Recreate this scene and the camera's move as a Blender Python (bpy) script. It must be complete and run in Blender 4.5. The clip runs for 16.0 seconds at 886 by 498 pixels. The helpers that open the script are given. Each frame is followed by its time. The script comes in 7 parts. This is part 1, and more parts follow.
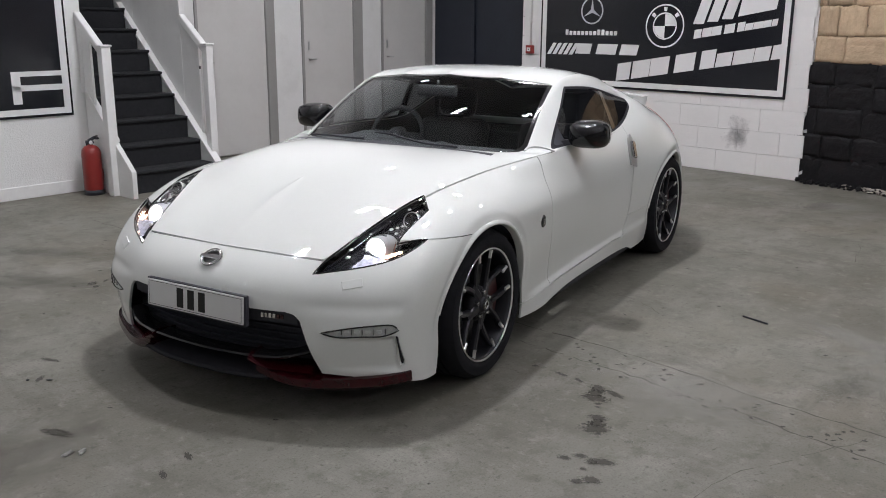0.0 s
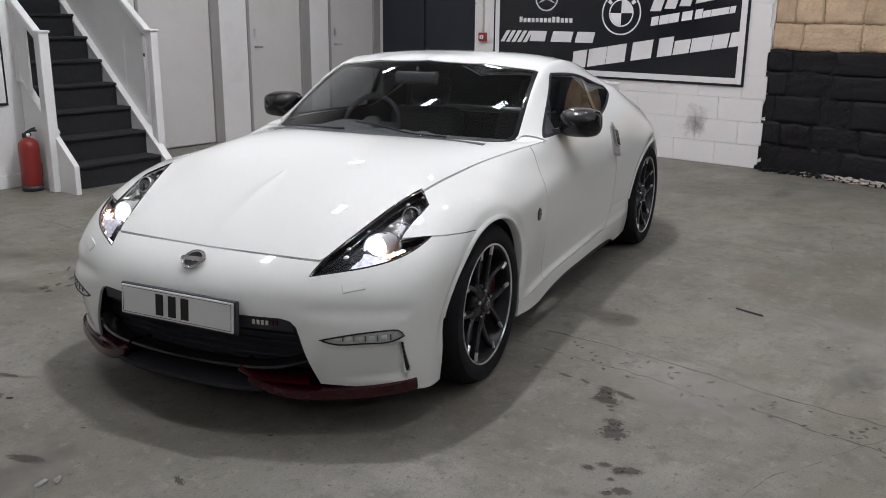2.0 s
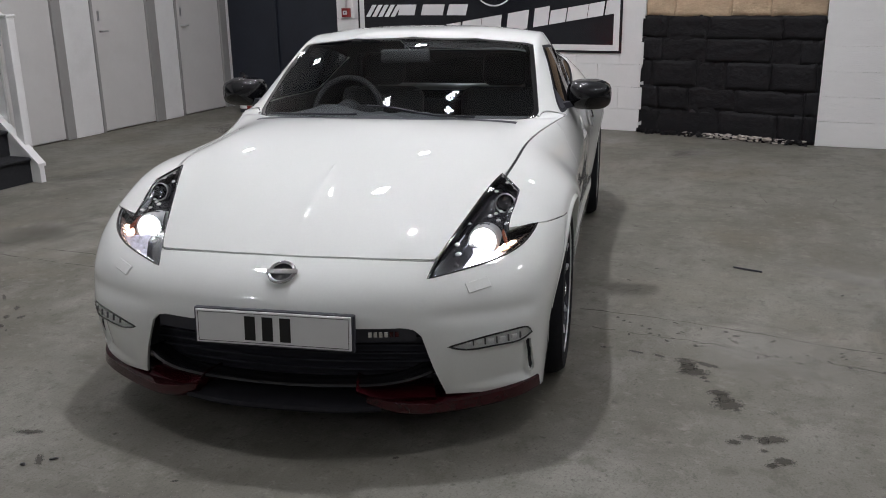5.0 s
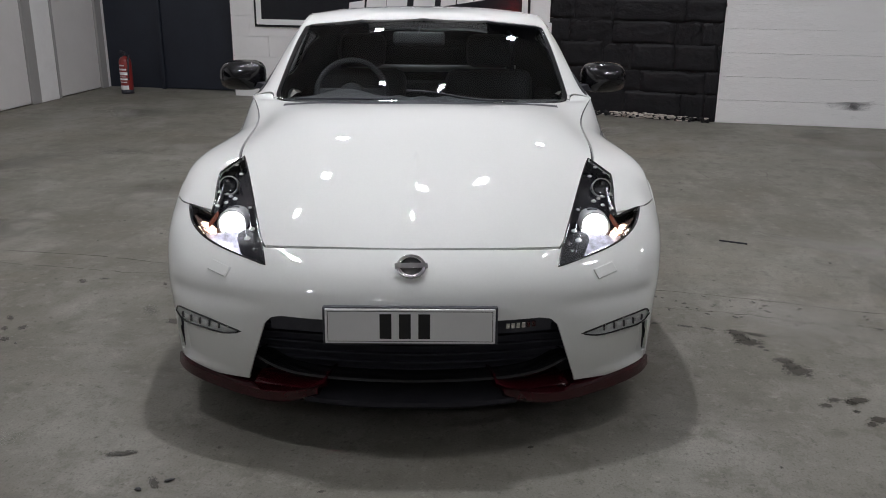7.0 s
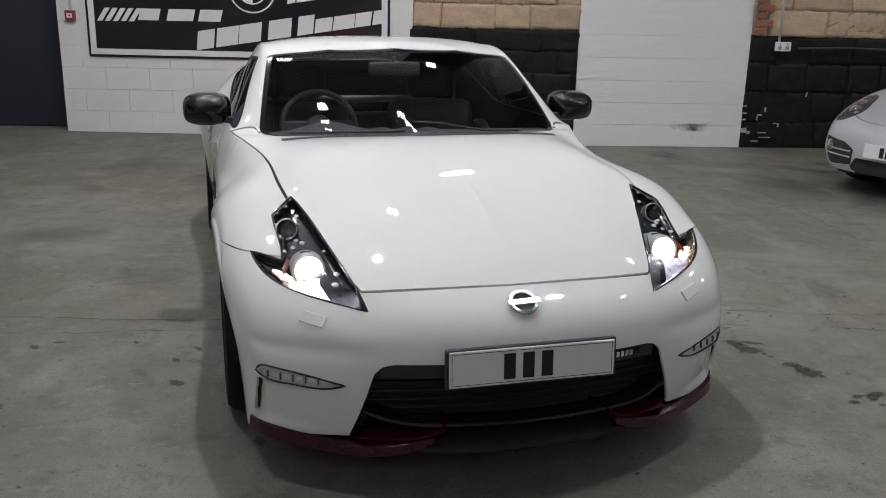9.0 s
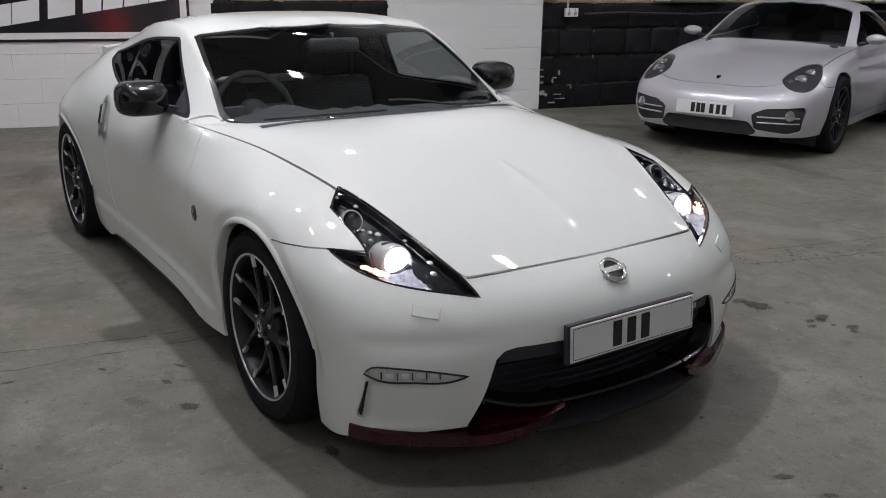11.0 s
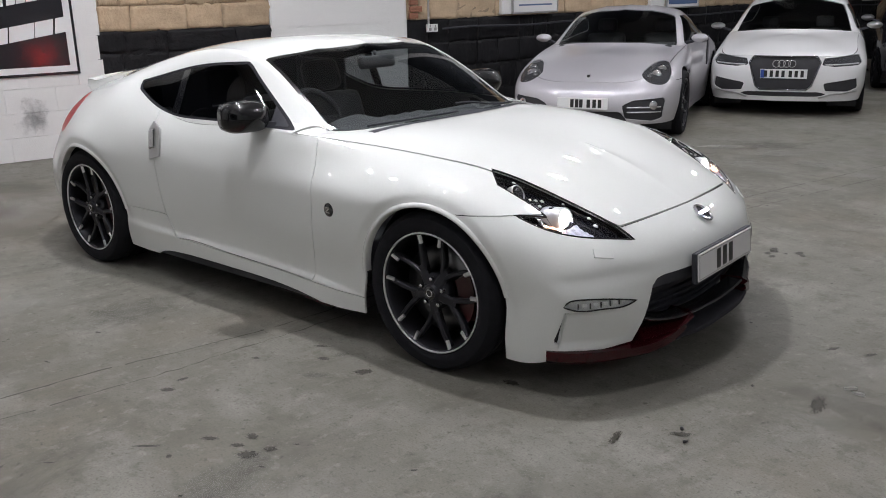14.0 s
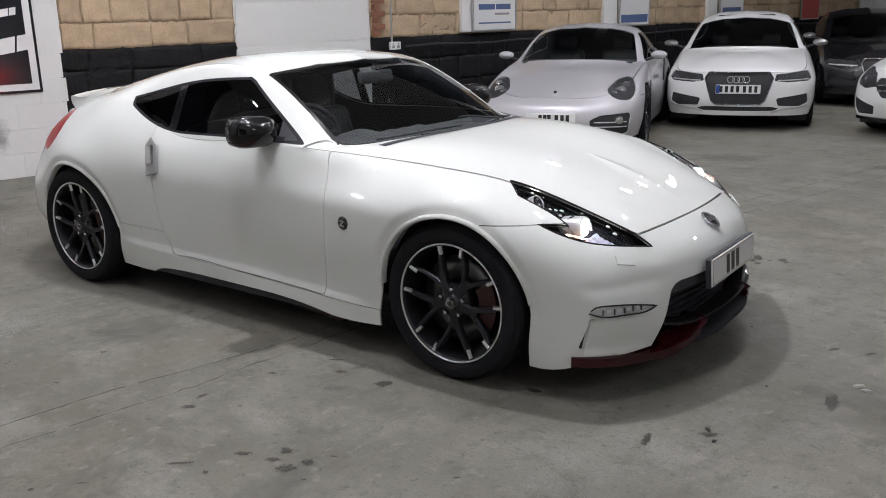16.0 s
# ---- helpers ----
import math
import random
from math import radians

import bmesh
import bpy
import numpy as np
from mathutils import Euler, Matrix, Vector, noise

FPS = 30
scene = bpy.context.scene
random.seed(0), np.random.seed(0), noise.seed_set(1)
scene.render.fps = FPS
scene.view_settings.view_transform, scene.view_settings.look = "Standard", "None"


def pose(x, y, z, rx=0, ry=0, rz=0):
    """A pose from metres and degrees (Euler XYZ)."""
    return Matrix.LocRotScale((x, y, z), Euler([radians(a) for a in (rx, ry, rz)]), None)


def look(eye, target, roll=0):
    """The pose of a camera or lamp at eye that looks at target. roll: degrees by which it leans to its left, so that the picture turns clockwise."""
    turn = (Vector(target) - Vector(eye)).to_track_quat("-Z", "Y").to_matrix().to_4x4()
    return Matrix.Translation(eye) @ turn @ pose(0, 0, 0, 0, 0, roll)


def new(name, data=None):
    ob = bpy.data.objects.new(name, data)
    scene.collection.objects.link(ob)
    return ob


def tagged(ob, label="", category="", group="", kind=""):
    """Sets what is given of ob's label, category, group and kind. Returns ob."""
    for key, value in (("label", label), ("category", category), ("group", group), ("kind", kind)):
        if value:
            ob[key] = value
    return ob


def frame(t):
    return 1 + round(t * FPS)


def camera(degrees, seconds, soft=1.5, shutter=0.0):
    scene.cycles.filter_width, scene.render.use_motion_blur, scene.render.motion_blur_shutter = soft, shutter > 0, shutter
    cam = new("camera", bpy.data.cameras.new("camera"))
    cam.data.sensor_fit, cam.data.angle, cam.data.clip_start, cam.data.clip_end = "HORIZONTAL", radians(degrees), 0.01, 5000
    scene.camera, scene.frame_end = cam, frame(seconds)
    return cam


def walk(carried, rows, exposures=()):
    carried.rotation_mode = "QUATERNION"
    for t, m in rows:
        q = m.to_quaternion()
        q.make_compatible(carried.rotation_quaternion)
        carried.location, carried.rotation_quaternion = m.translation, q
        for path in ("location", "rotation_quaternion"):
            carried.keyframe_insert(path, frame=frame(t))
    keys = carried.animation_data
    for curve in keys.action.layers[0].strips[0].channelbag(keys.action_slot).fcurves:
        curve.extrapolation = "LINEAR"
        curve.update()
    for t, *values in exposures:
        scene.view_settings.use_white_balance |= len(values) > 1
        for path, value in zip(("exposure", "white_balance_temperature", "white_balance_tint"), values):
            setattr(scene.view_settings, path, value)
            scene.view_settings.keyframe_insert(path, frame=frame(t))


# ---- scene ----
# ---- camera ----
cam = camera(53.3, 16.0, soft=0.95)
PATH = [
    (0, (4.501, 2.536, 1.507), (2.83, 1.556, 1.009), 0.3),
    (0.5, (4.511, 2.512, 1.492), (2.837, 1.534, 0.999), 0.5),
    (1, (4.495, 2.445, 1.474), (2.81, 1.481, 0.992), 0.6),
    (1.5, (4.434, 2.312, 1.467), (2.724, 1.397, 0.977), 0.7),
    (2, (4.421, 2.182, 1.471), (2.683, 1.34, 0.953), 0.5),
    (2.5, (4.52, 1.999, 1.473), (2.756, 1.221, 0.943), 0.3),
    (3, (4.574, 1.822, 1.47), (2.786, 1.103, 0.935), 0.4),
    (3.5, (4.528, 1.64, 1.466), (2.727, 0.964, 0.919), 0.1),
    (3.7, (4.506, 1.559, 1.473), (2.698, 0.913, 0.915), 0.1),
    (5.8, (4.642, 0.674, 1.459), (2.741, 0.449, 0.879), -0.6),
    (6, (4.669, 0.557, 1.475), (2.767, 0.371, 0.886), -0.2),
    (6.5, (4.727, 0.308, 1.525), (2.826, 0.216, 0.91), 0.3),
    (7, (4.609, 0.092, 1.492), (2.707, 0.097, 0.872), 0.4),
    (7.5, (4.55, -0.127, 1.505), (2.657, 0.031, 0.88), 1.3),
    (8, (4.575, -0.461, 1.518), (2.698, -0.132, 0.912), 2.0),
    (8.5, (4.517, -0.702, 1.512), (2.655, -0.282, 0.915), 2.0),
    (8.7, (4.462, -0.781, 1.478), (2.601, -0.326, 0.902), 1.7),
    (10.8, (3.924, -1.796, 1.476), (2.3, -0.796, 0.873), 0.9),
    (11, (3.853, -1.889, 1.462), (2.277, -0.815, 0.86), 0.8),
    (11.5, (3.727, -2.177, 1.463), (2.239, -0.981, 0.866), 0.1),
    (12, (3.729, -2.429, 1.456), (2.284, -1.172, 0.879), -0.0),
    (12.5, (3.697, -2.691, 1.48), (2.312, -1.368, 0.906), -0.1),
    (13, (3.514, -2.941, 1.477), (2.199, -1.55, 0.9), -0.9),
    (13.5, (3.471, -3.147, 1.465), (2.187, -1.724, 0.894), -1.3),
    (14, (3.468, -3.35, 1.486), (2.225, -1.889, 0.921), -1.3),
    (14.5, (3.372, -3.501, 1.487), (2.173, -1.996, 0.943), -1.3),
    (15, (3.286, -3.58, 1.482), (2.125, -2.038, 0.959), -1.3),
    (15.5, (3.258, -3.581, 1.477), (2.11, -2.028, 0.958), -1.5),
    (16, (3.246, -3.583, 1.475), (2.104, -2.029, 0.947), -1.2),
]
walk(cam, [(t, look(eye, target, roll)) for t, eye, target, roll in PATH], exposures=((0, -0.19), (2.5, -0.19), (3.5, -0.27), (7, -0.46), (8.5, -0.46), (11, -0.46), (13, -0.25), (14.5, -0.04), (16, -0.04)))

# ---- light: a closed workshop hall, lit by ceiling panels ----
world = bpy.data.worlds.new("night")
world.use_nodes = True
world.node_tree.nodes["Background"].inputs["Color"].default_value = (0.02, 0.022, 0.026, 1)
world.node_tree.nodes["Background"].inputs["Strength"].default_value = 0.3
scene.world = world
scene.view_settings.exposure = 0.0

# the hall's own axes: X away from the rear wall, Y along it
HALL = pose(-5.17, 0, 0, 0, 0, -11.3)
# the poster wall stands a little askew in it
REAR = HALL @ pose(0, -2.33, 0, 0, 0, -3.6) @ pose(0, 2.33, 0)
CEILING = 5.6

# ---- materials ----
def mat(name, color, rough=0.5, metal=0.0, coat=0.0, vary=0.0, scale=6.0, bump=0.0, bump_scale=40.0, spec=0.5, dirt=None, dirt_amount=0.0, dirt_scale=2.0,
        random_tint=0.0, rough_vary=0.0, coat_rough=0.05):
    """A painted, stone, metal or plastic surface: two scales of noise in colour, fine relief, optional stains."""
    m = bpy.data.materials.new(name)
    m.use_nodes = True
    nt = m.node_tree
    b = nt.nodes["Principled BSDF"]
    b.inputs["Roughness"].default_value = rough
    b.inputs["Metallic"].default_value = metal
    b.inputs["Coat Weight"].default_value = coat
    b.inputs["Coat Roughness"].default_value = coat_rough
    b.inputs["Specular IOR Level"].default_value = spec
    b.inputs["Base Color"].default_value = (*color, 1)
    co = nt.nodes.new("ShaderNodeTexCoord")
    out = None
    if vary or random_tint or dirt_amount:
        n1 = nt.nodes.new("ShaderNodeTexNoise")
        n1.inputs["Scale"].default_value, n1.inputs["Detail"].default_value = scale, 8
        n2 = nt.nodes.new("ShaderNodeTexNoise")
        n2.inputs["Scale"].default_value, n2.inputs["Detail"].default_value = scale * 9, 4
        for n in (n1, n2):
            nt.links.new(co.outputs["Object"], n.inputs["Vector"])
        mul = nt.nodes.new("ShaderNodeMath")
        mul.operation = "MULTIPLY_ADD"
        nt.links.new(n2.outputs["Fac"], mul.inputs[0])
        mul.inputs[1].default_value = 0.45
        nt.links.new(n1.outputs["Fac"], mul.inputs[2])
        last = mul.outputs[0]
        if random_tint:
            info = nt.nodes.new("ShaderNodeObjectInfo")
            add = nt.nodes.new("ShaderNodeMath")
            add.operation = "MULTIPLY_ADD"
            nt.links.new(info.outputs["Random"], add.inputs[0])
            add.inputs[1].default_value = random_tint
            nt.links.new(last, add.inputs[2])
            last = add.outputs[0]
        ramp = nt.nodes.new("ShaderNodeMapRange")
        ramp.inputs["From Min"].default_value, ramp.inputs["From Max"].default_value = 0.35, 1.1 + random_tint
        ramp.inputs["To Min"].default_value, ramp.inputs["To Max"].default_value = 1 - vary, 1 + vary
        nt.links.new(last, ramp.inputs["Value"])
        scl = nt.nodes.new("ShaderNodeVectorMath")
        scl.operation = "SCALE"
        scl.inputs[0].default_value = color
        nt.links.new(ramp.outputs[0], scl.inputs["Scale"])
        out = scl.outputs[0]
        if dirt_amount:
            n3 = nt.nodes.new("ShaderNodeTexNoise")
            n3.inputs["Scale"].default_value, n3.inputs["Detail"].default_value, n3.inputs["Roughness"].default_value = dirt_scale, 10, 0.65
            nt.links.new(co.outputs["Object"], n3.inputs["Vector"])
            r3 = nt.nodes.new("ShaderNodeMapRange")
            r3.inputs["From Min"].default_value, r3.inputs["From Max"].default_value = 0.52, 0.75
            r3.inputs["To Max"].default_value = dirt_amount
            nt.links.new(n3.outputs["Fac"], r3.inputs["Value"])
            mix = nt.nodes.new("ShaderNodeMix")
            mix.data_type = "RGBA"
            nt.links.new(r3.outputs[0], mix.inputs["Factor"])
            nt.links.new(out, mix.inputs["A"])
            mix.inputs["B"].default_value = (*(dirt or (0.1, 0.09, 0.07)), 1)
            out = mix.outputs["Result"]
        nt.links.new(out, b.inputs["Base Color"])
        if rough_vary:
            rr = nt.nodes.new("ShaderNodeMapRange")
            rr.inputs["From Min"].default_value, rr.inputs["From Max"].default_value = 0.3, 0.7
            rr.inputs["To Min"].default_value, rr.inputs["To Max"].default_value = rough - rough_vary, rough + rough_vary
            nt.links.new(n1.outputs["Fac"], rr.inputs["Value"])
            nt.links.new(rr.outputs[0], b.inputs["Roughness"])
    if bump:
        nb = nt.nodes.new("ShaderNodeTexNoise")
        nb.inputs["Scale"].default_value, nb.inputs["Detail"].default_value = bump_scale, 6
        nt.links.new(co.outputs["Object"], nb.inputs["Vector"])
        bp = nt.nodes.new("ShaderNodeBump")
        bp.inputs["Strength"].default_value, bp.inputs["Distance"].default_value = bump, 0.01
        nt.links.new(nb.outputs["Fac"], bp.inputs["Height"])
        nt.links.new(bp.outputs[0], b.inputs["Normal"])
    return m


def glowing(name, color, strength):
    m = bpy.data.materials.new(name)
    m.use_nodes = True
    b = m.node_tree.nodes["Principled BSDF"]
    b.inputs["Base Color"].default_value = (*color, 1)
    b.inputs["Emission Color"].default_value = (*color, 1)
    b.inputs["Emission Strength"].default_value = strength
    return m


def glass(name, tint=(0.8, 0.85, 0.85), rough=0.0, ior=1.45):
    """Thin sheet glass: a clear, tinted pane with a mirror's gloss at grazing angles."""
    m = bpy.data.materials.new(name)
    m.use_nodes = True
    nt = m.node_tree
    nt.nodes.remove(nt.nodes["Principled BSDF"])
    tr = nt.nodes.new("ShaderNodeBsdfTransparent")
    tr.inputs["Color"].default_value = (*tint, 1)
    gl = nt.nodes.new("ShaderNodeBsdfGlossy")
    gl.inputs["Roughness"].default_value = rough
    lw = nt.nodes.new("ShaderNodeLayerWeight")
    lw.inputs["Blend"].default_value = 0.5
    pw = nt.nodes.new("ShaderNodeMath")
    pw.operation = "POWER"
    pw.inputs[1].default_value = 6.0
    nt.links.new(lw.outputs["Facing"], pw.inputs[0])
    r0 = ((ior - 1) / (ior + 1)) ** 2
    fr = nt.nodes.new("ShaderNodeMath")
    fr.operation = "MULTIPLY_ADD"
    fr.inputs[1].default_value, fr.inputs[2].default_value = 1 - 1.4 * r0, 1.4 * r0
    nt.links.new(pw.outputs[0], fr.inputs[0])
    mx = nt.nodes.new("ShaderNodeMixShader")
    nt.links.new(fr.outputs[0], mx.inputs[0])
    nt.links.new(tr.outputs[0], mx.inputs[1])
    nt.links.new(gl.outputs[0], mx.inputs[2])
    nt.links.new(mx.outputs[0], nt.nodes["Material Output"].inputs["Surface"])
    return m


PEARL = mat("pearl_white_paint", (0.735, 0.748, 0.725), 0.50, coat=1.0, coat_rough=0.02, vary=0.02, scale=120, spec=0.22)
BLACK_GLOSS = mat("gloss_black_paint", (0.006, 0.006, 0.007), 0.15, coat=0.8, vary=0.1, scale=20)
BLACK_PLASTIC = mat("black_plastic", (0.040, 0.041, 0.050), 0.55, spec=0.3, vary=0.2, scale=20, bump=0.04, bump_scale=120)
CAP_BLACK = mat("mirror_cap_black", (0.005, 0.005, 0.006), 0.2, coat=0.35, spec=0.25, vary=0.1, scale=20)
MATT_BLACK = mat("matt_black_plastic", (0.022, 0.022, 0.027), 0.7, spec=0.2, vary=0.2, scale=20)
SHELL = mat("dark_underside", (0.034, 0.034, 0.038), 0.8, vary=0.2, scale=9)
RED_PAINT = mat("dark_red_paint", (0.031, 0.0016, 0.004), 0.22, coat=0.45, spec=0.2, vary=0.12, scale=25)
CHROME = mat("chrome", (0.72, 0.72, 0.73), 0.12, metal=1.0, vary=0.05, scale=30)
SATIN = mat("satin_silver", (0.55, 0.55, 0.55), 0.32, metal=1.0, vary=0.05, scale=40)
MACHINED = mat("machined_alloy", (0.82, 0.82, 0.83), 0.28, metal=1.0, vary=0.06, scale=60)
GUNMETAL = mat("gunmetal_alloy", (0.030, 0.030, 0.036), 0.35, metal=0.6, vary=0.12, scale=30)
RUBBER = mat("tyre_rubber", (0.011, 0.011, 0.0135), 0.8, spec=0.2, vary=0.25, scale=30, bump=0.2, bump_scale=200, dirt=(0.06, 0.055, 0.05), dirt_amount=0.03, dirt_scale=5)
STEEL = mat("brake_steel", (0.16, 0.16, 0.16), 0.4, metal=1.0, vary=0.15, scale=20)
CALIPER = mat("caliper_red", (0.035, 0.004, 0.005), 0.4, vary=0.15, scale=30)
SCREEN = glass("windscreen_glass", (0.86, 0.90, 0.89), ior=1.5)
TINTED = glass("tinted_glass", (0.34, 0.36, 0.375), ior=1.5)
PRIVACY = glass("privacy_glass", (0.16, 0.17, 0.18), ior=1.5)
LENS = glass("lamp_lens", (0.93, 0.94, 0.95), ior=1.45)
PLATE_WHITE = mat("plate_white", (0.78, 0.78, 0.78), 0.3, coat=0.4, vary=0.03, scale=15)
INK = mat("plate_ink", (0.01, 0.01, 0.01), 0.4, vary=0.2, scale=50)
CABIN = mat("cabin_trim", (0.042, 0.042, 0.048), 0.75, vary=0.15, scale=12, bump=0.03, bump_scale=60)
SEAT = mat("seat_leather", (0.024, 0.024, 0.028), 0.5, vary=0.15, scale=12, bump=0.03, bump_scale=60)


def concrete():
    """Old power-floated concrete: cloudy patches, drag streaks, dark specks and fine grit."""
    m = mat("concrete_floor", (0.22, 0.21, 0.19), 0.62, bump=0.10, bump_scale=130, spec=0.35)
    nt = m.node_tree
    b = nt.nodes["Principled BSDF"]
    co = nt.nodes["Texture Coordinate"]

    def field(scale, detail, lo, hi, t0, t1, stretch=(1, 1, 1), rough=0.6):
        mp = nt.nodes.new("ShaderNodeMapping")
        mp.inputs["Scale"].default_value = stretch
        nt.links.new(co.outputs["Object"], mp.inputs["Vector"])
        n = nt.nodes.new("ShaderNodeTexNoise")
        n.inputs["Scale"].default_value, n.inputs["Detail"].default_value, n.inputs["Roughness"].default_value = scale, detail, rough
        nt.links.new(mp.outputs[0], n.inputs["Vector"])
        r = nt.nodes.new("ShaderNodeMapRange")
        for k, v in zip(("From Min", "From Max", "To Min", "To Max"), (lo, hi, t0, t1)):
            r.inputs[k].default_value = v
        nt.links.new(n.outputs["Fac"], r.inputs["Value"])
        return r.outputs[0]

    def blend(a, fac, color):
        mx = nt.nodes.new("ShaderNodeMix")
        mx.data_type = "RGBA"
        nt.links.new(fac, mx.inputs["Factor"])
        if isinstance(a, tuple):
            mx.inputs["A"].default_value = (*a, 1)
        else:
            nt.links.new(a, mx.inputs["A"])
        mx.inputs["B"].default_value = (*color, 1)
        return mx.outputs["Result"]

    c = blend((0.192, 0.186, 0.160), field(0.55, 10, 0.42, 0.64, 0, 1.0), (0.128, 0.121, 0.097))
    c = blend(c, field(0.8, 6, 0.50, 0.66, 0, 0.55, (1.3, 0.8, 1)), (0.185, 0.160, 0.122))
    c = blend(c, field(1.7, 10, 0.48, 0.68, 0, 0.75, (1, 1.6, 1)), (0.245, 0.236, 0.210))
    c = blend(c, field(2.6, 12, 0.52, 0.70, 0, 0.7, (1.8, 0.7, 1), 0.7), (0.098, 0.090, 0.073))
    c = blend(c, field(5.0, 6, 0.54, 0.72, 0, 0.13, (0.6, 3.2, 1), 0.7), (0.25, 0.24, 0.215))
    c = blend(c, field(7.5, 12, 0.51, 0.64, 0, 0.75, (1, 1.2, 1), 0.75), (0.112, 0.106, 0.084))
    c = blend(c, field(13, 10, 0.55, 0.68, 0, 0.65, (1.2, 1, 1), 0.7), (0.262, 0.252, 0.222))
    c = blend(c, field(26, 5, 0.60, 0.72, 0, 0.85, (1, 1, 1), 0.65), (0.062, 0.057, 0.046))
    c = blend(c, field(60, 6, 0.56, 0.66, 0, 0.5, (1, 1, 1), 0.7), (0.085, 0.078, 0.062))
    c = blend(c, field(120, 3, 0.45, 0.75, 0, 0.45), (0.10, 0.095, 0.082))
    nt.links.new(c, b.inputs["Base Color"])
    nt.links.new(field(1.4, 8, 0.3, 0.7, 0.48, 0.75), b.inputs["Roughness"])
    return m


CONCRETE = concrete()
WHITE_WALL = mat("white_masonry_paint", (0.74, 0.74, 0.73), 0.6, vary=0.05, scale=3, bump=0.35, bump_scale=90, dirt=(0.42, 0.41, 0.40), dirt_amount=0.22, dirt_scale=1.6, random_tint=0.15)
WHITE_WOOD = mat("white_painted_wood", (0.76, 0.76, 0.75), 0.4, vary=0.05, scale=5, bump=0.06, bump_scale=60, dirt=(0.4, 0.38, 0.35), dirt_amount=0.18, dirt_scale=4)
GREY_PANEL = mat("pale_grey_panel", (0.60, 0.59, 0.575), 0.5, vary=0.05, scale=2, bump=0.05, dirt=(0.35, 0.33, 0.31), dirt_amount=0.15, dirt_scale=1.5)
GREY_FRAME = mat("grey_frame", (0.30, 0.295, 0.285), 0.5, vary=0.08, scale=5)
NAVY = mat("dark_blue_paint", (0.014, 0.018, 0.028), 0.45, vary=0.25, scale=3, bump=0.1)
BLACK_STONE = mat("black_painted_stone", (0.0085, 0.0085, 0.010), 0.66, vary=0.5, scale=7, bump=1.0, bump_scale=22, spec=0.24, dirt=(0.05, 0.045, 0.04), dirt_amount=0.16, dirt_scale=4, random_tint=0.5)
TAN_STONE = mat("tan_sandstone", (0.46, 0.350, 0.235), 0.88, vary=0.42, scale=6, bump=1.0, bump_scale=32, dirt=(0.24, 0.15, 0.085), dirt_amount=0.65, dirt_scale=3, random_tint=0.5)
MORTAR = mat("old_mortar", (0.30, 0.235, 0.165), 0.9, vary=0.3, scale=12, bump=0.8, bump_scale=40)
CARPET = mat("charcoal_stair_carpet", (0.017, 0.018, 0.021), 0.95, vary=0.35, scale=30, bump=0.8, bump_scale=300)
POSTER_BLACK = mat("poster_black", (0.010, 0.011, 0.015), 0.17, vary=0.2, scale=3)
POSTER_WHITE = mat("poster_white", (0.72, 0.72, 0.72), 0.4, vary=0.03, scale=5)
CEIL = mat("ceiling_sheet", (0.55, 0.55, 0.56), 0.8, vary=0.1, scale=2)
EXT_RED = mat("extinguisher_red", (0.24, 0.020, 0.017), 0.4, coat=0.3, vary=0.1, scale=12)

# ---- building helpers ----
def part(name, data, material, parent=None, label="", m=None):
    """Links a bmesh or mesh as one object, under a thing or a part."""
    if isinstance(data, bmesh.types.BMesh):
        me = bpy.data.meshes.new(name)
        data.to_mesh(me)
        data.free()
    else:
        me = data
    if material and not me.materials:
        me.materials.append(material)
    ob = new(name, me)
    ob.parent = parent
    if m is not None:
        ob.matrix_basis = m
    if label:
        ob["label"] = label
    return ob


def thing(name, m, label, category, group="", kind=""):
    ob = new(name)
    ob.empty_display_size = 0.1
    ob.matrix_basis = m
    return tagged(ob, label, category, group, kind)


def box(bm, lo, hi, bevel=0.0, m=None):
    """A box from corner to corner, its edges rounded by bevel."""
    r = bmesh.ops.create_cube(bm, size=1.0)
    vs = r["verts"]
    c, s = [(a + b) / 2 for a, b in zip(lo, hi)], [max(b - a, 1e-4) for a, b in zip(lo, hi)]
    bmesh.ops.transform(bm, matrix=Matrix.LocRotScale(c, None, s), verts=vs)
    if bevel:
        es = list({e for v in vs for e in v.link_edges})
        out = bmesh.ops.bevel(bm, geom=es, offset=bevel, segments=2, affect="EDGES", profile=0.5)
        vs = list({v for f in out["faces"] for v in f.verts} | {v for v in vs if v.is_valid})
    if m is not None:
        bmesh.ops.transform(bm, matrix=m, verts=[v for v in vs if v.is_valid])
    return bm


def boxed(lo, hi, bevel=0.0, m=None):
    return box(bmesh.new(), lo, hi, bevel, m)


def prism(points, depth, m=None, bevel=0.0):
    """A flat outline in the local XY plane, thickened along +Z."""
    bm = bmesh.new()
    f = bm.faces.new([bm.verts.new((x, y, 0)) for x, y in points])
    f.normal_update()
    if f.normal.z < 0:
        f.normal_flip()
    top = bmesh.ops.extrude_face_region(bm, geom=[f])
    bmesh.ops.translate(bm, vec=(0, 0, depth), verts=[v for v in top["geom"] if isinstance(v, bmesh.types.BMVert)])
    bmesh.ops.recalc_face_normals(bm, faces=bm.faces)
    if bevel:
        bmesh.ops.bevel(bm, geom=list(bm.edges), offset=bevel, segments=2, affect="EDGES", profile=0.5)
    if m is not None:
        bmesh.ops.transform(bm, matrix=m, verts=bm.verts)
    return bm


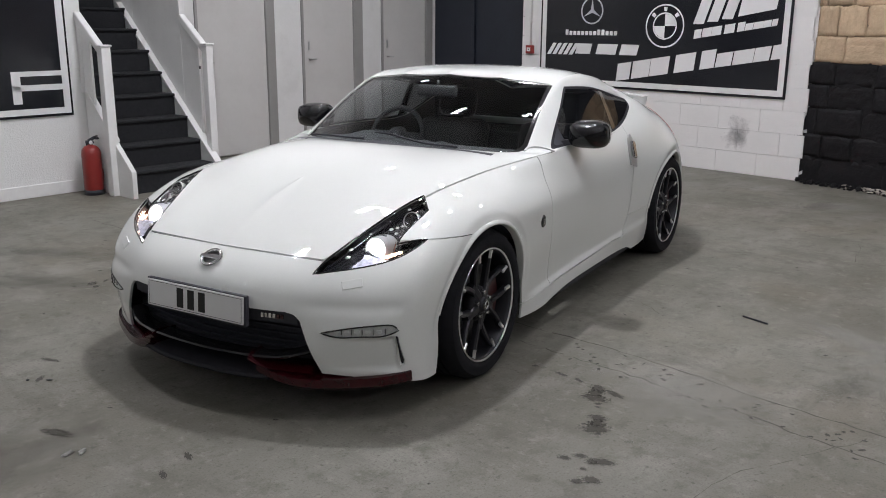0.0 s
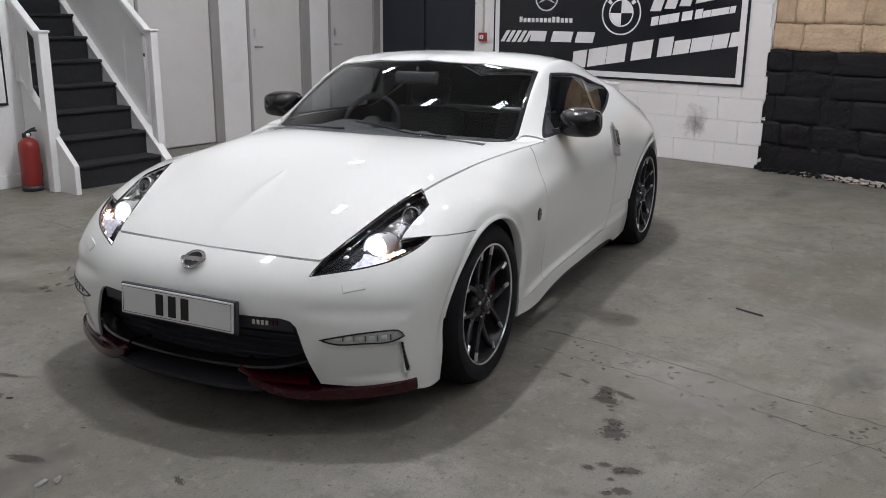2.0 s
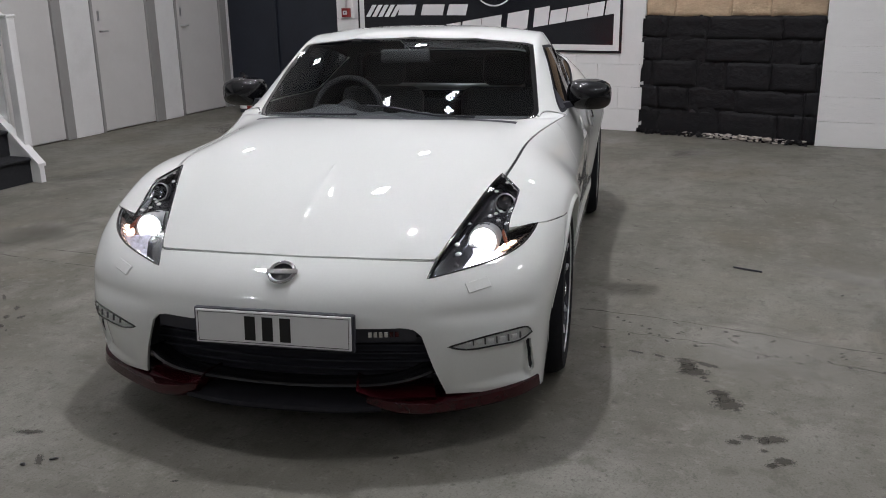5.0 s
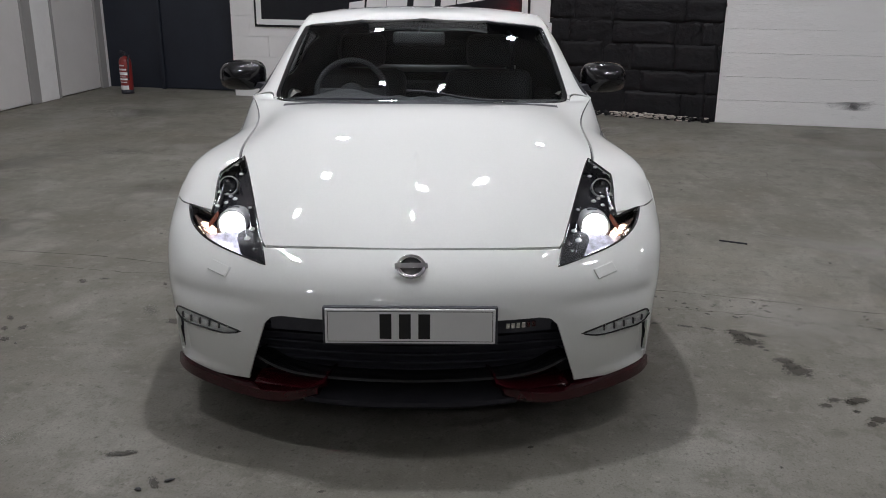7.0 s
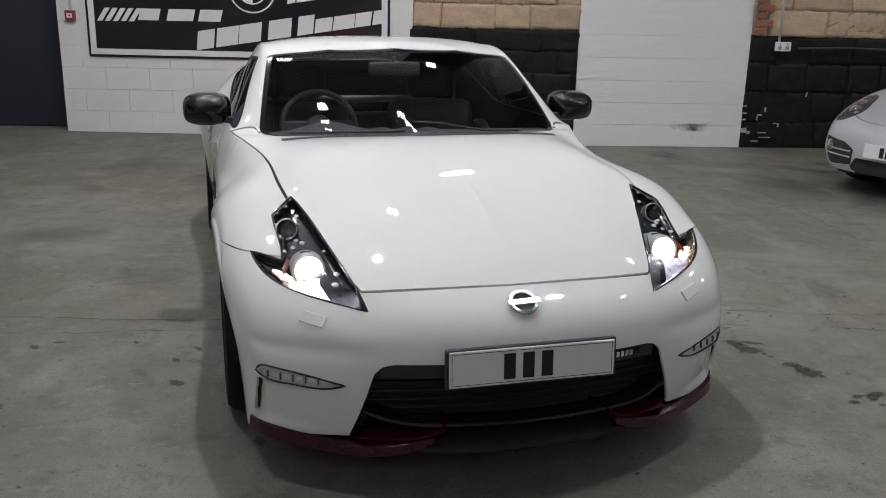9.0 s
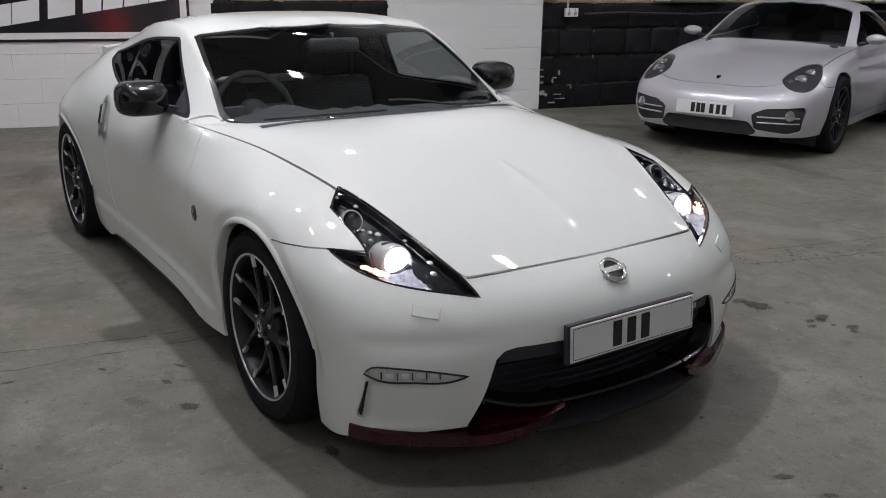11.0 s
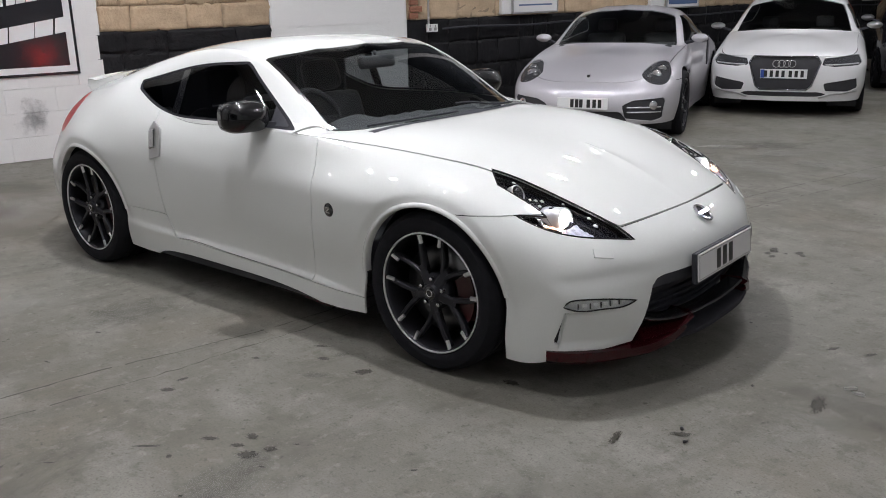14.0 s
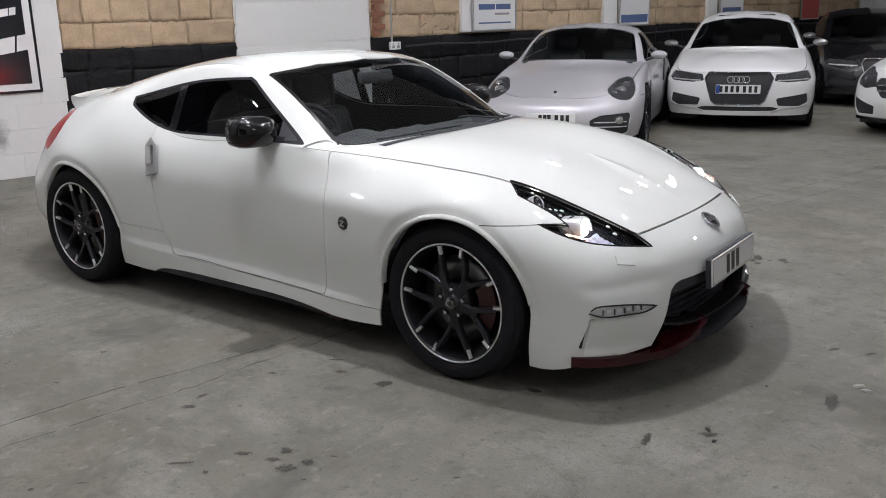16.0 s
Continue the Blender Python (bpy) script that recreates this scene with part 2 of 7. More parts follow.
def lathe(profile, n=32, m=None, smooth=True, closed=False):
    """A profile of (radius, height) turned round Z."""
    bm = bmesh.new()
    rings = [[bm.verts.new((r * math.cos(2 * math.pi * k / n), r * math.sin(2 * math.pi * k / n), z)) for k in range(n)] for r, z in profile]
    pairs = list(zip(rings, rings[1:])) + ([(rings[-1], rings[0])] if closed else [])
    for a, b in pairs:
        for k in range(n):
            f = bm.faces.new((a[k], a[(k + 1) % n], b[(k + 1) % n], b[k]))
            f.smooth = smooth
    bmesh.ops.remove_doubles(bm, verts=bm.verts, dist=1e-5)
    bmesh.ops.recalc_face_normals(bm, faces=bm.faces)
    if m is not None:
        bmesh.ops.transform(bm, matrix=m, verts=bm.verts)
    return bm


def tube(points, radius, n=8, closed=False, flat=1.0):
    """A round bar along a line of points."""
    bm = bmesh.new()
    pts = [Vector(p) for p in points]
    rings = []
    for k, p in enumerate(pts):
        a, b = pts[k - 1 if k or closed else 0], pts[(k + 1) % len(pts) if closed else min(k + 1, len(pts) - 1)]
        d = (b - a).normalized()
        side = d.cross(Vector((0, 0, 1)))
        side = side.normalized() if side.length > 1e-3 else Vector((1, 0, 0))
        up = side.cross(d).normalized()
        rings.append([bm.verts.new(p + radius * (math.cos(q) * side + flat * math.sin(q) * up)) for q in (2 * math.pi * i / n for i in range(n))])
    for a, b in list(zip(rings, rings[1:])) + ([(rings[-1], rings[0])] if closed else []):
        for i in range(n):
            bm.faces.new((a[i], a[(i + 1) % n], b[(i + 1) % n], b[i])).smooth = True
    if not closed:
        bm.faces.new(rings[0][::-1])
        bm.faces.new(rings[-1])
    bmesh.ops.recalc_face_normals(bm, faces=bm.faces)
    return bm


def joined(*parts):
    """Several bmeshes in one."""
    bm = bmesh.new()
    for p in parts:
        me = bpy.data.meshes.new("tmp")
        p.to_mesh(me)
        p.free()
        bm.from_mesh(me)
        bpy.data.meshes.remove(me)
    return bm


def smooth(bm, angle=40):
    for f in bm.faces:
        f.smooth = True
    for e in bm.edges:
        if len(e.link_faces) == 2 and e.calc_face_angle(0) > radians(angle):
            e.smooth = False
    return bm


def band(rows, closed=False, flip=False):
    """A skin over rows of points, each row as long as the next."""
    bm = bmesh.new()
    vs = [[bm.verts.new(p) for p in row] for row in rows]
    for a, b in list(zip(vs, vs[1:])) + ([(vs[-1], vs[0])] if closed else []):
        for k in range(len(a) - 1):
            bm.faces.new((a[k], a[k + 1], b[k + 1], b[k])).smooth = True
    bmesh.ops.recalc_face_normals(bm, faces=bm.faces)
    return bm


# ---- the hall: floor, walls, ceiling ----
def structure(name, bm, material, label, m=HALL):
    return tagged(part(name, bm, material, m=m), label, "structure", kind="structure")


def grid_sheet(x0, x1, y0, y1, step):
    bm = bmesh.new()
    bmesh.ops.create_grid(bm, x_segments=max(1, int((x1 - x0) / step)), y_segments=max(1, int((y1 - y0) / step)), size=0.5)
    bmesh.ops.transform(bm, matrix=Matrix.LocRotScale(((x0 + x1) / 2, (y0 + y1) / 2, 0), None, (x1 - x0, y1 - y0, 1)), verts=bm.verts)
    return bm


floor = structure("floor", grid_sheet(-0.6, 16, -5.2, 19, 1.0), CONCRETE, "worn grey concrete floor with stains, cracks and tyre marks")
structure("ceiling", boxed((-0.6, -5.2, CEILING), (16, 19, CEILING + 0.15)), CEIL, "plain pale sheet ceiling")
structure("wall_near", boxed((15.7, -5.2, 0), (16, 19, CEILING)), WHITE_WALL, "plain white painted wall")
structure("wall_right", boxed((-0.6, 18.7, 0), (15.7, 19, CEILING)), WHITE_WALL, "plain white painted wall")

STONE_A, STONE_B = Vector((0.215, 1.27, 0)), Vector((0.56, 2.95, 0))
# rear wall cores; their facing pieces are laid in front at the end of the file
wall_rear = structure("wall_rear", boxed((-0.75, -2.33, 0), (-0.03, 1.36, CEILING)), WHITE_WALL, "white painted block wall", REAR)
wall_pier = structure("wall_pier", boxed((-0.35, 2.95, 0), (0.55, 4.72, CEILING)), WHITE_WALL, "white painted block pier")
wall_end = structure("wall_end", boxed((-0.75, -4.75, 0), (-0.40, -2.33, CEILING)), NAVY, "dark blue painted end wall")
STONE_LEN = (STONE_B - STONE_A).length
STONE_TURN = math.degrees(math.atan2(STONE_B.x - STONE_A.x, STONE_B.y - STONE_A.y))
STONE = HALL @ Matrix.Translation(STONE_A) @ pose(0, 0, 0, 0, 0, -STONE_TURN)
wall_stone = structure("wall_stone", boxed((-0.4, 0.02, 0), (-0.0215, STONE_LEN - 0.02, 1.92)), MORTAR, "old stone wall, black paint below bare sandstone", STONE)
structure("wall_stone_base", boxed((-0.4, 0.024, 0), (-0.0185, STONE_LEN - 0.024, 1.16)), BLACK_STONE, "black painted mortar of the stone wall", STONE)
FAR = HALL @ Matrix.Translation((0.56, 4.72, 0))
wall_far = structure("wall_far", boxed((-0.4, 0.0, 0), (-0.0215, 14.0, 1.92)), MORTAR, "long old stone wall, black below bare sandstone", FAR)

structure("wall_far_base", boxed((-0.4, 0.004, 0), (-0.0185, 13.99, 1.14)), BLACK_STONE, "black painted mortar of the long stone wall", FAR)

# upper walls out of view, made dark to hold down bounce and reflections
structure("wall_stone_top", boxed((-0.4, 0.02, 1.921), (-0.02, STONE_LEN - 0.02, CEILING)), NAVY, "unseen upper wall, assumed dark for the reflections", STONE)
structure("wall_far_top", boxed((-0.4, 0.0, 1.921), (-0.02, 14.0, CEILING)), NAVY, "unseen upper wall, assumed dark for the reflections", FAR)

# left wall with the tall grey doors, from the end wall to the stair
LEFT = -4.2
wall_left = structure("wall_left", boxed((-0.40, LEFT - 0.3, 0), (4.14, LEFT, CEILING)), WHITE_WOOD, "white boarded partition behind grey doors")
STAIR_D0, STAIR_D1, STAIR_S = 4.17, 5.10, -2.66
wall_side = structure("wall_stair", boxed((5.24, -3.62, 0), (15.7, -3.36, CEILING)), WHITE_WALL, "smooth white painted wall beside the stair")
structure("baseboard", boxed((5.24, -3.36, 0), (15.7, -3.335, 0.11), 0.006), WHITE_WOOD, "white painted skirting board")


def tall_door(d0, d1, jamb):
    """A tall flush grey door in a grey frame with a lock and a lever."""
    t = thing("tall_door", HALL @ Matrix.Translation((d0, LEFT, 0)), "tall flush pale grey door, closed", "door", "row of grey doors")
    w = d1 - d0
    part("leaf", boxed((0.004, 0.004, 0.015), (w - 0.004, 0.045, 2.6), 0.004), GREY_PANEL, t)
    for x0, x1 in ((-jamb, 0), (w, w + 0.035)):
        part("jamb", boxed((x0, 0.004, 0), (x1, 0.07, 2.65), 0.006), GREY_FRAME, t)
    part("keyhole_plate", boxed((w - 0.10, 0.045, 1.17), (w - 0.07, 0.052, 1.27), 0.003), SATIN, t, "small satin metal plate")
    part("lever", tube([(w - 0.085, 0.04, 1.06), (w - 0.085, 0.09, 1.06), (w - 0.16, 0.095, 1.06)], 0.009), SATIN, t)
    return t


for d0, d1, jamb in ((-0.20, 0.62, 0.13), (1.14, 1.955, 0.15), (2.51, 3.42, 0.12)):
    tall_door(d0, d1, jamb)
for d0, d1 in ((-0.395, -0.34), (0.66, 0.985), (1.995, 2.385), (3.46, 4.08)):
    structure("trim", boxed((d0, LEFT, 0), (d1, LEFT + 0.06, CEILING), 0.004), WHITE_WOOD, "white painted boarding between the grey doors")

# dark door in the end wall
t = thing("double_door", HALL @ Matrix.Translation((-0.40, -3.42, 0)), "dark blue flush door in a dark frame", "door")
part("leaf", boxed((0.004, 0.05, 0.01), (0.05, 1.00, 2.1), 0.004), NAVY, t)
part("jamb", boxed((0.004, 0.0, 0), (0.08, 0.045, 2.15), 0.004), NAVY, t)
part("jamb", boxed((0.004, 1.005, 0), (0.08, 1.05, 2.15), 0.004), NAVY, t)

# ---- posters: logos and names stand as plain shapes and bars ----
def on_wall(axis, at, s, z, off=0.0):
    """A pose on a wall of the hall: local X along the wall, Y up, Z out of it. axis 0: the rear walls (facing +X), 1: the side walls (facing +Y), 2: the poster wall."""
    if axis == 2:
        return REAR @ Matrix.Translation((at + off, s, z)) @ pose(0, 0, 0, 90, 0, 90)
    if axis == 0:
        return HALL @ Matrix.Translation((at + off, s, z)) @ pose(0, 0, 0, 90, 0, 90)
    return HALL @ Matrix.Translation((s, at + off, z)) @ pose(0, 0, 0, 90, 0, 180)


def slab(pts, depth=0.003):
    return prism(pts, depth)


def rect(x0, y0, x1, y1, shear=0.0):
    return [(x0, y0), (x1, y0), (x1 + shear, y1), (x0 + shear, y1)]


def letters(x0, y0, x1, y1, h, n, gaps=(), lean=0.0, fill=0.62, low=()):
    """A row of plain bars, one for each character, along a rising base line."""
    out = []
    step = (x1 - x0) / n
    for k in range(n):
        if k in gaps:
            continue
        x = x0 + k * step
        y = y0 + (y1 - y0) * (x - x0) / (x1 - x0)
        out.append(slab(rect(x, y, x + step * fill, y + h * (0.74 if k in low else 1.0), lean)))
    return out


def bars_on(t, bms, label=""):
    for b in bms:
        part("bar", b, POSTER_WHITE, t, label)


t = thing("wall_poster", on_wall(2, 0.0, 0.068, 0, 0.016) @ Matrix.Diagonal((1.0335, 1, 1, 1)), "large black poster in a white frame with white emblems and bars", "poster")
part("board", boxed((-2.03, 0.785, -0.012), (0.965, 2.35, 0.0), 0.003), POSTER_BLACK, t, "glossy black board")
fr = []
for a, b in (((-2.005, 0.81), (0.94, 0.868)), ((-2.005, 2.27), (0.94, 2.325)), ((-2.005, 0.868), (-1.947, 2.27)), ((0.882, 0.868), (0.94, 2.27))):
    fr.append(boxed((a[0], a[1], 0.0), (b[0], b[1], 0.004)))
part("white_border", joined(*fr), POSTER_WHITE, t, "white border")
GREY_PRINT = mat("silver_print", (0.45, 0.46, 0.47), 0.4, vary=0.05, scale=10)


def flat_ring(cx, cy, r0, r1, n=40, z=0.004):
    bm = bmesh.new()
    a = [bm.verts.new((cx + r0 * math.cos(2 * math.pi * k / n), cy + r0 * math.sin(2 * math.pi * k / n), z)) for k in range(n)]
    b = [bm.verts.new((cx + r1 * math.cos(2 * math.pi * k / n), cy + r1 * math.sin(2 * math.pi * k / n), z)) for k in range(n)]
    for k in range(n):
        bm.faces.new((a[k], b[k], b[(k + 1) % n], a[(k + 1) % n]))
    bmesh.ops.recalc_face_normals(bm, faces=bm.faces)
    return bm


def wedge(cx, cy, r, a0, a1, n=10, z=0.004):
    return slab([(cx, cy)] + [(cx + r * math.cos(radians(a0 + (a1 - a0) * k / n)), cy + r * math.sin(radians(a0 + (a1 - a0) * k / n))) for k in range(n + 1)], z)


part("ring", flat_ring(-1.31, 1.64, 0.132, 0.150), GREY_PRINT, t, "thin silver ring")
part("spokes", joined(*[slab([(-1.31 + 0.02 * math.cos(radians(a + 90)), 1.64 + 0.02 * math.sin(radians(a + 90))), (-1.31 + 0.02 * math.cos(radians(a - 90)), 1.64 + 0.02 * math.sin(radians(a - 90))), (-1.31 + 0.13 * math.cos(radians(a)), 1.64 + 0.13 * math.sin(radians(a)))], 0.004) for a in (90, 210, 330)]), GREY_PRINT, t, "three silver wedges")
bars_on(t, letters(-1.665, 1.368, -0.955, 1.372, 0.062, 13, (), 0.0, 0.7, (1, 2, 3, 4, 5, 6, 7, 10, 11, 12)))
bars_on(t, [slab(rect(-1.925 + 0.078 * k, 1.145, -1.925 + 0.078 * k + 0.052, 1.275, 0.085)) for k in range(5)])
bars_on(t, [slab(rect(x, 1.16, x + w, 1.275, 0.03)) for x, w in ((-1.52, 0.20), (-1.24, 0.26), (-0.93, 0.22))])
part("roundel", flat_ring(-0.385, 1.478, 0.212, 0.228), POSTER_WHITE, t, "white outer ring")
part("roundel", flat_ring(-0.385, 1.478, 0.128, 0.142), POSTER_WHITE, t, "white inner ring")
part("quarters", joined(wedge(-0.385, 1.478, 0.126, 0, 90), wedge(-0.385, 1.478, 0.126, 180, 270)), POSTER_WHITE, t, "two white quarters")
bars_on(t, [slab([(-0.385 + r * math.cos(radians(a + da)), 1.478 + r * math.sin(radians(a + da))) for r, da in ((0.155, -6), (0.198, -6), (0.198, 6), (0.155, 6))]) for a in (140, 90, 40)])
bars_on(t, [slab(rect(-0.06 + 0.155 * k, 1.50 + 0.025 * k, -0.06 + 0.155 * k + 0.115, 1.76 + 0.025 * k, 0.085)) for k in range(3)])
part("block", slab([(0.42, 1.575), (0.80, 1.645), (0.84, 1.92), (0.74, 1.90), (0.62, 1.74), (0.56, 1.86), (0.47, 1.85)]), POSTER_WHITE, t, "white block")
WORD = ((0, 29, 1), (33, 37, 1), (71, 38, 1), (121, 39, 1), (171, 27, 1), (200, 29, 0), (231, 36, 0), (268, 27, 0), (298, 20, 0))
for x0, y0, x1, y1, h in ((-0.045, 1.350, 0.82, 1.490, 0.090), (-0.955, 0.872, 0.905, 1.180, 0.190)):
    k, rise = (x1 - x0) / 318, (y1 - y0) / 318
    bars_on(t, [slab([(x0 + a * k, y0 + a * rise), (x0 + (a + w) * k, y0 + (a + w) * rise), (x0 + (a + w) * k + 0.1 * h, y0 + (a + w) * rise + h * (1.0 if tall else 0.74)), (x0 + a * k + 0.1 * h, y0 + a * rise + h * (1.0 if tall else 0.74))]) for a, w, tall in WORD])

t = thing("wall_poster", on_wall(1, -3.36, 0, 0, 0.014), "black poster in a white frame with white bars", "poster")
part("board", boxed((-8.2, 0.69, -0.010), (-5.265, 2.3, 0.0), 0.003), POSTER_BLACK, t, "glossy black board")
part("white_border", joined(boxed((-8.18, 0.712, 0), (-5.285, 0.765, 0.004)), boxed((-5.345, 0.765, 0), (-5.285, 2.28, 0.004))), POSTER_WHITE, t, "white border")
part("bar", slab(rect(-5.78, 1.04, -5.345, 1.082)), POSTER_WHITE, t, "white bar")
part("bar", slab(rect(-5.78, 0.918, -5.345, 0.968)), POSTER_WHITE, t, "white bar")
part("bar", slab(rect(-5.78, 0.81, -5.705, 1.04)), POSTER_WHITE, t, "white bar")
part("bar", slab(rect(-6.0, 0.80, -5.90, 1.10)), POSTER_WHITE, t, "white bar")

# ---- small wall fittings ----
t = thing("light_switch", on_wall(1, -3.36, 5.20, 1.133, 0.0), "white plastic wall switch", "switch")
part("plate", boxed((-0.043, -0.043, 0.0005), (0.043, 0.043, 0.010), 0.004), WHITE_WOOD, t)
part("rocker", boxed((-0.012, -0.02, 0.010), (0.012, 0.02, 0.014), 0.002), WHITE_WOOD, t)
t = thing("alarm_call_point", on_wall(2, 0.0, -2.185, 1.19, 0.0), "red fire alarm call point on a white wall", "alarm")
part("case", boxed((-0.05, -0.05, 0.0), (0.05, 0.05, 0.05), 0.006), EXT_RED, t)
part("window", boxed((-0.028, -0.022, 0.05), (0.028, 0.022, 0.054), 0.002), POSTER_WHITE, t, "white window")
part("dot", lathe([(0, 0.057), (0.008, 0.057), (0.009, 0.054)], 12), INK, t)
t = thing("conduit", on_wall(2, 0.0, -2.185, 0, 0.0), "thin white cable conduit above the call point", "conduit")
part("pipe", tube([(0, 1.25, 0.014), (0, CEILING - 0.02, 0.014)], 0.011, 10), WHITE_WOOD, t)
part("clip", boxed((-0.016, 1.5, 0.001), (0.016, 1.52, 0.028), 0.003), WHITE_WOOD, t)
t = thing("conduit", on_wall(0, 0.56, 4.985, 0, 0.05), "white conduit down to the double socket", "conduit")
part("pipe", tube([(0, 1.08, 0.016), (0, CEILING - 0.02, 0.016)], 0.012, 10), WHITE_WOOD, t)
t = thing("wall_socket", on_wall(0, 0.56, 5.03, 1.045, 0.05), "white double wall socket on black stone", "socket")
part("box", boxed((-0.078, -0.045, 0), (0.078, 0.045, 0.035), 0.005), WHITE_WOOD, t)
for x in (-0.038, 0.038):
    part("outlet", boxed((x - 0.018, -0.03, 0.035), (x + 0.018, 0.005, 0.037), 0.001), GREY_FRAME, t)
    part("rocker", boxed((x - 0.008, 0.012, 0.035), (x + 0.008, 0.034, 0.040), 0.002), GREY_FRAME, t)
t = thing("wall_cable", on_wall(0, 0.56, 0, 0, 0.04), "black cable run along the black stone wall", "cable")
part("cable", tube([(5.2 + 0.5 * k, 1.03 + 0.012 * math.sin(k * 1.7), 0.02) for k in range(27)], 0.012, 8), BLACK_PLASTIC, t)


def wall_sign(s0, s1, z0, z1, material, label, bars=()):
    """A flat advertising board with plain bars for its writing."""
    t = thing("wall_sign", on_wall(0, 0.56, s0, z0, 0.06), label, "sign", "wall signs")
    w, h = s1 - s0, z1 - z0
    part("board", boxed((0, 0, 0), (w, h, 0.02), 0.004), material, t)
    part("frame", joined(boxed((-0.02, -0.02, -0.004), (w + 0.02, 0.0, 0.026)), boxed((-0.02, 0, -0.004), (0, h, 0.026)), boxed((w, 0, -0.004), (w + 0.02, h, 0.026))), SATIN, t, "thin metal frame")
    for x0, y0, x1, y1, m in bars:
        part("bar", boxed((x0 * w, y0 * h, 0.02), (x1 * w, y1 * h, 0.023)), m, t)


SIGN_BLUE = mat("sign_blue", (0.09, 0.14, 0.27), 0.4, vary=0.08, scale=8)
SIGN_RED = mat("sign_red", (0.45, 0.04, 0.03), 0.4, vary=0.08, scale=8)
wall_sign(6.34, 7.12, 1.18, 1.95, POSTER_WHITE, "white advertising board with blue and grey bars", ((0.12, 0.10, 0.88, 0.125, SIGN_BLUE), (0.5, 0.24, 0.85, 0.275, GREY_FRAME), (0.12, 0.33, 0.50, 0.42, SIGN_BLUE), (0.53, 0.33, 0.88, 0.42, SIGN_BLUE)))
wall_sign(9.44, 10.18, 1.155, 1.8, POSTER_WHITE, "white and blue advertising board", ((0.04, 0.06, 0.96, 0.24, SIGN_BLUE), (0.3, 0.62, 0.7, 0.78, INK)))
wall_sign(12.29, 13.04, 1.19, 1.8, POSTER_WHITE, "white advertising board with blue bars", ((0.1, 0.12, 0.9, 0.30, SIGN_BLUE),))
wall_sign(15.28, 16.0, 1.12, 1.8, SIGN_RED, "plain red advertising board on stone")
wall_sign(17.9, 18.5, 1.15, 1.8, POSTER_WHITE, "plain white advertising board on stone", ((0.1, 0.12, 0.9, 0.2, GREY_FRAME),))
for s0, s1 in ((6.17, 6.34), (9.10, 9.42), (11.95, 12.25)):
    structure("trim", boxed((0.50, s0, 1.16), (0.605, s1, CEILING), 0.01), WHITE_WALL, "white painted window reveal in the stone wall")


# ---- stair ----
RISE, GO, NSTEP = 0.204, 0.205, 12
S0 = -2.83
stair = thing("staircase", HALL, "steep staircase with charcoal carpet and white painted strings", "staircase")
for k in range(NSTEP):
    z, s = RISE * (k + 1), S0 - GO * k
    part("step", boxed((STAIR_D0 + 0.02, s - GO - 0.03, z - RISE), (STAIR_D1 - 0.0, s, z - 0.02), 0.004), CARPET, stair)
    part("tread", boxed((STAIR_D0 + 0.02, s - GO - 0.02, z - 0.028), (STAIR_D1 - 0.0, s + 0.022, z), 0.010), CARPET, stair, "carpeted tread with a rounded nosing")


def string_board(d0, d1, pts):
    """An upright board between two depths, its outline given as (along, height)."""
    bm = prism([(s, z) for s, z in pts], d1 - d0)
    bmesh.ops.transform(bm, matrix=Matrix(((0, 0, 1, d0), (1, 0, 0, 0), (0, 1, 0, 0), (0, 0, 0, 1))), verts=bm.verts)
    return bm


part("string", string_board(STAIR_D0 - 0.03, STAIR_D0 + 0.018, [(-2.74, 0.0), (-2.74, 0.13), (-4.40, 1.66), (-4.40, 0.0)]), WHITE_WOOD, stair, "white string board")
part("string_cap", string_board(STAIR_D0 - 0.045, STAIR_D0 + 0.03, [(-2.735, 0.13), (-2.735, 0.155), (-4.40, 1.69), (-4.40, 1.66)]), WHITE_WOOD, stair)
part("string", string_board(STAIR_D1 + 0.002, STAIR_D1 + 0.045, [(-2.64, 0.0), (-2.64, 0.235), (-2.90, 0.47), (-3.35, 0.90), (-3.35, 0.0)]), WHITE_WOOD, stair, "white string board")
part("newel", boxed((5.115, -2.965, 0.0), (5.20, -2.88, 1.285), 0.006), WHITE_WOOD, stair)
part("newel_cap", boxed((5.105, -2.975, 1.285), (5.21, -2.87, 1.305), 0.006), WHITE_WOOD, stair)
part("newel", boxed((4.09, -2.965, 0.0), (4.165, -2.885, 1.285), 0.006), WHITE_WOOD, stair)
part("newel_cap", boxed((4.08, -2.975, 1.285), (4.175, -2.875, 1.305), 0.006), WHITE_WOOD, stair)


def rail(d, s0, z0, s1, z1):
    dirn = Vector((0, s1 - s0, z1 - z0))
    m = Matrix.Translation((d, s0, z0)) @ dirn.to_track_quat("Y", "Z").to_matrix().to_4x4()
    return boxed((-0.032, 0, -0.035), (0.032, dirn.length, 0.03), 0.012, m)


part("handrail", rail(5.155, -2.95, 1.25, -3.36, 1.56), WHITE_WOOD, stair)
part("handrail", rail(4.128, -2.95, 1.25, -3.34, 1.55), WHITE_WOOD, stair)
part("wall_post", boxed((5.125, -3.36, 0.88), (5.17, -3.29, 1.54), 0.004), WHITE_WOOD, stair)
part("string_cap", string_board(STAIR_D1 - 0.004, STAIR_D1 + 0.055, [(-2.89, 0.472), (-2.89, 0.495), (-3.35, 0.935), (-3.35, 0.91)]), WHITE_WOOD, stair)
part("infill_board", string_board(4.118, 4.138, [(-3.34, 0.70), (-3.34, 1.52), (-3.06, 1.32), (-3.06, 0.44)]), WHITE_WOOD, stair)
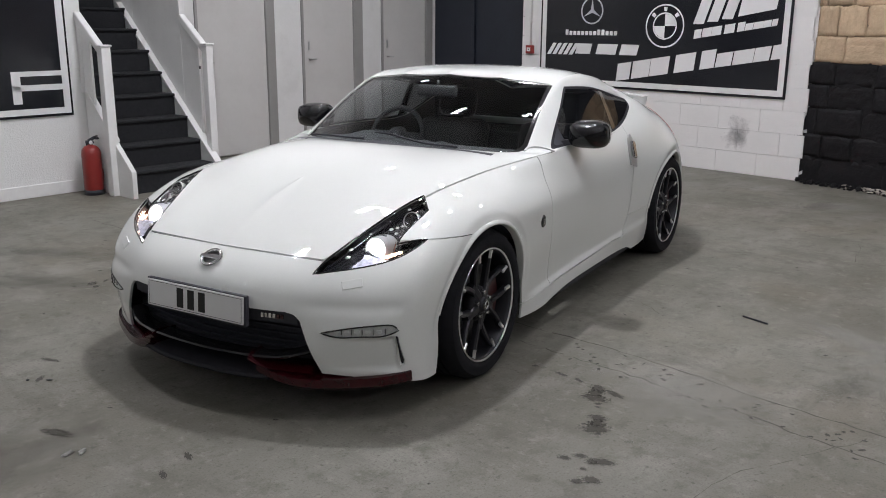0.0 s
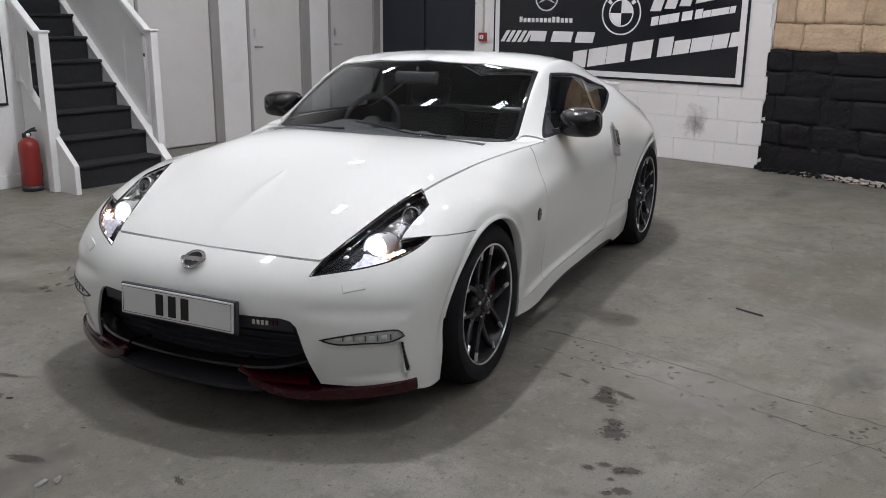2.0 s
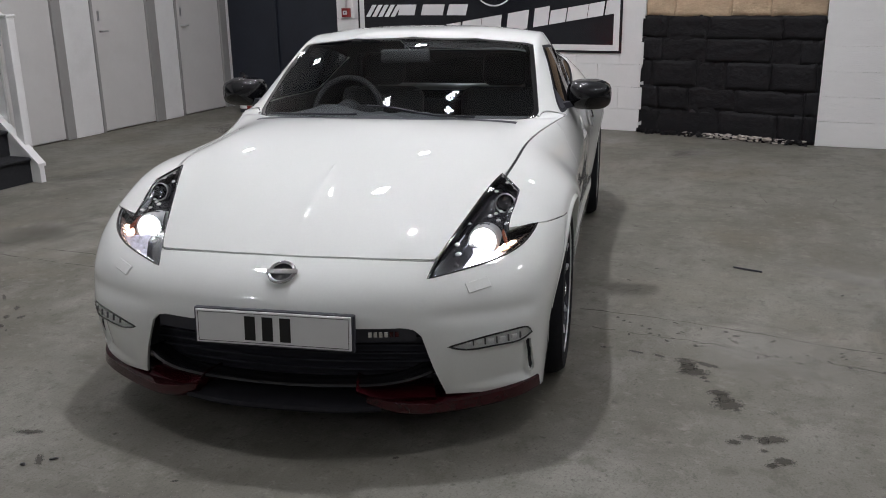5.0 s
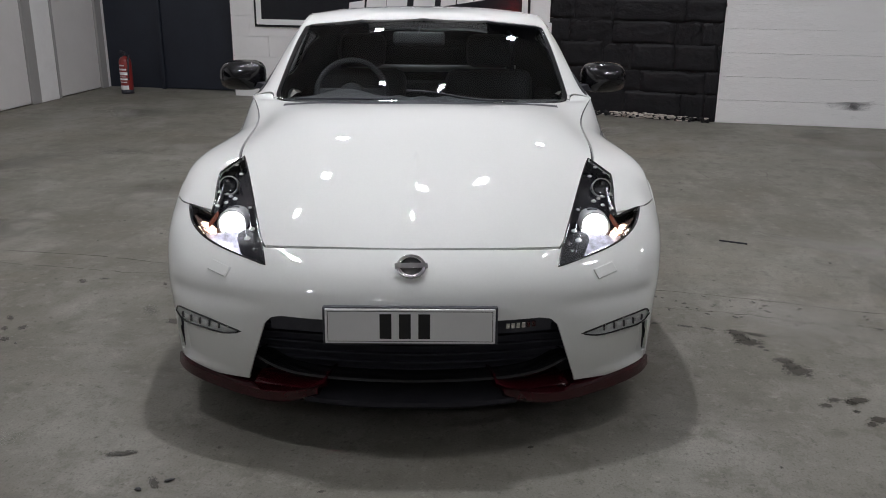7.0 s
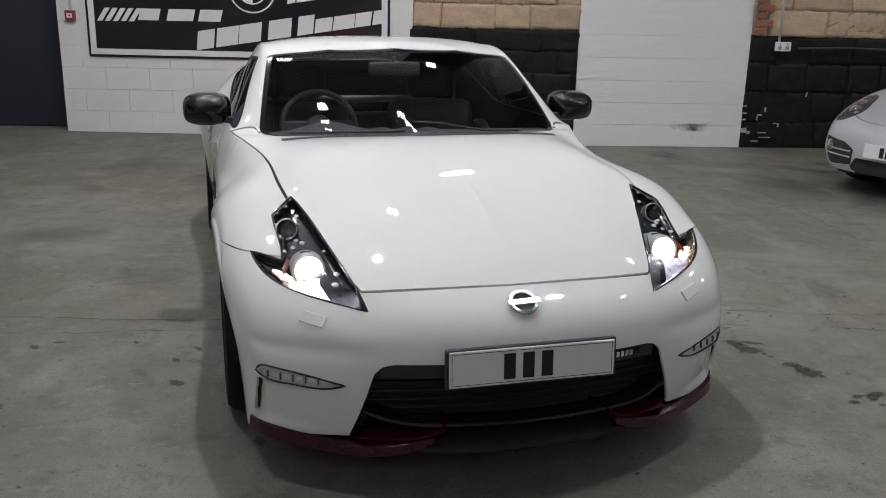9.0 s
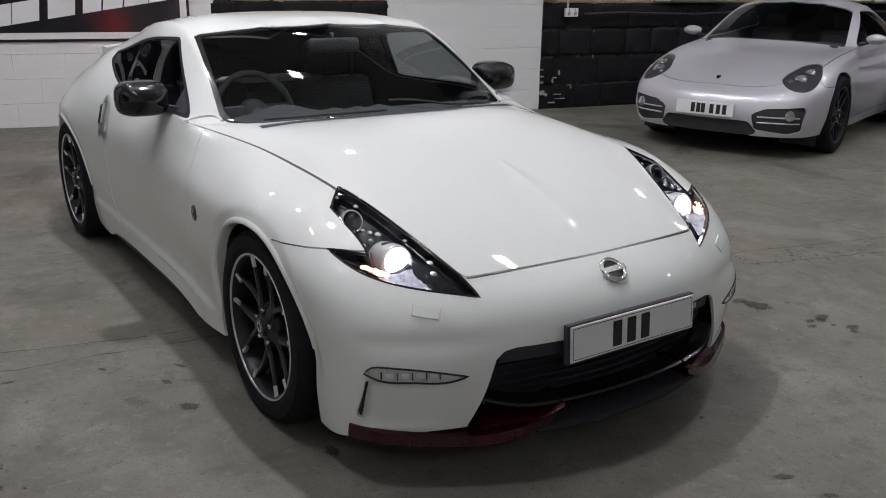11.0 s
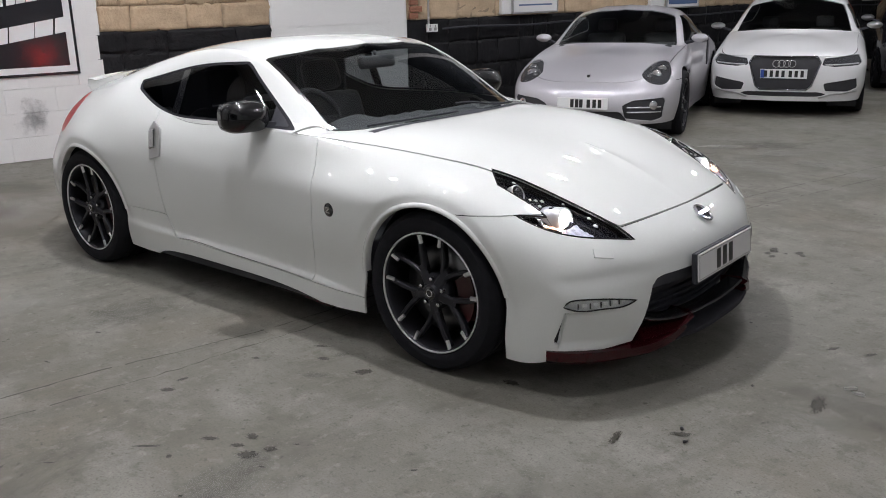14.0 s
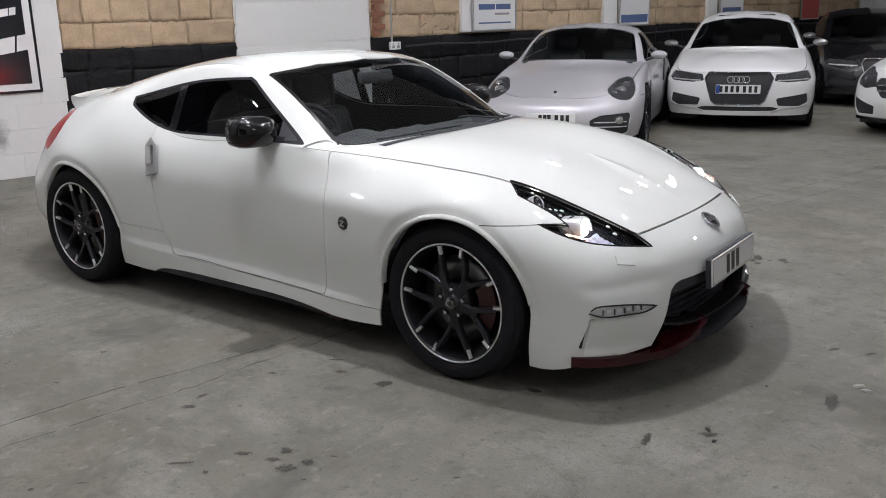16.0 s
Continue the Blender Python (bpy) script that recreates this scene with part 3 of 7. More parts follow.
part("infill_board", string_board(5.145, 5.165, [(-3.30, 0.94), (-3.30, 1.50), (-3.15, 1.39), (-3.15, 0.78)]), WHITE_WOOD, stair)
part("rail_bolt", lathe([(0, 0.006), (0.014, 0.005), (0.017, 0.0)], 12, pose(4.167, -3.0, 1.08, 0, 90, 0)), STEEL, stair)
structure("wall_partition", boxed((4.085, LEFT, 0), (4.14, -3.34, CEILING), 0.003), WHITE_WOOD, "white boarded partition beside the stair")
structure("wall_stairwell", boxed((4.14, -5.6, 0), (5.24, -5.4, CEILING)), NAVY, "dark end of the stairwell")
structure("wall_stairwell_side", boxed((5.12, -5.4, 0), (5.24, -3.36, CEILING)), WHITE_WALL, "white wall of the stairwell")
structure("wall_stairwell_back", boxed((4.02, -5.4, 0), (4.14, LEFT - 0.3, CEILING)), WHITE_WALL, "white wall of the stairwell")


def extinguisher(d, s, h, r, label, turn=0):
    t = thing("fire_extinguisher", HALL @ pose(d, s, 0, 0, 0, turn), label, "fire extinguisher", "fire extinguishers")
    part("foot_ring", lathe([(r * 0.9, 0.0), (r * 1.02, 0.0), (r * 1.02, 0.045), (r * 0.9, 0.045)], 28, closed=True), BLACK_PLASTIC, t)
    part("cylinder", lathe([(0, 0.02), (r * 0.9, 0.02), (r, 0.05), (r, h * 0.72), (r * 0.93, h * 0.80), (r * 0.62, h * 0.86), (r * 0.25, h * 0.88), (r * 0.22, h * 0.92)], 32), EXT_RED, t)
    if r > 0.075:
        part("label_band", boxed((r * 0.55, -r * 0.62, h * 0.2), (r * 0.99, r * 0.2, h * 0.45), 0.01), EXT_RED, t)
    if r < 0.075:
        for z0, z1, a in ((0.10, 0.20, 55), (0.27, 0.29, 40), (0.33, 0.37, 48), (0.40, 0.415, 38), (0.45, 0.52, 52), (0.56, 0.60, 45), (0.66, 0.69, 30)):
            part("label_bar", band([[Vector((r * 1.012 * math.cos(radians(q)), r * 1.012 * math.sin(radians(q)), h * z)) for q in np.linspace(-a - 10, a - 10, 9)] for z in (z0, z1)]), PLATE_WHITE, t, "white printed bar")
    part("valve", boxed((-0.025, -0.022, h * 0.90), (0.025, 0.022, h * 0.96), 0.006), BLACK_PLASTIC, t)
    part("handle", tube([(-0.02, 0, h * 0.95), (0.05, 0, h * 0.985), (0.10, 0, h * 0.975)], 0.010, 8), BLACK_PLASTIC, t)
    part("lever", tube([(-0.02, 0, h * 0.97), (0.05, 0, h * 1.01), (0.09, 0, h * 1.02)], 0.009, 8), BLACK_PLASTIC, t)
    part("gauge", lathe([(0, 0.012), (0.016, 0.010), (0.018, 0.0)], 16, pose(-0.02, -0.024, h * 0.93, 90, 0, 0)), PLATE_WHITE, t)
    part("hose", tube([(0.0, 0.02, h * 0.93), (0.03, 0.07, h * 0.93), (r * 0.6, r * 0.95, h * 0.80), (r * 0.75, r * 0.85, h * 0.5), (r * 0.7, r * 0.85, h * 0.34)], 0.011, 8), BLACK_PLASTIC, t)
    return t


extinguisher(5.255, -3.12, 0.50, 0.083, "tall red water fire extinguisher with a black hose, on the floor", 200)
extinguisher(0.10, -3.63, 0.48, 0.07, "red fire extinguisher standing by the black wall")

# ---- car bodies: lofted skins, cut into panels ----
def natural(t, p, q):
    """A natural cubic spline through p at the places t, read off at q."""
    n = len(t)
    if n < 3:
        w = ((q - t[0]) / (t[1] - t[0]))[:, None]
        return p[0] * (1 - w) + p[1] * w
    h = np.diff(t)
    a = np.zeros((n, n))
    r = np.zeros((n, p.shape[1]))
    a[0, 0] = a[-1, -1] = 1
    for i in range(1, n - 1):
        a[i, i - 1], a[i, i], a[i, i + 1] = h[i - 1], 2 * (h[i - 1] + h[i]), h[i]
        r[i] = 6 * ((p[i + 1] - p[i]) / h[i] - (p[i] - p[i - 1]) / h[i - 1])
    m = np.linalg.solve(a, r)
    k = np.clip(np.searchsorted(t, q, side="right") - 1, 0, n - 2)
    u, hh = (q - t[k])[:, None], h[k][:, None]
    return p[k] + u * ((p[k + 1] - p[k]) / hh - hh * (2 * m[k] + m[k + 1]) / 6) + u**2 * m[k] / 2 + u**3 * (m[k + 1] - m[k]) / (6 * hh)


def monotone(t, p, q):
    """A shape-keeping cubic (no overshoot) through p at the places t."""
    h = np.diff(t)[:, None]
    d = np.diff(p, axis=0) / h
    m = np.zeros_like(p)
    same = d[:-1] * d[1:] > 0
    w1, w2 = 2 * h[1:] + h[:-1], h[1:] + 2 * h[:-1]
    with np.errstate(divide="ignore", invalid="ignore"):
        m[1:-1] = np.where(same, (w1 + w2) / (w1 / d[:-1] + w2 / d[1:]), 0)
    m[0], m[-1] = d[0], d[-1]
    k = np.clip(np.searchsorted(t, q, side="right") - 1, 0, len(t) - 2)
    hh = h[k]
    s = ((q - t[k])[:, None]) / hh
    return (1 + 2 * s) * (1 - s) ** 2 * p[k] + s * (1 - s) ** 2 * hh * m[k] + s**2 * (3 - 2 * s) * p[k + 1] + s**2 * (s - 1) * hh * m[k + 1]


class Skin:
    """The half skin of a body: lines from nose to tail, read off section by section, with places, normals and grid places."""

    def __init__(self, sections, per_u, per_v, kinks, fair=3, crease=None):
        net = np.array(sections, float)
        nu, nv = net.shape[:2]
        q = np.concatenate([np.linspace(k, k + 1, n, endpoint=False) for k, n in enumerate(per_u)] + [[nu - 1]])
        rows = np.zeros((len(q), nv, 3))
        for v in range(nv):
            cuts = [0] + sorted(kinks.get(v, ())) + [nu - 1]
            for a, b in zip(cuts, cuts[1:]):
                t = np.r_[0, np.cumsum(np.sqrt(np.linalg.norm(np.diff(net[a:b + 1, v], axis=0), axis=1)) + 1e-6)]
                sel = (q >= a) & (q <= b)
                tq = np.interp(q[sel], np.arange(a, b + 1), t)
                rows[sel, v] = natural(t, net[a:b + 1, v], tq)
        qv = np.concatenate([np.linspace(k, k + 1, n, endpoint=False) for k, n in enumerate(per_v)] + [[nv - 1]])
        self.p = np.zeros((len(q), len(qv), 3))
        for k in range(len(q)):
            t = np.r_[0, np.cumsum(np.linalg.norm(np.diff(rows[k], axis=0), axis=1) + 1e-6)]
            self.p[k] = monotone(t, rows[k], np.interp(qv, np.arange(nv), t))
        self.u, self.v = q, qv
        fixed_v = np.isin(qv, list(kinks))
        for _ in range(fair):
            s = self.p.copy()
            s[1:-1, 1:-1] = (self.p[:-2, 1:-1] + self.p[2:, 1:-1] + self.p[1:-1, :-2] + self.p[1:-1, 2:]) / 4
            s[1:-1, 0] = (self.p[:-2, 0] + self.p[2:, 0]) / 2
            s[:, fixed_v] = self.p[:, fixed_v]
            if crease:
                s[q == crease[0], int(np.argmax(qv >= crease[1])):] = self.p[q == crease[0], int(np.argmax(qv >= crease[1])):]
            self.p = 0.5 * self.p + 0.5 * s
        self.p[0, :, 1] = self.p[-1, :, 1] = 0
        self.p[:, -1, 1] = 0

    def finish(self):
        du = np.gradient(self.p, axis=0)
        dv = np.gradient(self.p, axis=1)
        n = np.cross(du, dv)
        n /= np.maximum(np.linalg.norm(n, axis=2, keepdims=True), 1e-9)
        if n[len(n) // 2, 3, 1] < 0:
            n = -n
        n[0, :, 1] = n[-1, :, 1] = 0
        n[:, -1, 1] = 0
        n /= np.maximum(np.linalg.norm(n, axis=2, keepdims=True), 1e-9)
        nu, nv = self.p.shape[:2]
        uu, vv = np.meshgrid(self.u, self.v, indexing="ij")
        self.pts = np.concatenate([self.p.reshape(-1, 3), n.reshape(-1, 3), uu.reshape(-1, 1), vv.reshape(-1, 1)], 1)
        i = np.arange(nu * nv).reshape(nu, nv)
        a, b, c, d = i[:-1, :-1].ravel(), i[1:, :-1].ravel(), i[1:, 1:].ravel(), i[:-1, 1:].ravel()
        self.tris = np.concatenate([np.stack([a, b, c], 1), np.stack([a, c, d], 1)])
        return self

    def split(self, tris, away):
        """Cuts triangles where away(points) changes sign. Returns those inside (negative) and those outside."""
        f = away(self.pts)
        f = np.where(np.abs(f) < 1e-6, 1e-6, f)
        neg = (f[tris] < 0).sum(1)
        inside, outside = [tris[neg == 3]], [tris[neg == 0]]
        extra, made, base = [], {}, len(self.pts)

        def cut(a, b):
            key = (a, b) if a < b else (b, a)
            if key not in made:
                w = f[key[0]] / (f[key[0]] - f[key[1]])
                made[key] = base + len(extra)
                extra.append(self.pts[key[0]] * (1 - w) + self.pts[key[1]] * w)
            return made[key]

        ins, outs = [], []
        for t in tris[(neg == 1) | (neg == 2)]:
            s = [f[x] < 0 for x in t]
            lone = s.index(True) if sum(s) == 1 else s.index(False)
            a, b, c = t[lone], t[(lone + 1) % 3], t[(lone + 2) % 3]
            ab, ac = cut(a, b), cut(a, c)
            one, two = [[a, ab, ac]], [[ab, b, c], [ab, c, ac]]
            (ins if sum(s) == 1 else outs).extend(one)
            (outs if sum(s) == 1 else ins).extend(two)
        if extra:
            self.pts = np.concatenate([self.pts, np.array(extra)])
        inside.append(np.array(ins, int).reshape(-1, 3))
        outside.append(np.array(outs, int).reshape(-1, 3))
        return np.concatenate(inside), np.concatenate(outside)

    def sheet(self, name, tris, side=0, thick=0.010, lift=0.0, flip=False):
        """A panel as a mesh: side 1 left, -1 right, 0 both halves as one; its edges turn inwards by thick."""
        pos, nor, faces = [], [], []
        for sg in ((1, -1) if side == 0 else (side,)):
            ids, inv = np.unique(tris, return_inverse=True)
            t = inv.reshape(-1, 3)
            p, n = self.pts[ids, :3] * (1, sg, 1), self.pts[ids, 3:6] * (1, sg, 1)
            n = n / np.maximum(np.linalg.norm(n, axis=1, keepdims=True), 1e-9)
            p = p + n * lift
            e = np.concatenate([t[:, (0, 1)], t[:, (1, 2)], t[:, (2, 0)]])
            keys = np.sort(e, 1)
            _, first, count = np.unique(keys, axis=0, return_index=True, return_counts=True)
            rim = e[first[count == 1]]
            if side == 0:
                rim = rim[(np.abs(p[rim[:, 0], 1]) > 1e-5) | (np.abs(p[rim[:, 1], 1]) > 1e-5)]
            base = sum(len(x) for x in pos)
            pos.append(p), nor.append(-n if flip else n)
            tt = t if (sg == 1) != flip else t[:, ::-1]
            faces.append(tt + base)
            if thick and len(rim):
                a, b = p[rim[:, 0]], p[rim[:, 1]]
                na, nb = n[rim[:, 0]], n[rim[:, 1]]
                k = len(rim)
                base = sum(len(x) for x in pos)
                pos.append(np.concatenate([a, b, b - nb * thick, a - na * thick]))
                side_n = np.cross(b - a, na)
                side_n /= np.maximum(np.linalg.norm(side_n, axis=1, keepdims=True), 1e-9)
                side_n = side_n * sg
                nor.append(np.concatenate([side_n] * 4))
                i = np.arange(k)
                q = np.stack([base + i, base + 3 * k + i, base + 2 * k + i, base + k + i], 1)
                q = q if sg == 1 else q[:, ::-1]
                faces += [q[:, (0, 1, 2)], q[:, (0, 2, 3)]]
        pos, nor, faces = np.concatenate(pos), np.concatenate(nor), np.concatenate(faces)
        me = bpy.data.meshes.new(name)
        me.from_pydata(pos.tolist(), [], faces.tolist())
        me.polygons.foreach_set("use_smooth", [True] * len(me.polygons))
        me.update()
        me.normals_split_custom_set_from_vertices(nor.tolist())
        return me


def curve(points, n=12, closed=True, sharp=()):
    """A smooth outline through points; the ones numbered in sharp keep a corner."""
    p = np.array(points, float)
    if closed:
        k = len(p)
        out = []
        corners = sorted(sharp)
        if corners:
            loops = [(corners[i], corners[(i + 1) % len(corners)]) for i in range(len(corners))]
            for a, b in loops:
                idx = [x % k for x in range(a, (b if b > a else b + k) + 1)]
                seg = p[idx]
                t = np.r_[0, np.cumsum(np.linalg.norm(np.diff(seg, axis=0), axis=1))]
                out.append(natural(t, seg, np.linspace(0, t[-1], n * (len(idx) - 1) + 1)[:-1]))
            return np.concatenate(out)
        q = np.concatenate([p[-3:], p, p[:3]])
        t = np.r_[0, np.cumsum(np.linalg.norm(np.diff(q, axis=0), axis=1))]
        return natural(t, q, np.linspace(t[3], t[3 + k], n * k + 1)[:-1])
    t = np.r_[0, np.cumsum(np.linalg.norm(np.diff(p, axis=0), axis=1))]
    return natural(t, p, np.linspace(0, t[-1], n * (len(p) - 1) + 1))


def outline(poly, axes, keep=None):
    """The signed distance (negative inside) to a closed outline, seen along one axis."""
    poly = np.array(poly, float)
    a, b = poly, np.roll(poly, -1, 0)

    def away(pts):
        q = pts[:, list(axes)]
        far = np.full(len(q), 1.0)
        near = ((q > poly.min(0) - 0.12) & (q < poly.max(0) + 0.12)).all(1)
        x = q[near]
        if len(x):
            best = np.full(len(x), 9.0)
            odd = np.zeros(len(x), bool)
            for (ax, ay), (bx, by) in zip(a, b):
                dx, dy = bx - ax, by - ay
                s = np.clip(((x[:, 0] - ax) * dx + (x[:, 1] - ay) * dy) / (dx * dx + dy * dy + 1e-12), 0, 1)
                best = np.minimum(best, np.hypot(x[:, 0] - ax - s * dx, x[:, 1] - ay - s * dy))
                cross = (ay > x[:, 1]) != (by > x[:, 1])
                odd ^= cross & (x[:, 0] < (bx - ax) * (x[:, 1] - ay) / ((by - ay) if by != ay else 1e-12) + ax)
            far[near] = np.where(odd, -best, best)
        if keep is not None:
            far = np.where(keep(pts), far, 1.0)
        return far

    return away


def grown(away, by):
    return lambda pts: away(pts) - by

# ---- the white coupe ----
def sec(*flat):
    return [flat[i:i + 3] for i in range(0, len(flat), 3)]


# sections from nose to tail; in each: underside, low side, mid side, widest, shoulder, bonnet edge / belt, screen edge / roof rail, mid top, middle
COUPE = [
    sec(2.06, 0, .19, 2.095, 0, .30, 2.105, 0, .42, 2.085, 0, .50, 2.035, 0, .565, 1.945, 0, .622, 1.80, 0, .70, 1.62, 0, .775, 1.45, 0, .825),
    sec(2.045, .27, .19, 2.075, .27, .30, 2.085, .27, .42, 2.065, .27, .50, 2.02, .27, .562, 1.935, .25, .621, 1.72, .22, .73, 1.52, .12, .80, 1.38, 0, .843),
    sec(2.0, .53, .195, 2.02, .545, .32, 2.01, .54, .43, 1.995, .52, .50, 1.96, .50, .558, 1.905, .478, .614, 1.62, .38, .765, 1.42, .19, .83, 1.30, 0, .863),
    sec(1.80, .80, .15, 1.872, .785, .36, 1.845, .80, .47, 1.80, .80, .55, 1.72, .778, .640, 1.68, .577, .71, 1.40, .42, .83, 1.28, .2, .872, 1.18, 0, .888),
    sec(1.63, .815, .12, 1.63, .845, .38, 1.60, .868, .50, 1.56, .880, .60, 1.50, .803, .734, 1.43, .645, .80, 1.22, .45, .875, 1.12, .22, .897, 1.06, 0, .904),
    sec(1.275, .82, .16, 1.275, .87, .34, 1.275, .905, .52, 1.275, .910, .66, 1.24, .828, .778, 1.18, .664, .830, 1.0, .47, .90, .95, .24, .910, .93, 0, .916),
    sec(.88, .845, .15, .88, .865, .33, .88, .886, .52, .88, .886, .66, .88, .785, .786, .88, .683, .850, .75, .56, .893, .83, .3, .911, .88, 0, .917),
    sec(.50, .84, .15, .50, .835, .28, .50, .865, .50, .50, .868, .66, .50, .825, .785, .437, .795, .886, .535, .684, .884, .745, .34, .908, .845, 0, .914),
    sec(0, .84, .15, 0, .84, .28, 0, .862, .50, 0, .868, .65, 0, .845, .775, 0, .795, .884, -.005, .612, 1.188, .07, .31, 1.222, .10, 0, 1.232),
    sec(-.5, .84, .15, -.5, .855, .30, -.5, .868, .50, -.5, .865, .65, -.5, .825, .80, -.52, .765, .886, -.5, .598, 1.205, -.46, .31, 1.245, -.43, 0, 1.256),
    sec(-.95, .845, .155, -.95, .875, .31, -.95, .90, .50, -.95, .905, .65, -.95, .86, .82, -.95, .70, 1.03, -1.0, .555, 1.115, -1.0, .29, 1.18, -1.0, 0, 1.195),
    sec(-1.275, .83, .16, -1.275, .89, .34, -1.275, .925, .52, -1.275, .932, .69, -1.29, .838, .84, -1.33, .665, .980, -1.4, .53, 1.025, -1.42, .28, 1.082, -1.43, 0, 1.095),
    sec(-1.65, .80, .20, -1.66, .85, .35, -1.67, .868, .52, -1.67, .818, .68, -1.68, .722, .83, -1.7, .57, .930, -1.75, .46, .958, -1.8, .28, 1.005, -1.8, 0, 1.015),
    sec(-1.90, .70, .24, -1.95, .75, .37, -1.98, .712, .52, -1.97, .640, .68, -1.93, .585, .80, -1.9, .48, .890, -1.95, .38, .918, -2.0, .26, .962, -2.0, 0, .968),
    sec(-2.04, .4, .27, -2.08, .42, .38, -2.1, .42, .52, -2.09, .41, .68, -2.05, .40, .82, -2.03, .37, .90, -2.04, .3, .925, -2.04, .16, .935, -2.04, 0, .938),
    sec(-2.08, 0, .27, -2.11, 0, .38, -2.13, 0, .52, -2.12, 0, .68, -2.09, 0, .81, -2.07, 0, .88, -2.065, 0, .905, -2.06, 0, .918, -2.06, 0, .925),
]
AXLE_F, AXLE_R, AXLE_Z = 1.275, -1.275, 0.327


def step01(x, a, b):
    s = np.clip((x - a) / (b - a), 0, 1)
    return s * s * (3 - 2 * s)


def arch(cx, rear, front, r=0.357):
    """The wheel opening seen from the side: round above the axle, straight to the ground below."""
    def away(pts):
        x, z = pts[:, 0] - cx, pts[:, 2] - AXLE_Z
        rr = np.where(x < 0, rear, front)
        blend = step01(-z, -0.02, 0.16)
        d = np.where(z > 0, np.hypot(x, z) - r, np.abs(x) - (r + (rr - r) * blend))
        return np.where(pts[:, 1] > 0.45, d, 1.0)
    return away


def both(*xy):
    """An outline given on one side of the middle line, closed with its mirror image."""
    return list(xy) + [(x, -y) for x, y in reversed(xy) if y]


LAMP_EDGE = curve([(1.415, .632), (1.55, .590), (1.70, .545), (1.86, .496), (1.957, .467), (1.868, .608), (1.80, .693), (1.718, .755), (1.632, .784), (1.711, .691), (1.650, .690), (1.58, .698), (1.497, .703)], 6, sharp=(0, 4, 8, 9, 12))


def coupe():
    car = thing("sports_coupe", Matrix(), "pearl white two-door sports coupe with lit headlights, parked on concrete", "car")
    body = part("body", boxed((-1.75, -0.62, 0.17), (1.75, 0.62, 0.21), 0.01), SHELL, car, "dark underbody and panels")
    skin = Skin(COUPE, [16, 20, 26, 20, 32, 34, 20, 16, 14, 22, 30, 32, 12, 8, 6], [14, 16, 16, 14, 12, 14, 12, 10], {5: (2, 7), 6: (7,), 7: (7,), 8: (7,)}, fair=40)
    # pressed-in scoop under each day lamp, and the ridges of the bonnet
    p = skin.p
    x, y, z = p[..., 0], p[..., 1], p[..., 2]
    front = (x > 1.72)
    scoop = front * (1 - step01(y, 0.780, 0.787)) * (1 - step01(z, 0.340, 0.352)) * step01(z, 0.200, 0.222)
    depth = 0.026 * scoop * np.clip((y - 0.56) / 0.22, 0, 1)
    p[..., 0] -= depth * 0.8
    p[..., 1] -= depth * 0.5
    ridge = np.exp(-((y - (0.30 + 0.10 * (1.9 - x))) / 0.055) ** 2) * step01(x, 0.75, 1.1) * (1 - step01(x, 1.5, 1.85)) * (z > 0.6)
    p[..., 2] += 0.008 * ridge
    # flared arches: the wing turns under towards each wheel opening
    for cx in (AXLE_F, AXLE_R):
        r = np.hypot(x - cx, z - AXLE_Z)
        p[..., 1] -= 0.010 * (1 - step01(r, 0.372, 0.415)) * step01(z, AXLE_Z - 0.10, AXLE_Z + 0.06) * (y > 0.6)
    # sill ledge and the hollow above each day lamp
    sill = (1 - step01(z, 0.236 - 0.04 * (x - 0.56) / 0.95 * 0.9, 0.268 - 0.04 * (x - 0.56) / 0.95 * 0.9)) * step01(x, -0.98, -0.75) * (1 - step01(x, 0.72, 0.9)) * (y > 0.6)
    p[..., 1] += 0.012 * sill
    hollow = np.exp(-(((z - 0.462) / 0.026) ** 2)) * front * step01(y, 0.40, 0.62) * (1 - step01(y, 0.775, 0.83))
    p[..., 0] -= 0.008 * hollow
    p[..., 1] -= 0.005 * hollow
    # draw bonnet, windscreen and roof out to one even sweep each
    uu, vv = np.meshgrid(skin.u, skin.v, indexing="ij")
    for weight, dx, dy in ((step01(vv, 5.0, 5.5) * (1 - step01(uu, 6.7, 7.0)) * step01(uu, 0.0, 0.6), 4, 3),
                           (step01(uu, 7.0, 7.12) * (1 - step01(uu, 7.88, 8.0)) * step01(vv, 6.0, 6.15), 2, 2),
                           (step01(uu, 8.0, 8.2) * (1 - step01(uu, 13.0, 13.6)) * step01(vv, 6.0, 6.3), 4, 2)):
        pick = weight > 0.3
        base = lambda a, b: np.stack([a**i * b ** (2 * j) for i in range(dx + 1) for j in range(dy + 1)], -1)
        fit, *_ = np.linalg.lstsq(base(x[pick], y[pick]), z[pick], rcond=None)
        p[..., 2] += weight * (base(x, y) @ fit - z)
    skin.finish()
    tris = skin.tris
    for cx, rear, front_r in ((AXLE_F, 0.385, 0.343), (AXLE_R, 0.36, 0.335)):
        _, tris = skin.split(tris, arch(cx, rear, front_r))

    screen = outline(curve(both((.838, 0.0), (.795, .25), (.69, .52), (.575, .655), (.50, .675), (-.06, .58), (-.02, .30), (.0, 0.0)), 8, sharp=(4, 5, 9, 10)), (0, 1), lambda q: (q[:, 2] > 0.85) & (q[:, 6] < 8.4))
    plan_cut = screen
    screen = lambda q: np.maximum(plan_cut(q), (q[:, 6] - 7.97) * 0.6)
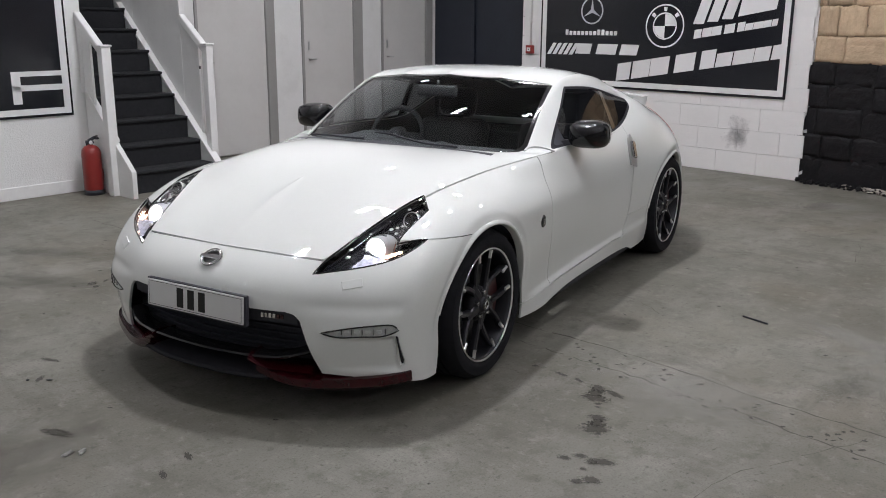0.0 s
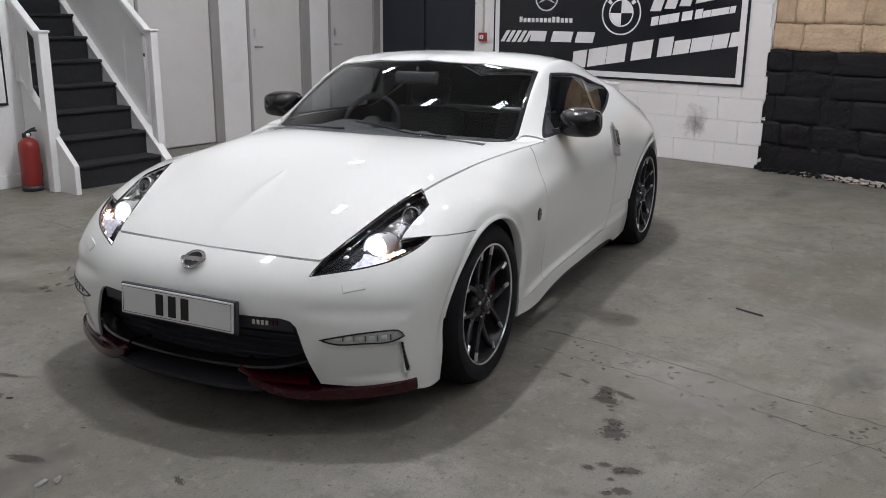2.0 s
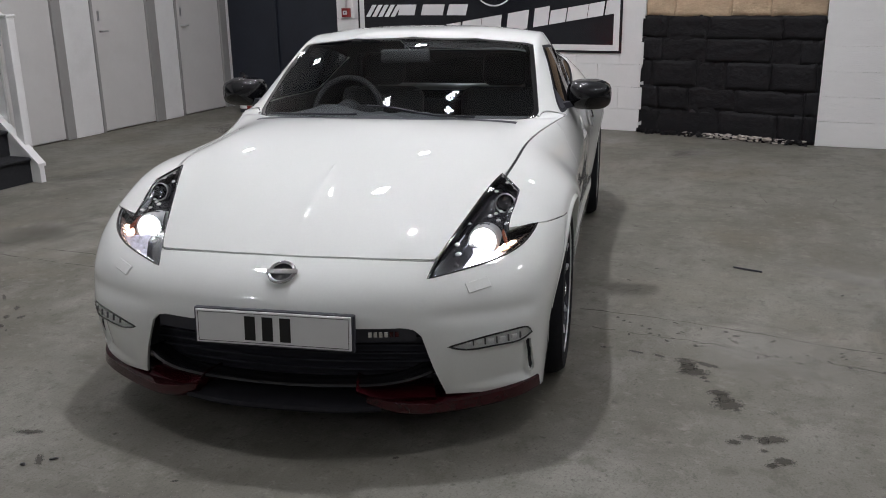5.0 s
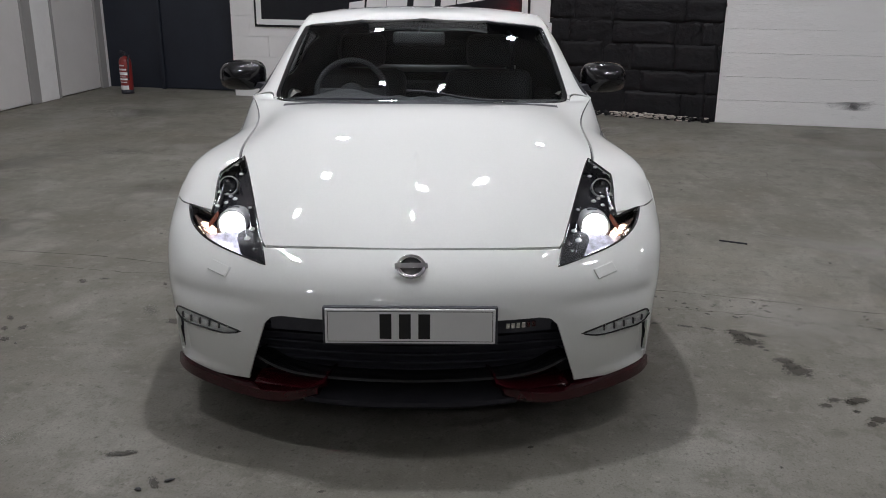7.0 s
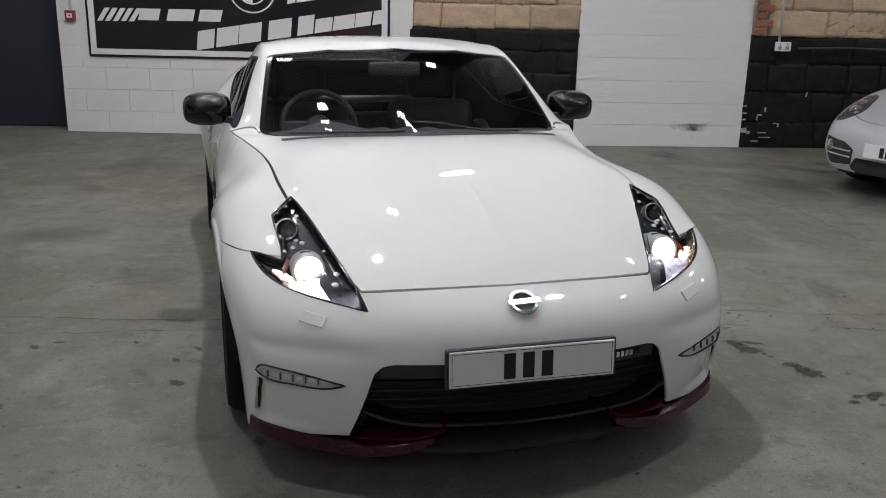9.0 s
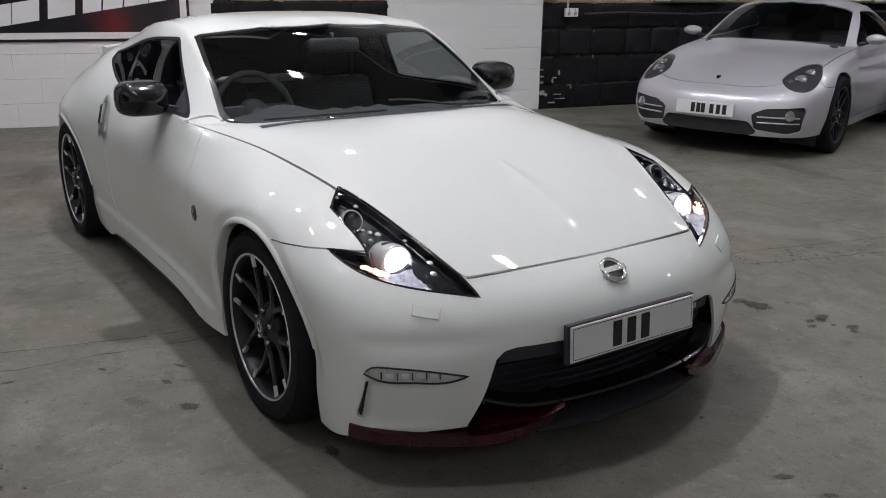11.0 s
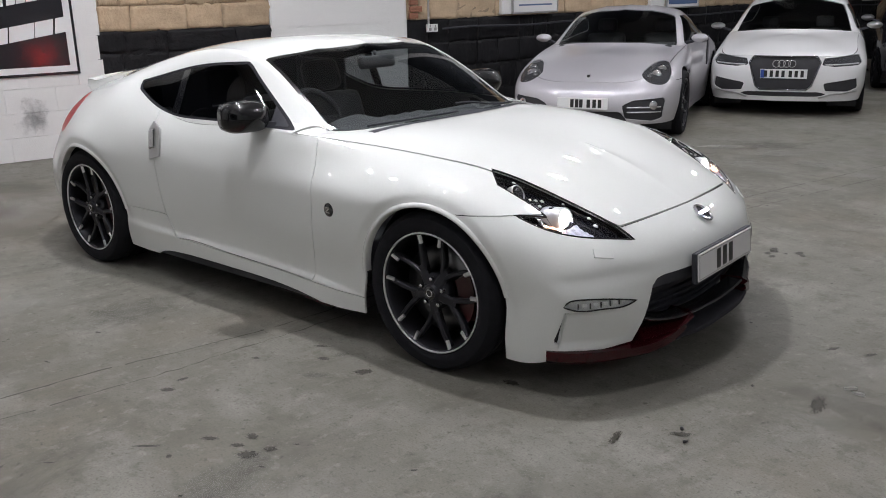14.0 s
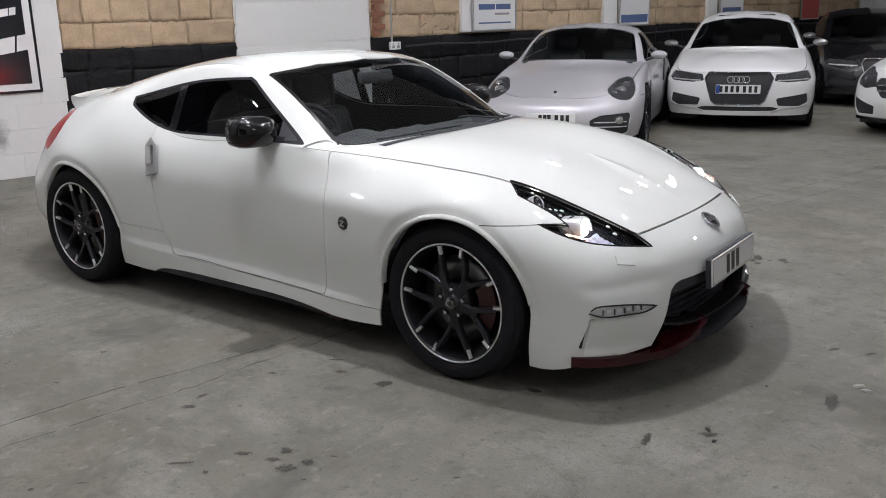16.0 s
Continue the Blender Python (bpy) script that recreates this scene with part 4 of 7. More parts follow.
    side = outline(curve([(.425, .893), (0, .897), (-.33, .889), (-.54, .893), (-.70, .928), (-.895, 1.005), (-.925, 1.048), (-.72, 1.092), (-.42, 1.145), (-.03, 1.172)], 8, sharp=(0, 5, 6, 9)), (0, 2), lambda q: q[:, 1] > 0.5)
    rear = outline(curve(both((-.80, 0), (-.82, .36), (-1.50, .40), (-1.62, 0)), 8, sharp=(1, 2, 4, 5)), (0, 1), lambda q: q[:, 2] > 0.95)
    lamp = outline(LAMP_EDGE, (0, 1), lambda q: (q[:, 2] > 0.5) & (q[:, 0] > 1.2))
    mouth = outline([(-.53, .05), (-.53, .20), (-.463, .405), (-.44, .428), (-.405, .436), (.405, .436), (.44, .428), (.463, .405), (.53, .20), (.53, .05)], (1, 2), lambda q: q[:, 0] > 1.7)
    day = outline(curve([(.543, .366), (.64, .388), (.75, .401), (.780, .396), (.792, .374), (.775, .364), (.70, .358), (.60, .354)], 8, sharp=(0, 4)), (1, 2), lambda q: q[:, 0] > 1.7)
    slit = outline([(.767, .352), (.789, .352), (.800, .225), (.781, .225)], (1, 2), lambda q: q[:, 0] > 1.6)
    tail = outline(curve([(-1.610, .940), (-1.550, .880), (-1.530, .815), (-1.610, .735), (-1.78, .735), (-1.98, .755), (-1.96, .815), (-1.76, .845), (-1.71, .905)], 6, sharp=(0, 5, 6)), (0, 2), lambda q: (q[:, 1] > 0.45) & (q[:, 0] < -1.4))
    door = outline(curve([(.552, .97), (.572, .86), (.600, .77), (.612, .68), (.600, .46), (.568, .236), (.25, .2493), (-.07, .2628), (-.385, .276), (-.475, .272), (-.541, .392), (-.575, .55), (-.605, .72), (-.640, .86), (-.66, .97)], 5, sharp=(0, 5, 9, 10, 14)), (0, 2), lambda q: (q[:, 1] > 0.5) & (q[:, 7] < 5.02))
    skirt = outline([(.90, .05), (.90, .226), (.568, .232), (-.385, .272), (-.475, .268), (-.541, .388), (-.70, .392), (-1.05, .394), (-1.05, .05)], (0, 2), lambda q: q[:, 1] > 0.5)

    shell = tris
    for cut in (screen, side, rear, mouth, lamp, day):
        _, shell = skin.split(shell, cut)
    part("inner_shell", skin.sheet("inner_shell", shell, thick=0, lift=-0.013), SHELL, body, "black inner skin")

    glass_w, tris = skin.split(tris, screen)
    glass_s, tris = skin.split(tris, side)
    glass_w, frit_w = skin.split(glass_w, grown(screen, -0.022))
    glass_s, frit_s = skin.split(glass_s, grown(side, -0.012))
    post, glass_s = skin.split(glass_s, outline([(-.565, .85), (-.50, .85), (-.49, 1.2), (-.545, 1.2)], (0, 2), lambda q: q[:, 1] > 0.5))
    sail, glass_s = skin.split(glass_s, outline([(.45, .87), (.27, .87), (.235, 1.06), (.25, 1.08)], (0, 2), lambda q: q[:, 1] > 0.5))
    glass_q, glass_s = skin.split(glass_s, lambda q: q[:, 0] + 0.53)
    glass_r, tris = skin.split(tris, rear)
    lamps, tris = skin.split(tris, lamp)
    _, tris = skin.split(tris, mouth)
    days, tris = skin.split(tris, day)
    _, tris = skin.split(tris, slit)
    tails, tris = skin.split(tris, tail)
    gap = 0.0018
    bonnet_f = lambda q: np.maximum((5.0 - q[:, 7]) * 0.12, (q[:, 6] - 7) * 0.2)
    wing_line = lambda x: 0.664 + 0.053 * np.clip(x - 1.275, 0, 0.36) - 0.1 * np.clip(x - 1.635, 0, 0.1)
    bumper_f = lambda q: np.minimum(1.72 - q[:, 0], np.maximum(q[:, 2] - wing_line(q[:, 0]), 1.275 - q[:, 0]))
    bonnet, tris = skin.split(tris, grown(bonnet_f, -0.0026))
    _, tris = skin.split(tris, grown(bonnet_f, 0.0042))
    doors, tris = skin.split(tris, grown(door, -gap))
    _, tris = skin.split(tris, grown(door, gap))
    skirts, tris = skin.split(tris, grown(skirt, -0.0016))
    _, tris = skin.split(tris, grown(skirt, 0.0016))
    under = outline(curve([(.84, .0), (.74, .112), (.60, .152), (.35, .178), (-.1, .190), (-.5, .188), (-.66, .155), (-.78, .0)], 5, sharp=(0, 7)), (0, 2), lambda q: q[:, 1] > 0.5)
    _, skirts = skin.split(skirts, under)
    bumper, tris = skin.split(tris, grown(bumper_f, -gap))
    _, tris = skin.split(tris, grown(bumper_f, gap))
    fenders, tris = skin.split(tris, lambda q: np.maximum(0.2 - q[:, 0], q[:, 7] - 5.0))
    roof, quarter = skin.split(tris, lambda q: np.minimum(5.0 - q[:, 7], 1) * 0.2)

    part("bonnet", skin.sheet("bonnet", bonnet), PEARL, body)
    part("front_bumper", skin.sheet("front_bumper", bumper), PEARL, body)
    part("roof", skin.sheet("roof", roof), PEARL, body)
    for s in (1, -1):
        part("front_wing", skin.sheet("front_wing", fenders, s), PEARL, body)
        part("door", skin.sheet("door", doors, s), PEARL, body)
        part("side_skirt", skin.sheet("side_skirt", skirts, s), PEARL, body)
        part("rear_quarter", skin.sheet("rear_quarter", quarter, s), PEARL, body)
        g = part("side_window", skin.sheet("side_window", glass_s, s, thick=0.004, lift=-0.004), TINTED, car, "lightly tinted side glass")
        part("quarter_window", skin.sheet("quarter_window", glass_q, s, thick=0.004, lift=-0.004), PRIVACY, car, "dark tinted quarter glass")
        part("window_seal", skin.sheet("window_seal", frit_s, s, thick=0.006, lift=-0.002), MATT_BLACK, car, "black rubber window seal")
        part("window_post", skin.sheet("window_post", post, s, thick=0.006, lift=-0.003), BLACK_GLOSS, car, "gloss black window post")
        part("sail_panel", skin.sheet("sail_panel", sail, s, thick=0.006, lift=-0.001), BLACK_PLASTIC, car, "black mirror sail panel")
        part("tail_lamp", skin.sheet("tail_lamp", tails, s, thick=0.008, lift=0.002), TAIL_RED, car, "red boomerang tail lamp")
    part("windscreen", skin.sheet("windscreen", glass_w, thick=0.005, lift=-0.004), SCREEN, car, "curved windscreen")
    part("screen_surround", skin.sheet("screen_surround", frit_w, thick=0.006, lift=-0.003), BLACK_GLOSS, car, "black border of the windscreen")
    part("rear_window", skin.sheet("rear_window", glass_r, thick=0.005, lift=-0.004), PRIVACY, car, "dark tinted rear glass")
    return car, body, skin, dict(lamp=lamps, day=days, screen=glass_w, side=glass_s)


TAIL_RED = mat("tail_lamp_red", (0.16, 0.001, 0.002), 0.4, coat=0.25, vary=0.3, scale=25)
TAIL_RED.node_tree.nodes["Principled BSDF"].inputs["Emission Color"].default_value = (1.0, 0.015, 0.02, 1)
TAIL_RED.node_tree.nodes["Principled BSDF"].inputs["Emission Strength"].default_value = 0.12
car, body, skin, cuts = coupe()

# ---- the coupe's lamps, grille, trim and cabin ----
from mathutils.bvhtree import BVHTree

TREE = BVHTree.FromPolygons([tuple(v) for v in skin.p.reshape(-1, 3).tolist()], [tuple(t) for t in skin.tris.tolist()])


def drop(x, y):
    """The skin under a place seen from above."""
    p, n, *_ = TREE.ray_cast(Vector((x, abs(y), 2)), Vector((0, 0, -1)))
    s = 1 if y >= 0 else -1
    return Vector((p.x, s * p.y, p.z)), Vector((n.x, s * n.y, n.z))


def ahead(y, z):
    """The skin at a place seen from in front."""
    p, n, *_ = TREE.ray_cast(Vector((4, abs(y), z)), Vector((-1, 0, 0)))
    s = 1 if y >= 0 else -1
    return Vector((p.x, s * p.y, p.z)), Vector((n.x, s * n.y, n.z))


def beside(x, z, s):
    """The skin at a place seen from the side."""
    p, n, *_ = TREE.ray_cast(Vector((x, 2, z)), Vector((0, -1, 0)))
    return Vector((p.x, s * p.y, p.z)), Vector((n.x, s * n.y, n.z))


def onto(p, n, up=(0, 0, 1)):
    """A pose at p whose Z looks along n and whose Y leans up."""
    z = n.normalized()
    if z.length < 0.5:
        z = Vector((0, 0, 1))
    x = Vector(up).cross(z).normalized()
    y = z.cross(x)
    return Matrix.Translation(p) @ Matrix((x, y, z)).transposed().to_4x4()


def swept(stations, section):
    """A bar along stations (places with an outward direction): section gives (outwards, up) pairs, closed."""
    bm = bmesh.new()
    rings = []
    for k, (p, o) in enumerate(stations):
        s = section(k / (len(stations) - 1)) if callable(section) else section
        rings.append([bm.verts.new(Vector(p) + Vector(o) * a + Vector((0, 0, b))) for a, b in s])
    for a, b in zip(rings, rings[1:]):
        for i in range(len(a)):
            bm.faces.new((a[i], a[(i + 1) % len(a)], b[(i + 1) % len(a)], b[i]))
    bm.faces.new(rings[0]), bm.faces.new(rings[-1])
    bmesh.ops.recalc_face_normals(bm, faces=bm.faces)
    return smooth(bm, 35)


def plan(points, n=8, s=1):
    """Stations along a plan curve (x, y, z), with the outward direction in plan."""
    c = curve(points, n, closed=False)
    d = np.gradient(c, axis=0)
    out = []
    for p, t in zip(c, d):
        o = Vector((-t[1], t[0], 0))
        o = -o if o.dot(Vector((p[0], p[1] * 0.6, 0))) < 0 else o
        o.normalize()
        out.append((Vector((p[0], s * p[1], p[2])), Vector((o.x, s * o.y, 0))))
    return out


XENON = glowing("xenon_lens", (0.95, 0.97, 1.0), 40.0)
BOWL = mat("lamp_bowl_black", (0.012, 0.012, 0.018), 0.2, coat=0.6, vary=0.3, scale=60, bump=0.05, bump_scale=40)
BARREL = mat("silver_barrel", (0.62, 0.62, 0.63), 0.3, metal=0.25, coat=0.5, vary=0.06, scale=60)
BLUE_CHROME = mat("bluish_reflector", (0.66, 0.65, 0.76), 0.28, metal=0.5, vary=0.7, scale=55)
PARKING = glowing("parking_lamp", (1.0, 0.76, 0.55), 5.0)
nt = PARKING.node_tree
# bright and dark facets of the lit reflector, put into the emission as noise
cells = nt.nodes.new("ShaderNodeTexNoise")
cells.inputs["Scale"].default_value, cells.inputs["Detail"].default_value = 75, 3
tone = nt.nodes.new("ShaderNodeValToRGB")
tone.color_ramp.elements[0].position, tone.color_ramp.elements[0].color = 0.40, (0.10, 0.03, 0.015, 1)
tone.color_ramp.elements[1].position, tone.color_ramp.elements[1].color = 0.60, (1.0, 0.80, 0.62, 1)
spot = nt.nodes.new("ShaderNodeTexCoord")
nt.links.new(spot.outputs["Object"], cells.inputs["Vector"])
nt.links.new(cells.outputs["Fac"], tone.inputs["Fac"])
glow_node = next(n for n in nt.nodes if n.type in ("EMISSION", "BSDF_PRINCIPLED"))
nt.links.new(tone.outputs["Color"], glow_node.inputs["Color" if glow_node.type == "EMISSION" else "Emission Color"])
AMBER = mat("amber_lens", (0.20, 0.045, 0.02), 0.2, coat=0.6, vary=0.15, scale=40)
LED_OFF = mat("clear_lamp_reflector", (0.70, 0.70, 0.68), 0.4, metal=0.25, vary=0.15, scale=60)
LAMP_CELL = mat("lamp_cell_silver", (0.86, 0.86, 0.84), 0.22, coat=0.6)
# chrome with the parking lamp's warm light put into its colour
CLAW = mat("warm_lit_reflector", (0.42, 0.27, 0.22), 0.25, metal=0.7, vary=0.7, scale=120)
DARK_CHROME = mat("dark_chrome", (0.16, 0.16, 0.17), 0.18, metal=1.0, vary=0.1, scale=30)

for s in (1, -1):
    h = part("headlight", skin.sheet("headlight", cuts["lamp"], s, thick=0.05, lift=-0.042), BOWL, car, "lit arrow-shaped headlight with a black bowl")
    part("lamp_surround", tube([Vector((x, s * y, drop(x, y)[0].z - 0.002)) for x, y in LAMP_EDGE], 0.0042, 6, closed=True), BLACK_GLOSS, h, "thin black lamp surround")
    part("cover", skin.sheet("cover", cuts["lamp"], s, thick=0.004, lift=-0.001), LENS, h, "clear headlight cover")
    aim = pose(1.735, s * 0.613, 0.640, 0, 80, 0)
    part("projector", lathe([(0.041, -0.006), (0.043, 0.008), (0.047, 0.014), (0.051, 0.010), (0.052, -0.004), (0.0535, -0.010), (0.0545, -0.050), (0.057, -0.054), (0.057, -0.074), (0.045, -0.090), (0.0, -0.092)], 36, aim), BARREL, h, "bright silver projector barrel")
    part("barrel_slot", boxed((-0.0565, -0.020, -0.044), (-0.050, 0.014, -0.030), 0.002, aim), BLACK_PLASTIC, h)
    part("projector_lens", lathe([(0.0, 0.012), (0.024, 0.008), (0.037, 0.001), (0.041, -0.006), (0.0, -0.010)], 28, aim), XENON, h, "bright white xenon lens")
    aim2 = pose(1.555, s * 0.662, 0.728, 0, 64, 0)
    part("high_beam", lathe([(0.031, 0.008), (0.0335, 0.012), (0.036, 0.006), (0.036, -0.018), (0.026, -0.045), (0.0, -0.05)], 24, aim2), SATIN, h, "silver high beam barrel")
    part("high_beam_bowl", lathe([(0.0312, 0.008), (0.020, -0.006), (0.0, -0.012)], 24, aim2), DARK_CHROME, h, "dark high beam bowl")
    # chrome brow from the high beam down to the notch
    rows = []
    for k in range(13):
        q = k / 12
        x, y = 1.51 + 0.185 * q, 0.688 - 0.012 * math.sin(q * 3.1)
        p, n = drop(x, y)
        wdt = 0.004 + 0.006 * q
        rows.append([Vector((x, s * (y + dy), p.z - dz)) for dy, dz in ((-wdt, 0.018), (-wdt * 0.3, 0.010), (wdt * 0.6, 0.009))])
    part("chrome_brow", smooth(band(rows), 50), DARK_CHROME, h, "dark chrome brow")
    # amber strip behind the notch
    rows = []
    for k in range(9):
        q = k / 8
        x, y = 1.690 + 0.050 * q, 0.672 + 0.022 * q
        p, n = drop(x, y)
        wdt = 0.003 + 0.002 * math.sin(q * 3.1)
        rows.append([Vector((x + wdt * 0.5, s * (y - wdt), p.z - 0.026)), Vector((x, s * y, p.z - 0.015)), Vector((x - wdt * 0.3, s * (y + wdt * 0.8), p.z - 0.013))])
    part("turn_signal", band(rows), AMBER, h, "amber turn signal")
    # reflector in the outer claw and the faceted reflector in front of the projector
    rows = []
    for k in range(9):
        q = k / 8
        x, y = 1.775 - 0.100 * q, 0.680 + 0.076 * q
        p, n = drop(x, y)
        wdt = 0.034 * (1 - q) ** 0.7 + 0.004
        rows.append([Vector((x - wdt * 0.7, s * (y - wdt), p.z - 0.024)), Vector((x - wdt * 0.1, s * (y - 0.2 * wdt), p.z - 0.017 - 0.003 * (k % 2))), Vector((x + wdt * 0.4, s * (y + wdt * 0.5), p.z - 0.012))])
    part("claw_reflector", smooth(band(rows), 25), CLAW, h, "chrome outer reflector")
    rows = []
    for k in range(12):
        q = k / 11
        x = 1.775 + 0.098 * q
        ye = np.interp(x, (1.78, 1.80, 1.868, 1.957), (0.708, 0.693, 0.608, 0.467)) - 0.012
        row = []
        for j in range(6):
            y = ye - (0.115 - 0.085 * q) * j / 5
            p, n = drop(x, y)
            row.append(Vector((x, s * y, p.z - 0.012 - 0.020 * (j / 5) ** 0.7 - 0.004 * ((k + j) % 2))))
        rows.append(row)
    part("front_reflector", smooth(band(rows), 20), BLUE_CHROME, h, "bluish faceted reflector")
    for off, dep in ((0.022, 0.016), (0.040, 0.030)):
        line = []
        for k in range(21):
            x = 1.46 + 0.42 * k / 20
            y = np.interp(x, (1.415, 1.55, 1.70, 1.86, 1.957), (.632, .590, .545, .496, .467)) + off
            line.append(Vector((x, s * y, drop(x, y)[0].z - dep)))
        part("trim_line", tube(line, 0.0016, 6), DARK_CHROME, h, "thin chrome trim line")
    rows = []
    for k in range(15):
        q = k / 14
        x = 1.735 + 0.205 * q
        ye = np.interp(x, (1.70, 1.718, 1.80, 1.868, 1.957), (0.765, 0.755, 0.693, 0.608, 0.467)) - 0.006
        p, n = drop(x, ye)
        rows.append([Vector((x - 0.004, s * (ye - 0.009), p.z - 0.011)), Vector((x, s * ye, p.z - 0.007))])
    part("lower_strip", band(rows), CHROME, h, "thin chrome strip")
    rows = []
    for k in range(8):
        q = k / 7
        x, y = 1.783 - 0.064 * q, 0.668 + 0.056 * q
        p, n = drop(x, y)
        wdt = 0.017 * math.sin(0.5 + 2.2 * q) + 0.002
        rows.append([Vector((x + 0.7 * wdt * v, s * (y + wdt * v), p.z - 0.013 - 0.004 * ((k + j) % 2))) for j, v in enumerate((-1, -0.4, 0.2, 0.7))])
    part("parking_lamp", band(rows), PARKING, h, "warm white parking lamp in a cut reflector")
    part("marker_lamp", lathe([(0.0, 0.006), (0.004, 0.005), (0.006, 0.0), (0.0, 0.0)], 12, pose(1.868, s * 0.590, drop(1.868, 0.590)[0].z - 0.014, 0, 70, s * 15)), PARKING, h, "small warm lamp")
    # pale studs added where the chrome would show lamp glints
    for x, y, r in ((1.445, .655, .006), (1.468, .688, .007), (1.535, .693, .006), (1.592, .690, .007), (1.662, .683, .008), (1.612, .655, .005), (1.628, .640, .006), (1.645, .622, .007), (1.655, .652, .006), (1.515, .625, .006), (1.80, .535, .007), (1.835, .545, .008), (1.70, .56, .005)):
        p, n = drop(x, y)
        part("glint_stud", lathe([(0.0, r * 0.7), (r * 0.8, r * 0.55), (r * 1.4, 0.0), (0.0, -0.002)], 10, pose(x, s * y, p.z - 0.014, 0, 20, 0)), LAMP_CELL, h, "small bright stud added in place of a glint")
    # day lamps
    d = part("day_lamp", skin.sheet("day_lamp", cuts["day"], s, thick=0.03, lift=-0.006), LED_OFF, car, "slim clear day lamp with five cells")
    part("lens", skin.sheet("lens", cuts["day"], s, thick=0.003, lift=0.001), LENS, d)
    ring = curve([(.543, .366), (.64, .388), (.75, .401), (.780, .396), (.792, .374), (.775, .364), (.70, .358), (.60, .354)], 5, sharp=(0, 4))
    part("bezel", tube([(lambda pn: pn[0] + pn[1] * 0.001)(ahead(s * y, z)) for y, z in ring], 0.003, 6, closed=True), BLACK_GLOSS, d, "thin black bezel")
    for k in range(1, 6):
        y = 0.585 + 0.035 * k
        p, n = ahead(s * y, 0.376)
        q, n2 = ahead(s * (y - 0.0175), 0.377)
        part("cell", boxed((-0.011, -0.007, -0.004), (0.011, 0.007, 0.0008), 0.003, onto(q, n2)), LAMP_CELL, d, "bright lamp cell")
        part("cell_rib", boxed((-0.0018, -0.011, -0.004), (0.0018, 0.010, 0.002), 0, onto(p, n)), DARK_CHROME, d)
    # headlight washer cap
    p, n = ahead(s * 0.624, 0.545)
    part("washer_cap", boxed((-0.040, -0.018, -0.002), (0.040, 0.018, 0.0045), 0.002, onto(p, n) @ pose(0, 0, 0, 0, 0, 12 * s)), PEARL, body, "small square washer cap")
    # wing badge, a dark roundel with a bright diagonal
    p, n = beside(0.727, 0.593, s)
    b = part("wing_badge", lathe([(0, 0.004), (0.026, 0.004), (0.030, 0.001), (0.030, -0.003)], 28, onto(p, n)), BLACK_GLOSS, car, "round black badge")
    part("badge_mark", joined(boxed((-0.014, 0.008, 0.004), (0.014, 0.013, 0.0065)), boxed((-0.014, -0.013, 0.004), (0.014, -0.008, 0.0065)), boxed((-0.017, -0.003, 0.004), (0.017, 0.003, 0.0065), 0, pose(0, 0, 0, 0, 0, 40))), CHROME, b, m=onto(p, n))
    # door handle
    p, n = beside(-0.597, 0.770, s)
    hm = onto(p, n) @ pose(0, 0, 0.002, 0, 0, 0) @ pose(0, 0, 0, 0, 0, -16 * s)
    hd = part("door_handle", prism([(-0.042, -0.098), (0.038, -0.096), (0.044, 0.050), (-0.004 * s, 0.102), (-0.038, 0.066)], 0.012, hm, 0.003), SATIN, car, "upright satin silver door handle")
    part("grip", boxed((-0.028 if s < 0 else -0.020, -0.05, 0.010), (0.020 if s < 0 else 0.028, 0.055, 0.026), 0.008, hm), CHROME, hd)
    part("slot", boxed((0.023 if s < 0 else -0.032, -0.05, 0.009), (0.032 if s < 0 else -0.023, 0.055, 0.0115), 0.001, hm), BLACK_PLASTIC, hd)
    # mirror: glossy black cap with a thin red line, on a short arm
    mm = pose(0.222, s * 0.888, 0.957, 0, 0, s * 6)
    sect = []
    for x, sy, sz in ((-0.074, 0.092, 0.062), (-0.066, 0.102, 0.070), (-0.01, 0.107, 0.073), (0.050, 0.095, 0.063), (0.076, 0.062, 0.039), (0.094, 0.027, 0.015), (0.099, 0.0005, 0.0005)):
        sect.append([mm @ Vector((x, s * (sy * math.copysign(abs(math.cos(a)) ** 0.65, math.cos(a))), sz * math.copysign(abs(math.sin(a)) ** 0.65, math.sin(a)) - 0.004)) for a in (2 * math.pi * k / 28 for k in range(29))])
    mir = part("door_mirror", band(sect), CAP_BLACK, car, "gloss black door mirror with a red line")
    part("mirror_back", band([sect[0], [mm @ Vector((-0.058, s * 0.0, 0.0)) for _ in range(29)]]), CHROME, mir, "mirror glass")
    part("red_line", band([[v + (v - mm.translation) * 0.006 for v in row[24:27]] for row in sect[1:5]]), RED_PAINT, mir, "thin red line")
    part("arm", swept([(Vector((0.27, s * 0.765, 0.905)), Vector((1, 0, 0))), (Vector((0.235, s * 0.845, 0.918)), Vector((1, 0, 0)))], [(-0.035, -0.012), (0.035, -0.012), (0.03, 0.016), (-0.03, 0.016)]), BLACK_PLASTIC, mir)
    # red strip under the sill
    part("sill_strip", swept(plan([(0.66, 0.806, 0.128), (0.45, 0.812, 0.146), (0.0, 0.812, 0.158), (-0.4, 0.808, 0.160), (-0.64, 0.800, 0.150)], 6, s), [(-0.05, -0.014), (0.014, -0.012), (0.017, 0.010), (-0.05, 0.026)]), RED_PAINT, body, "dark red sill strip")
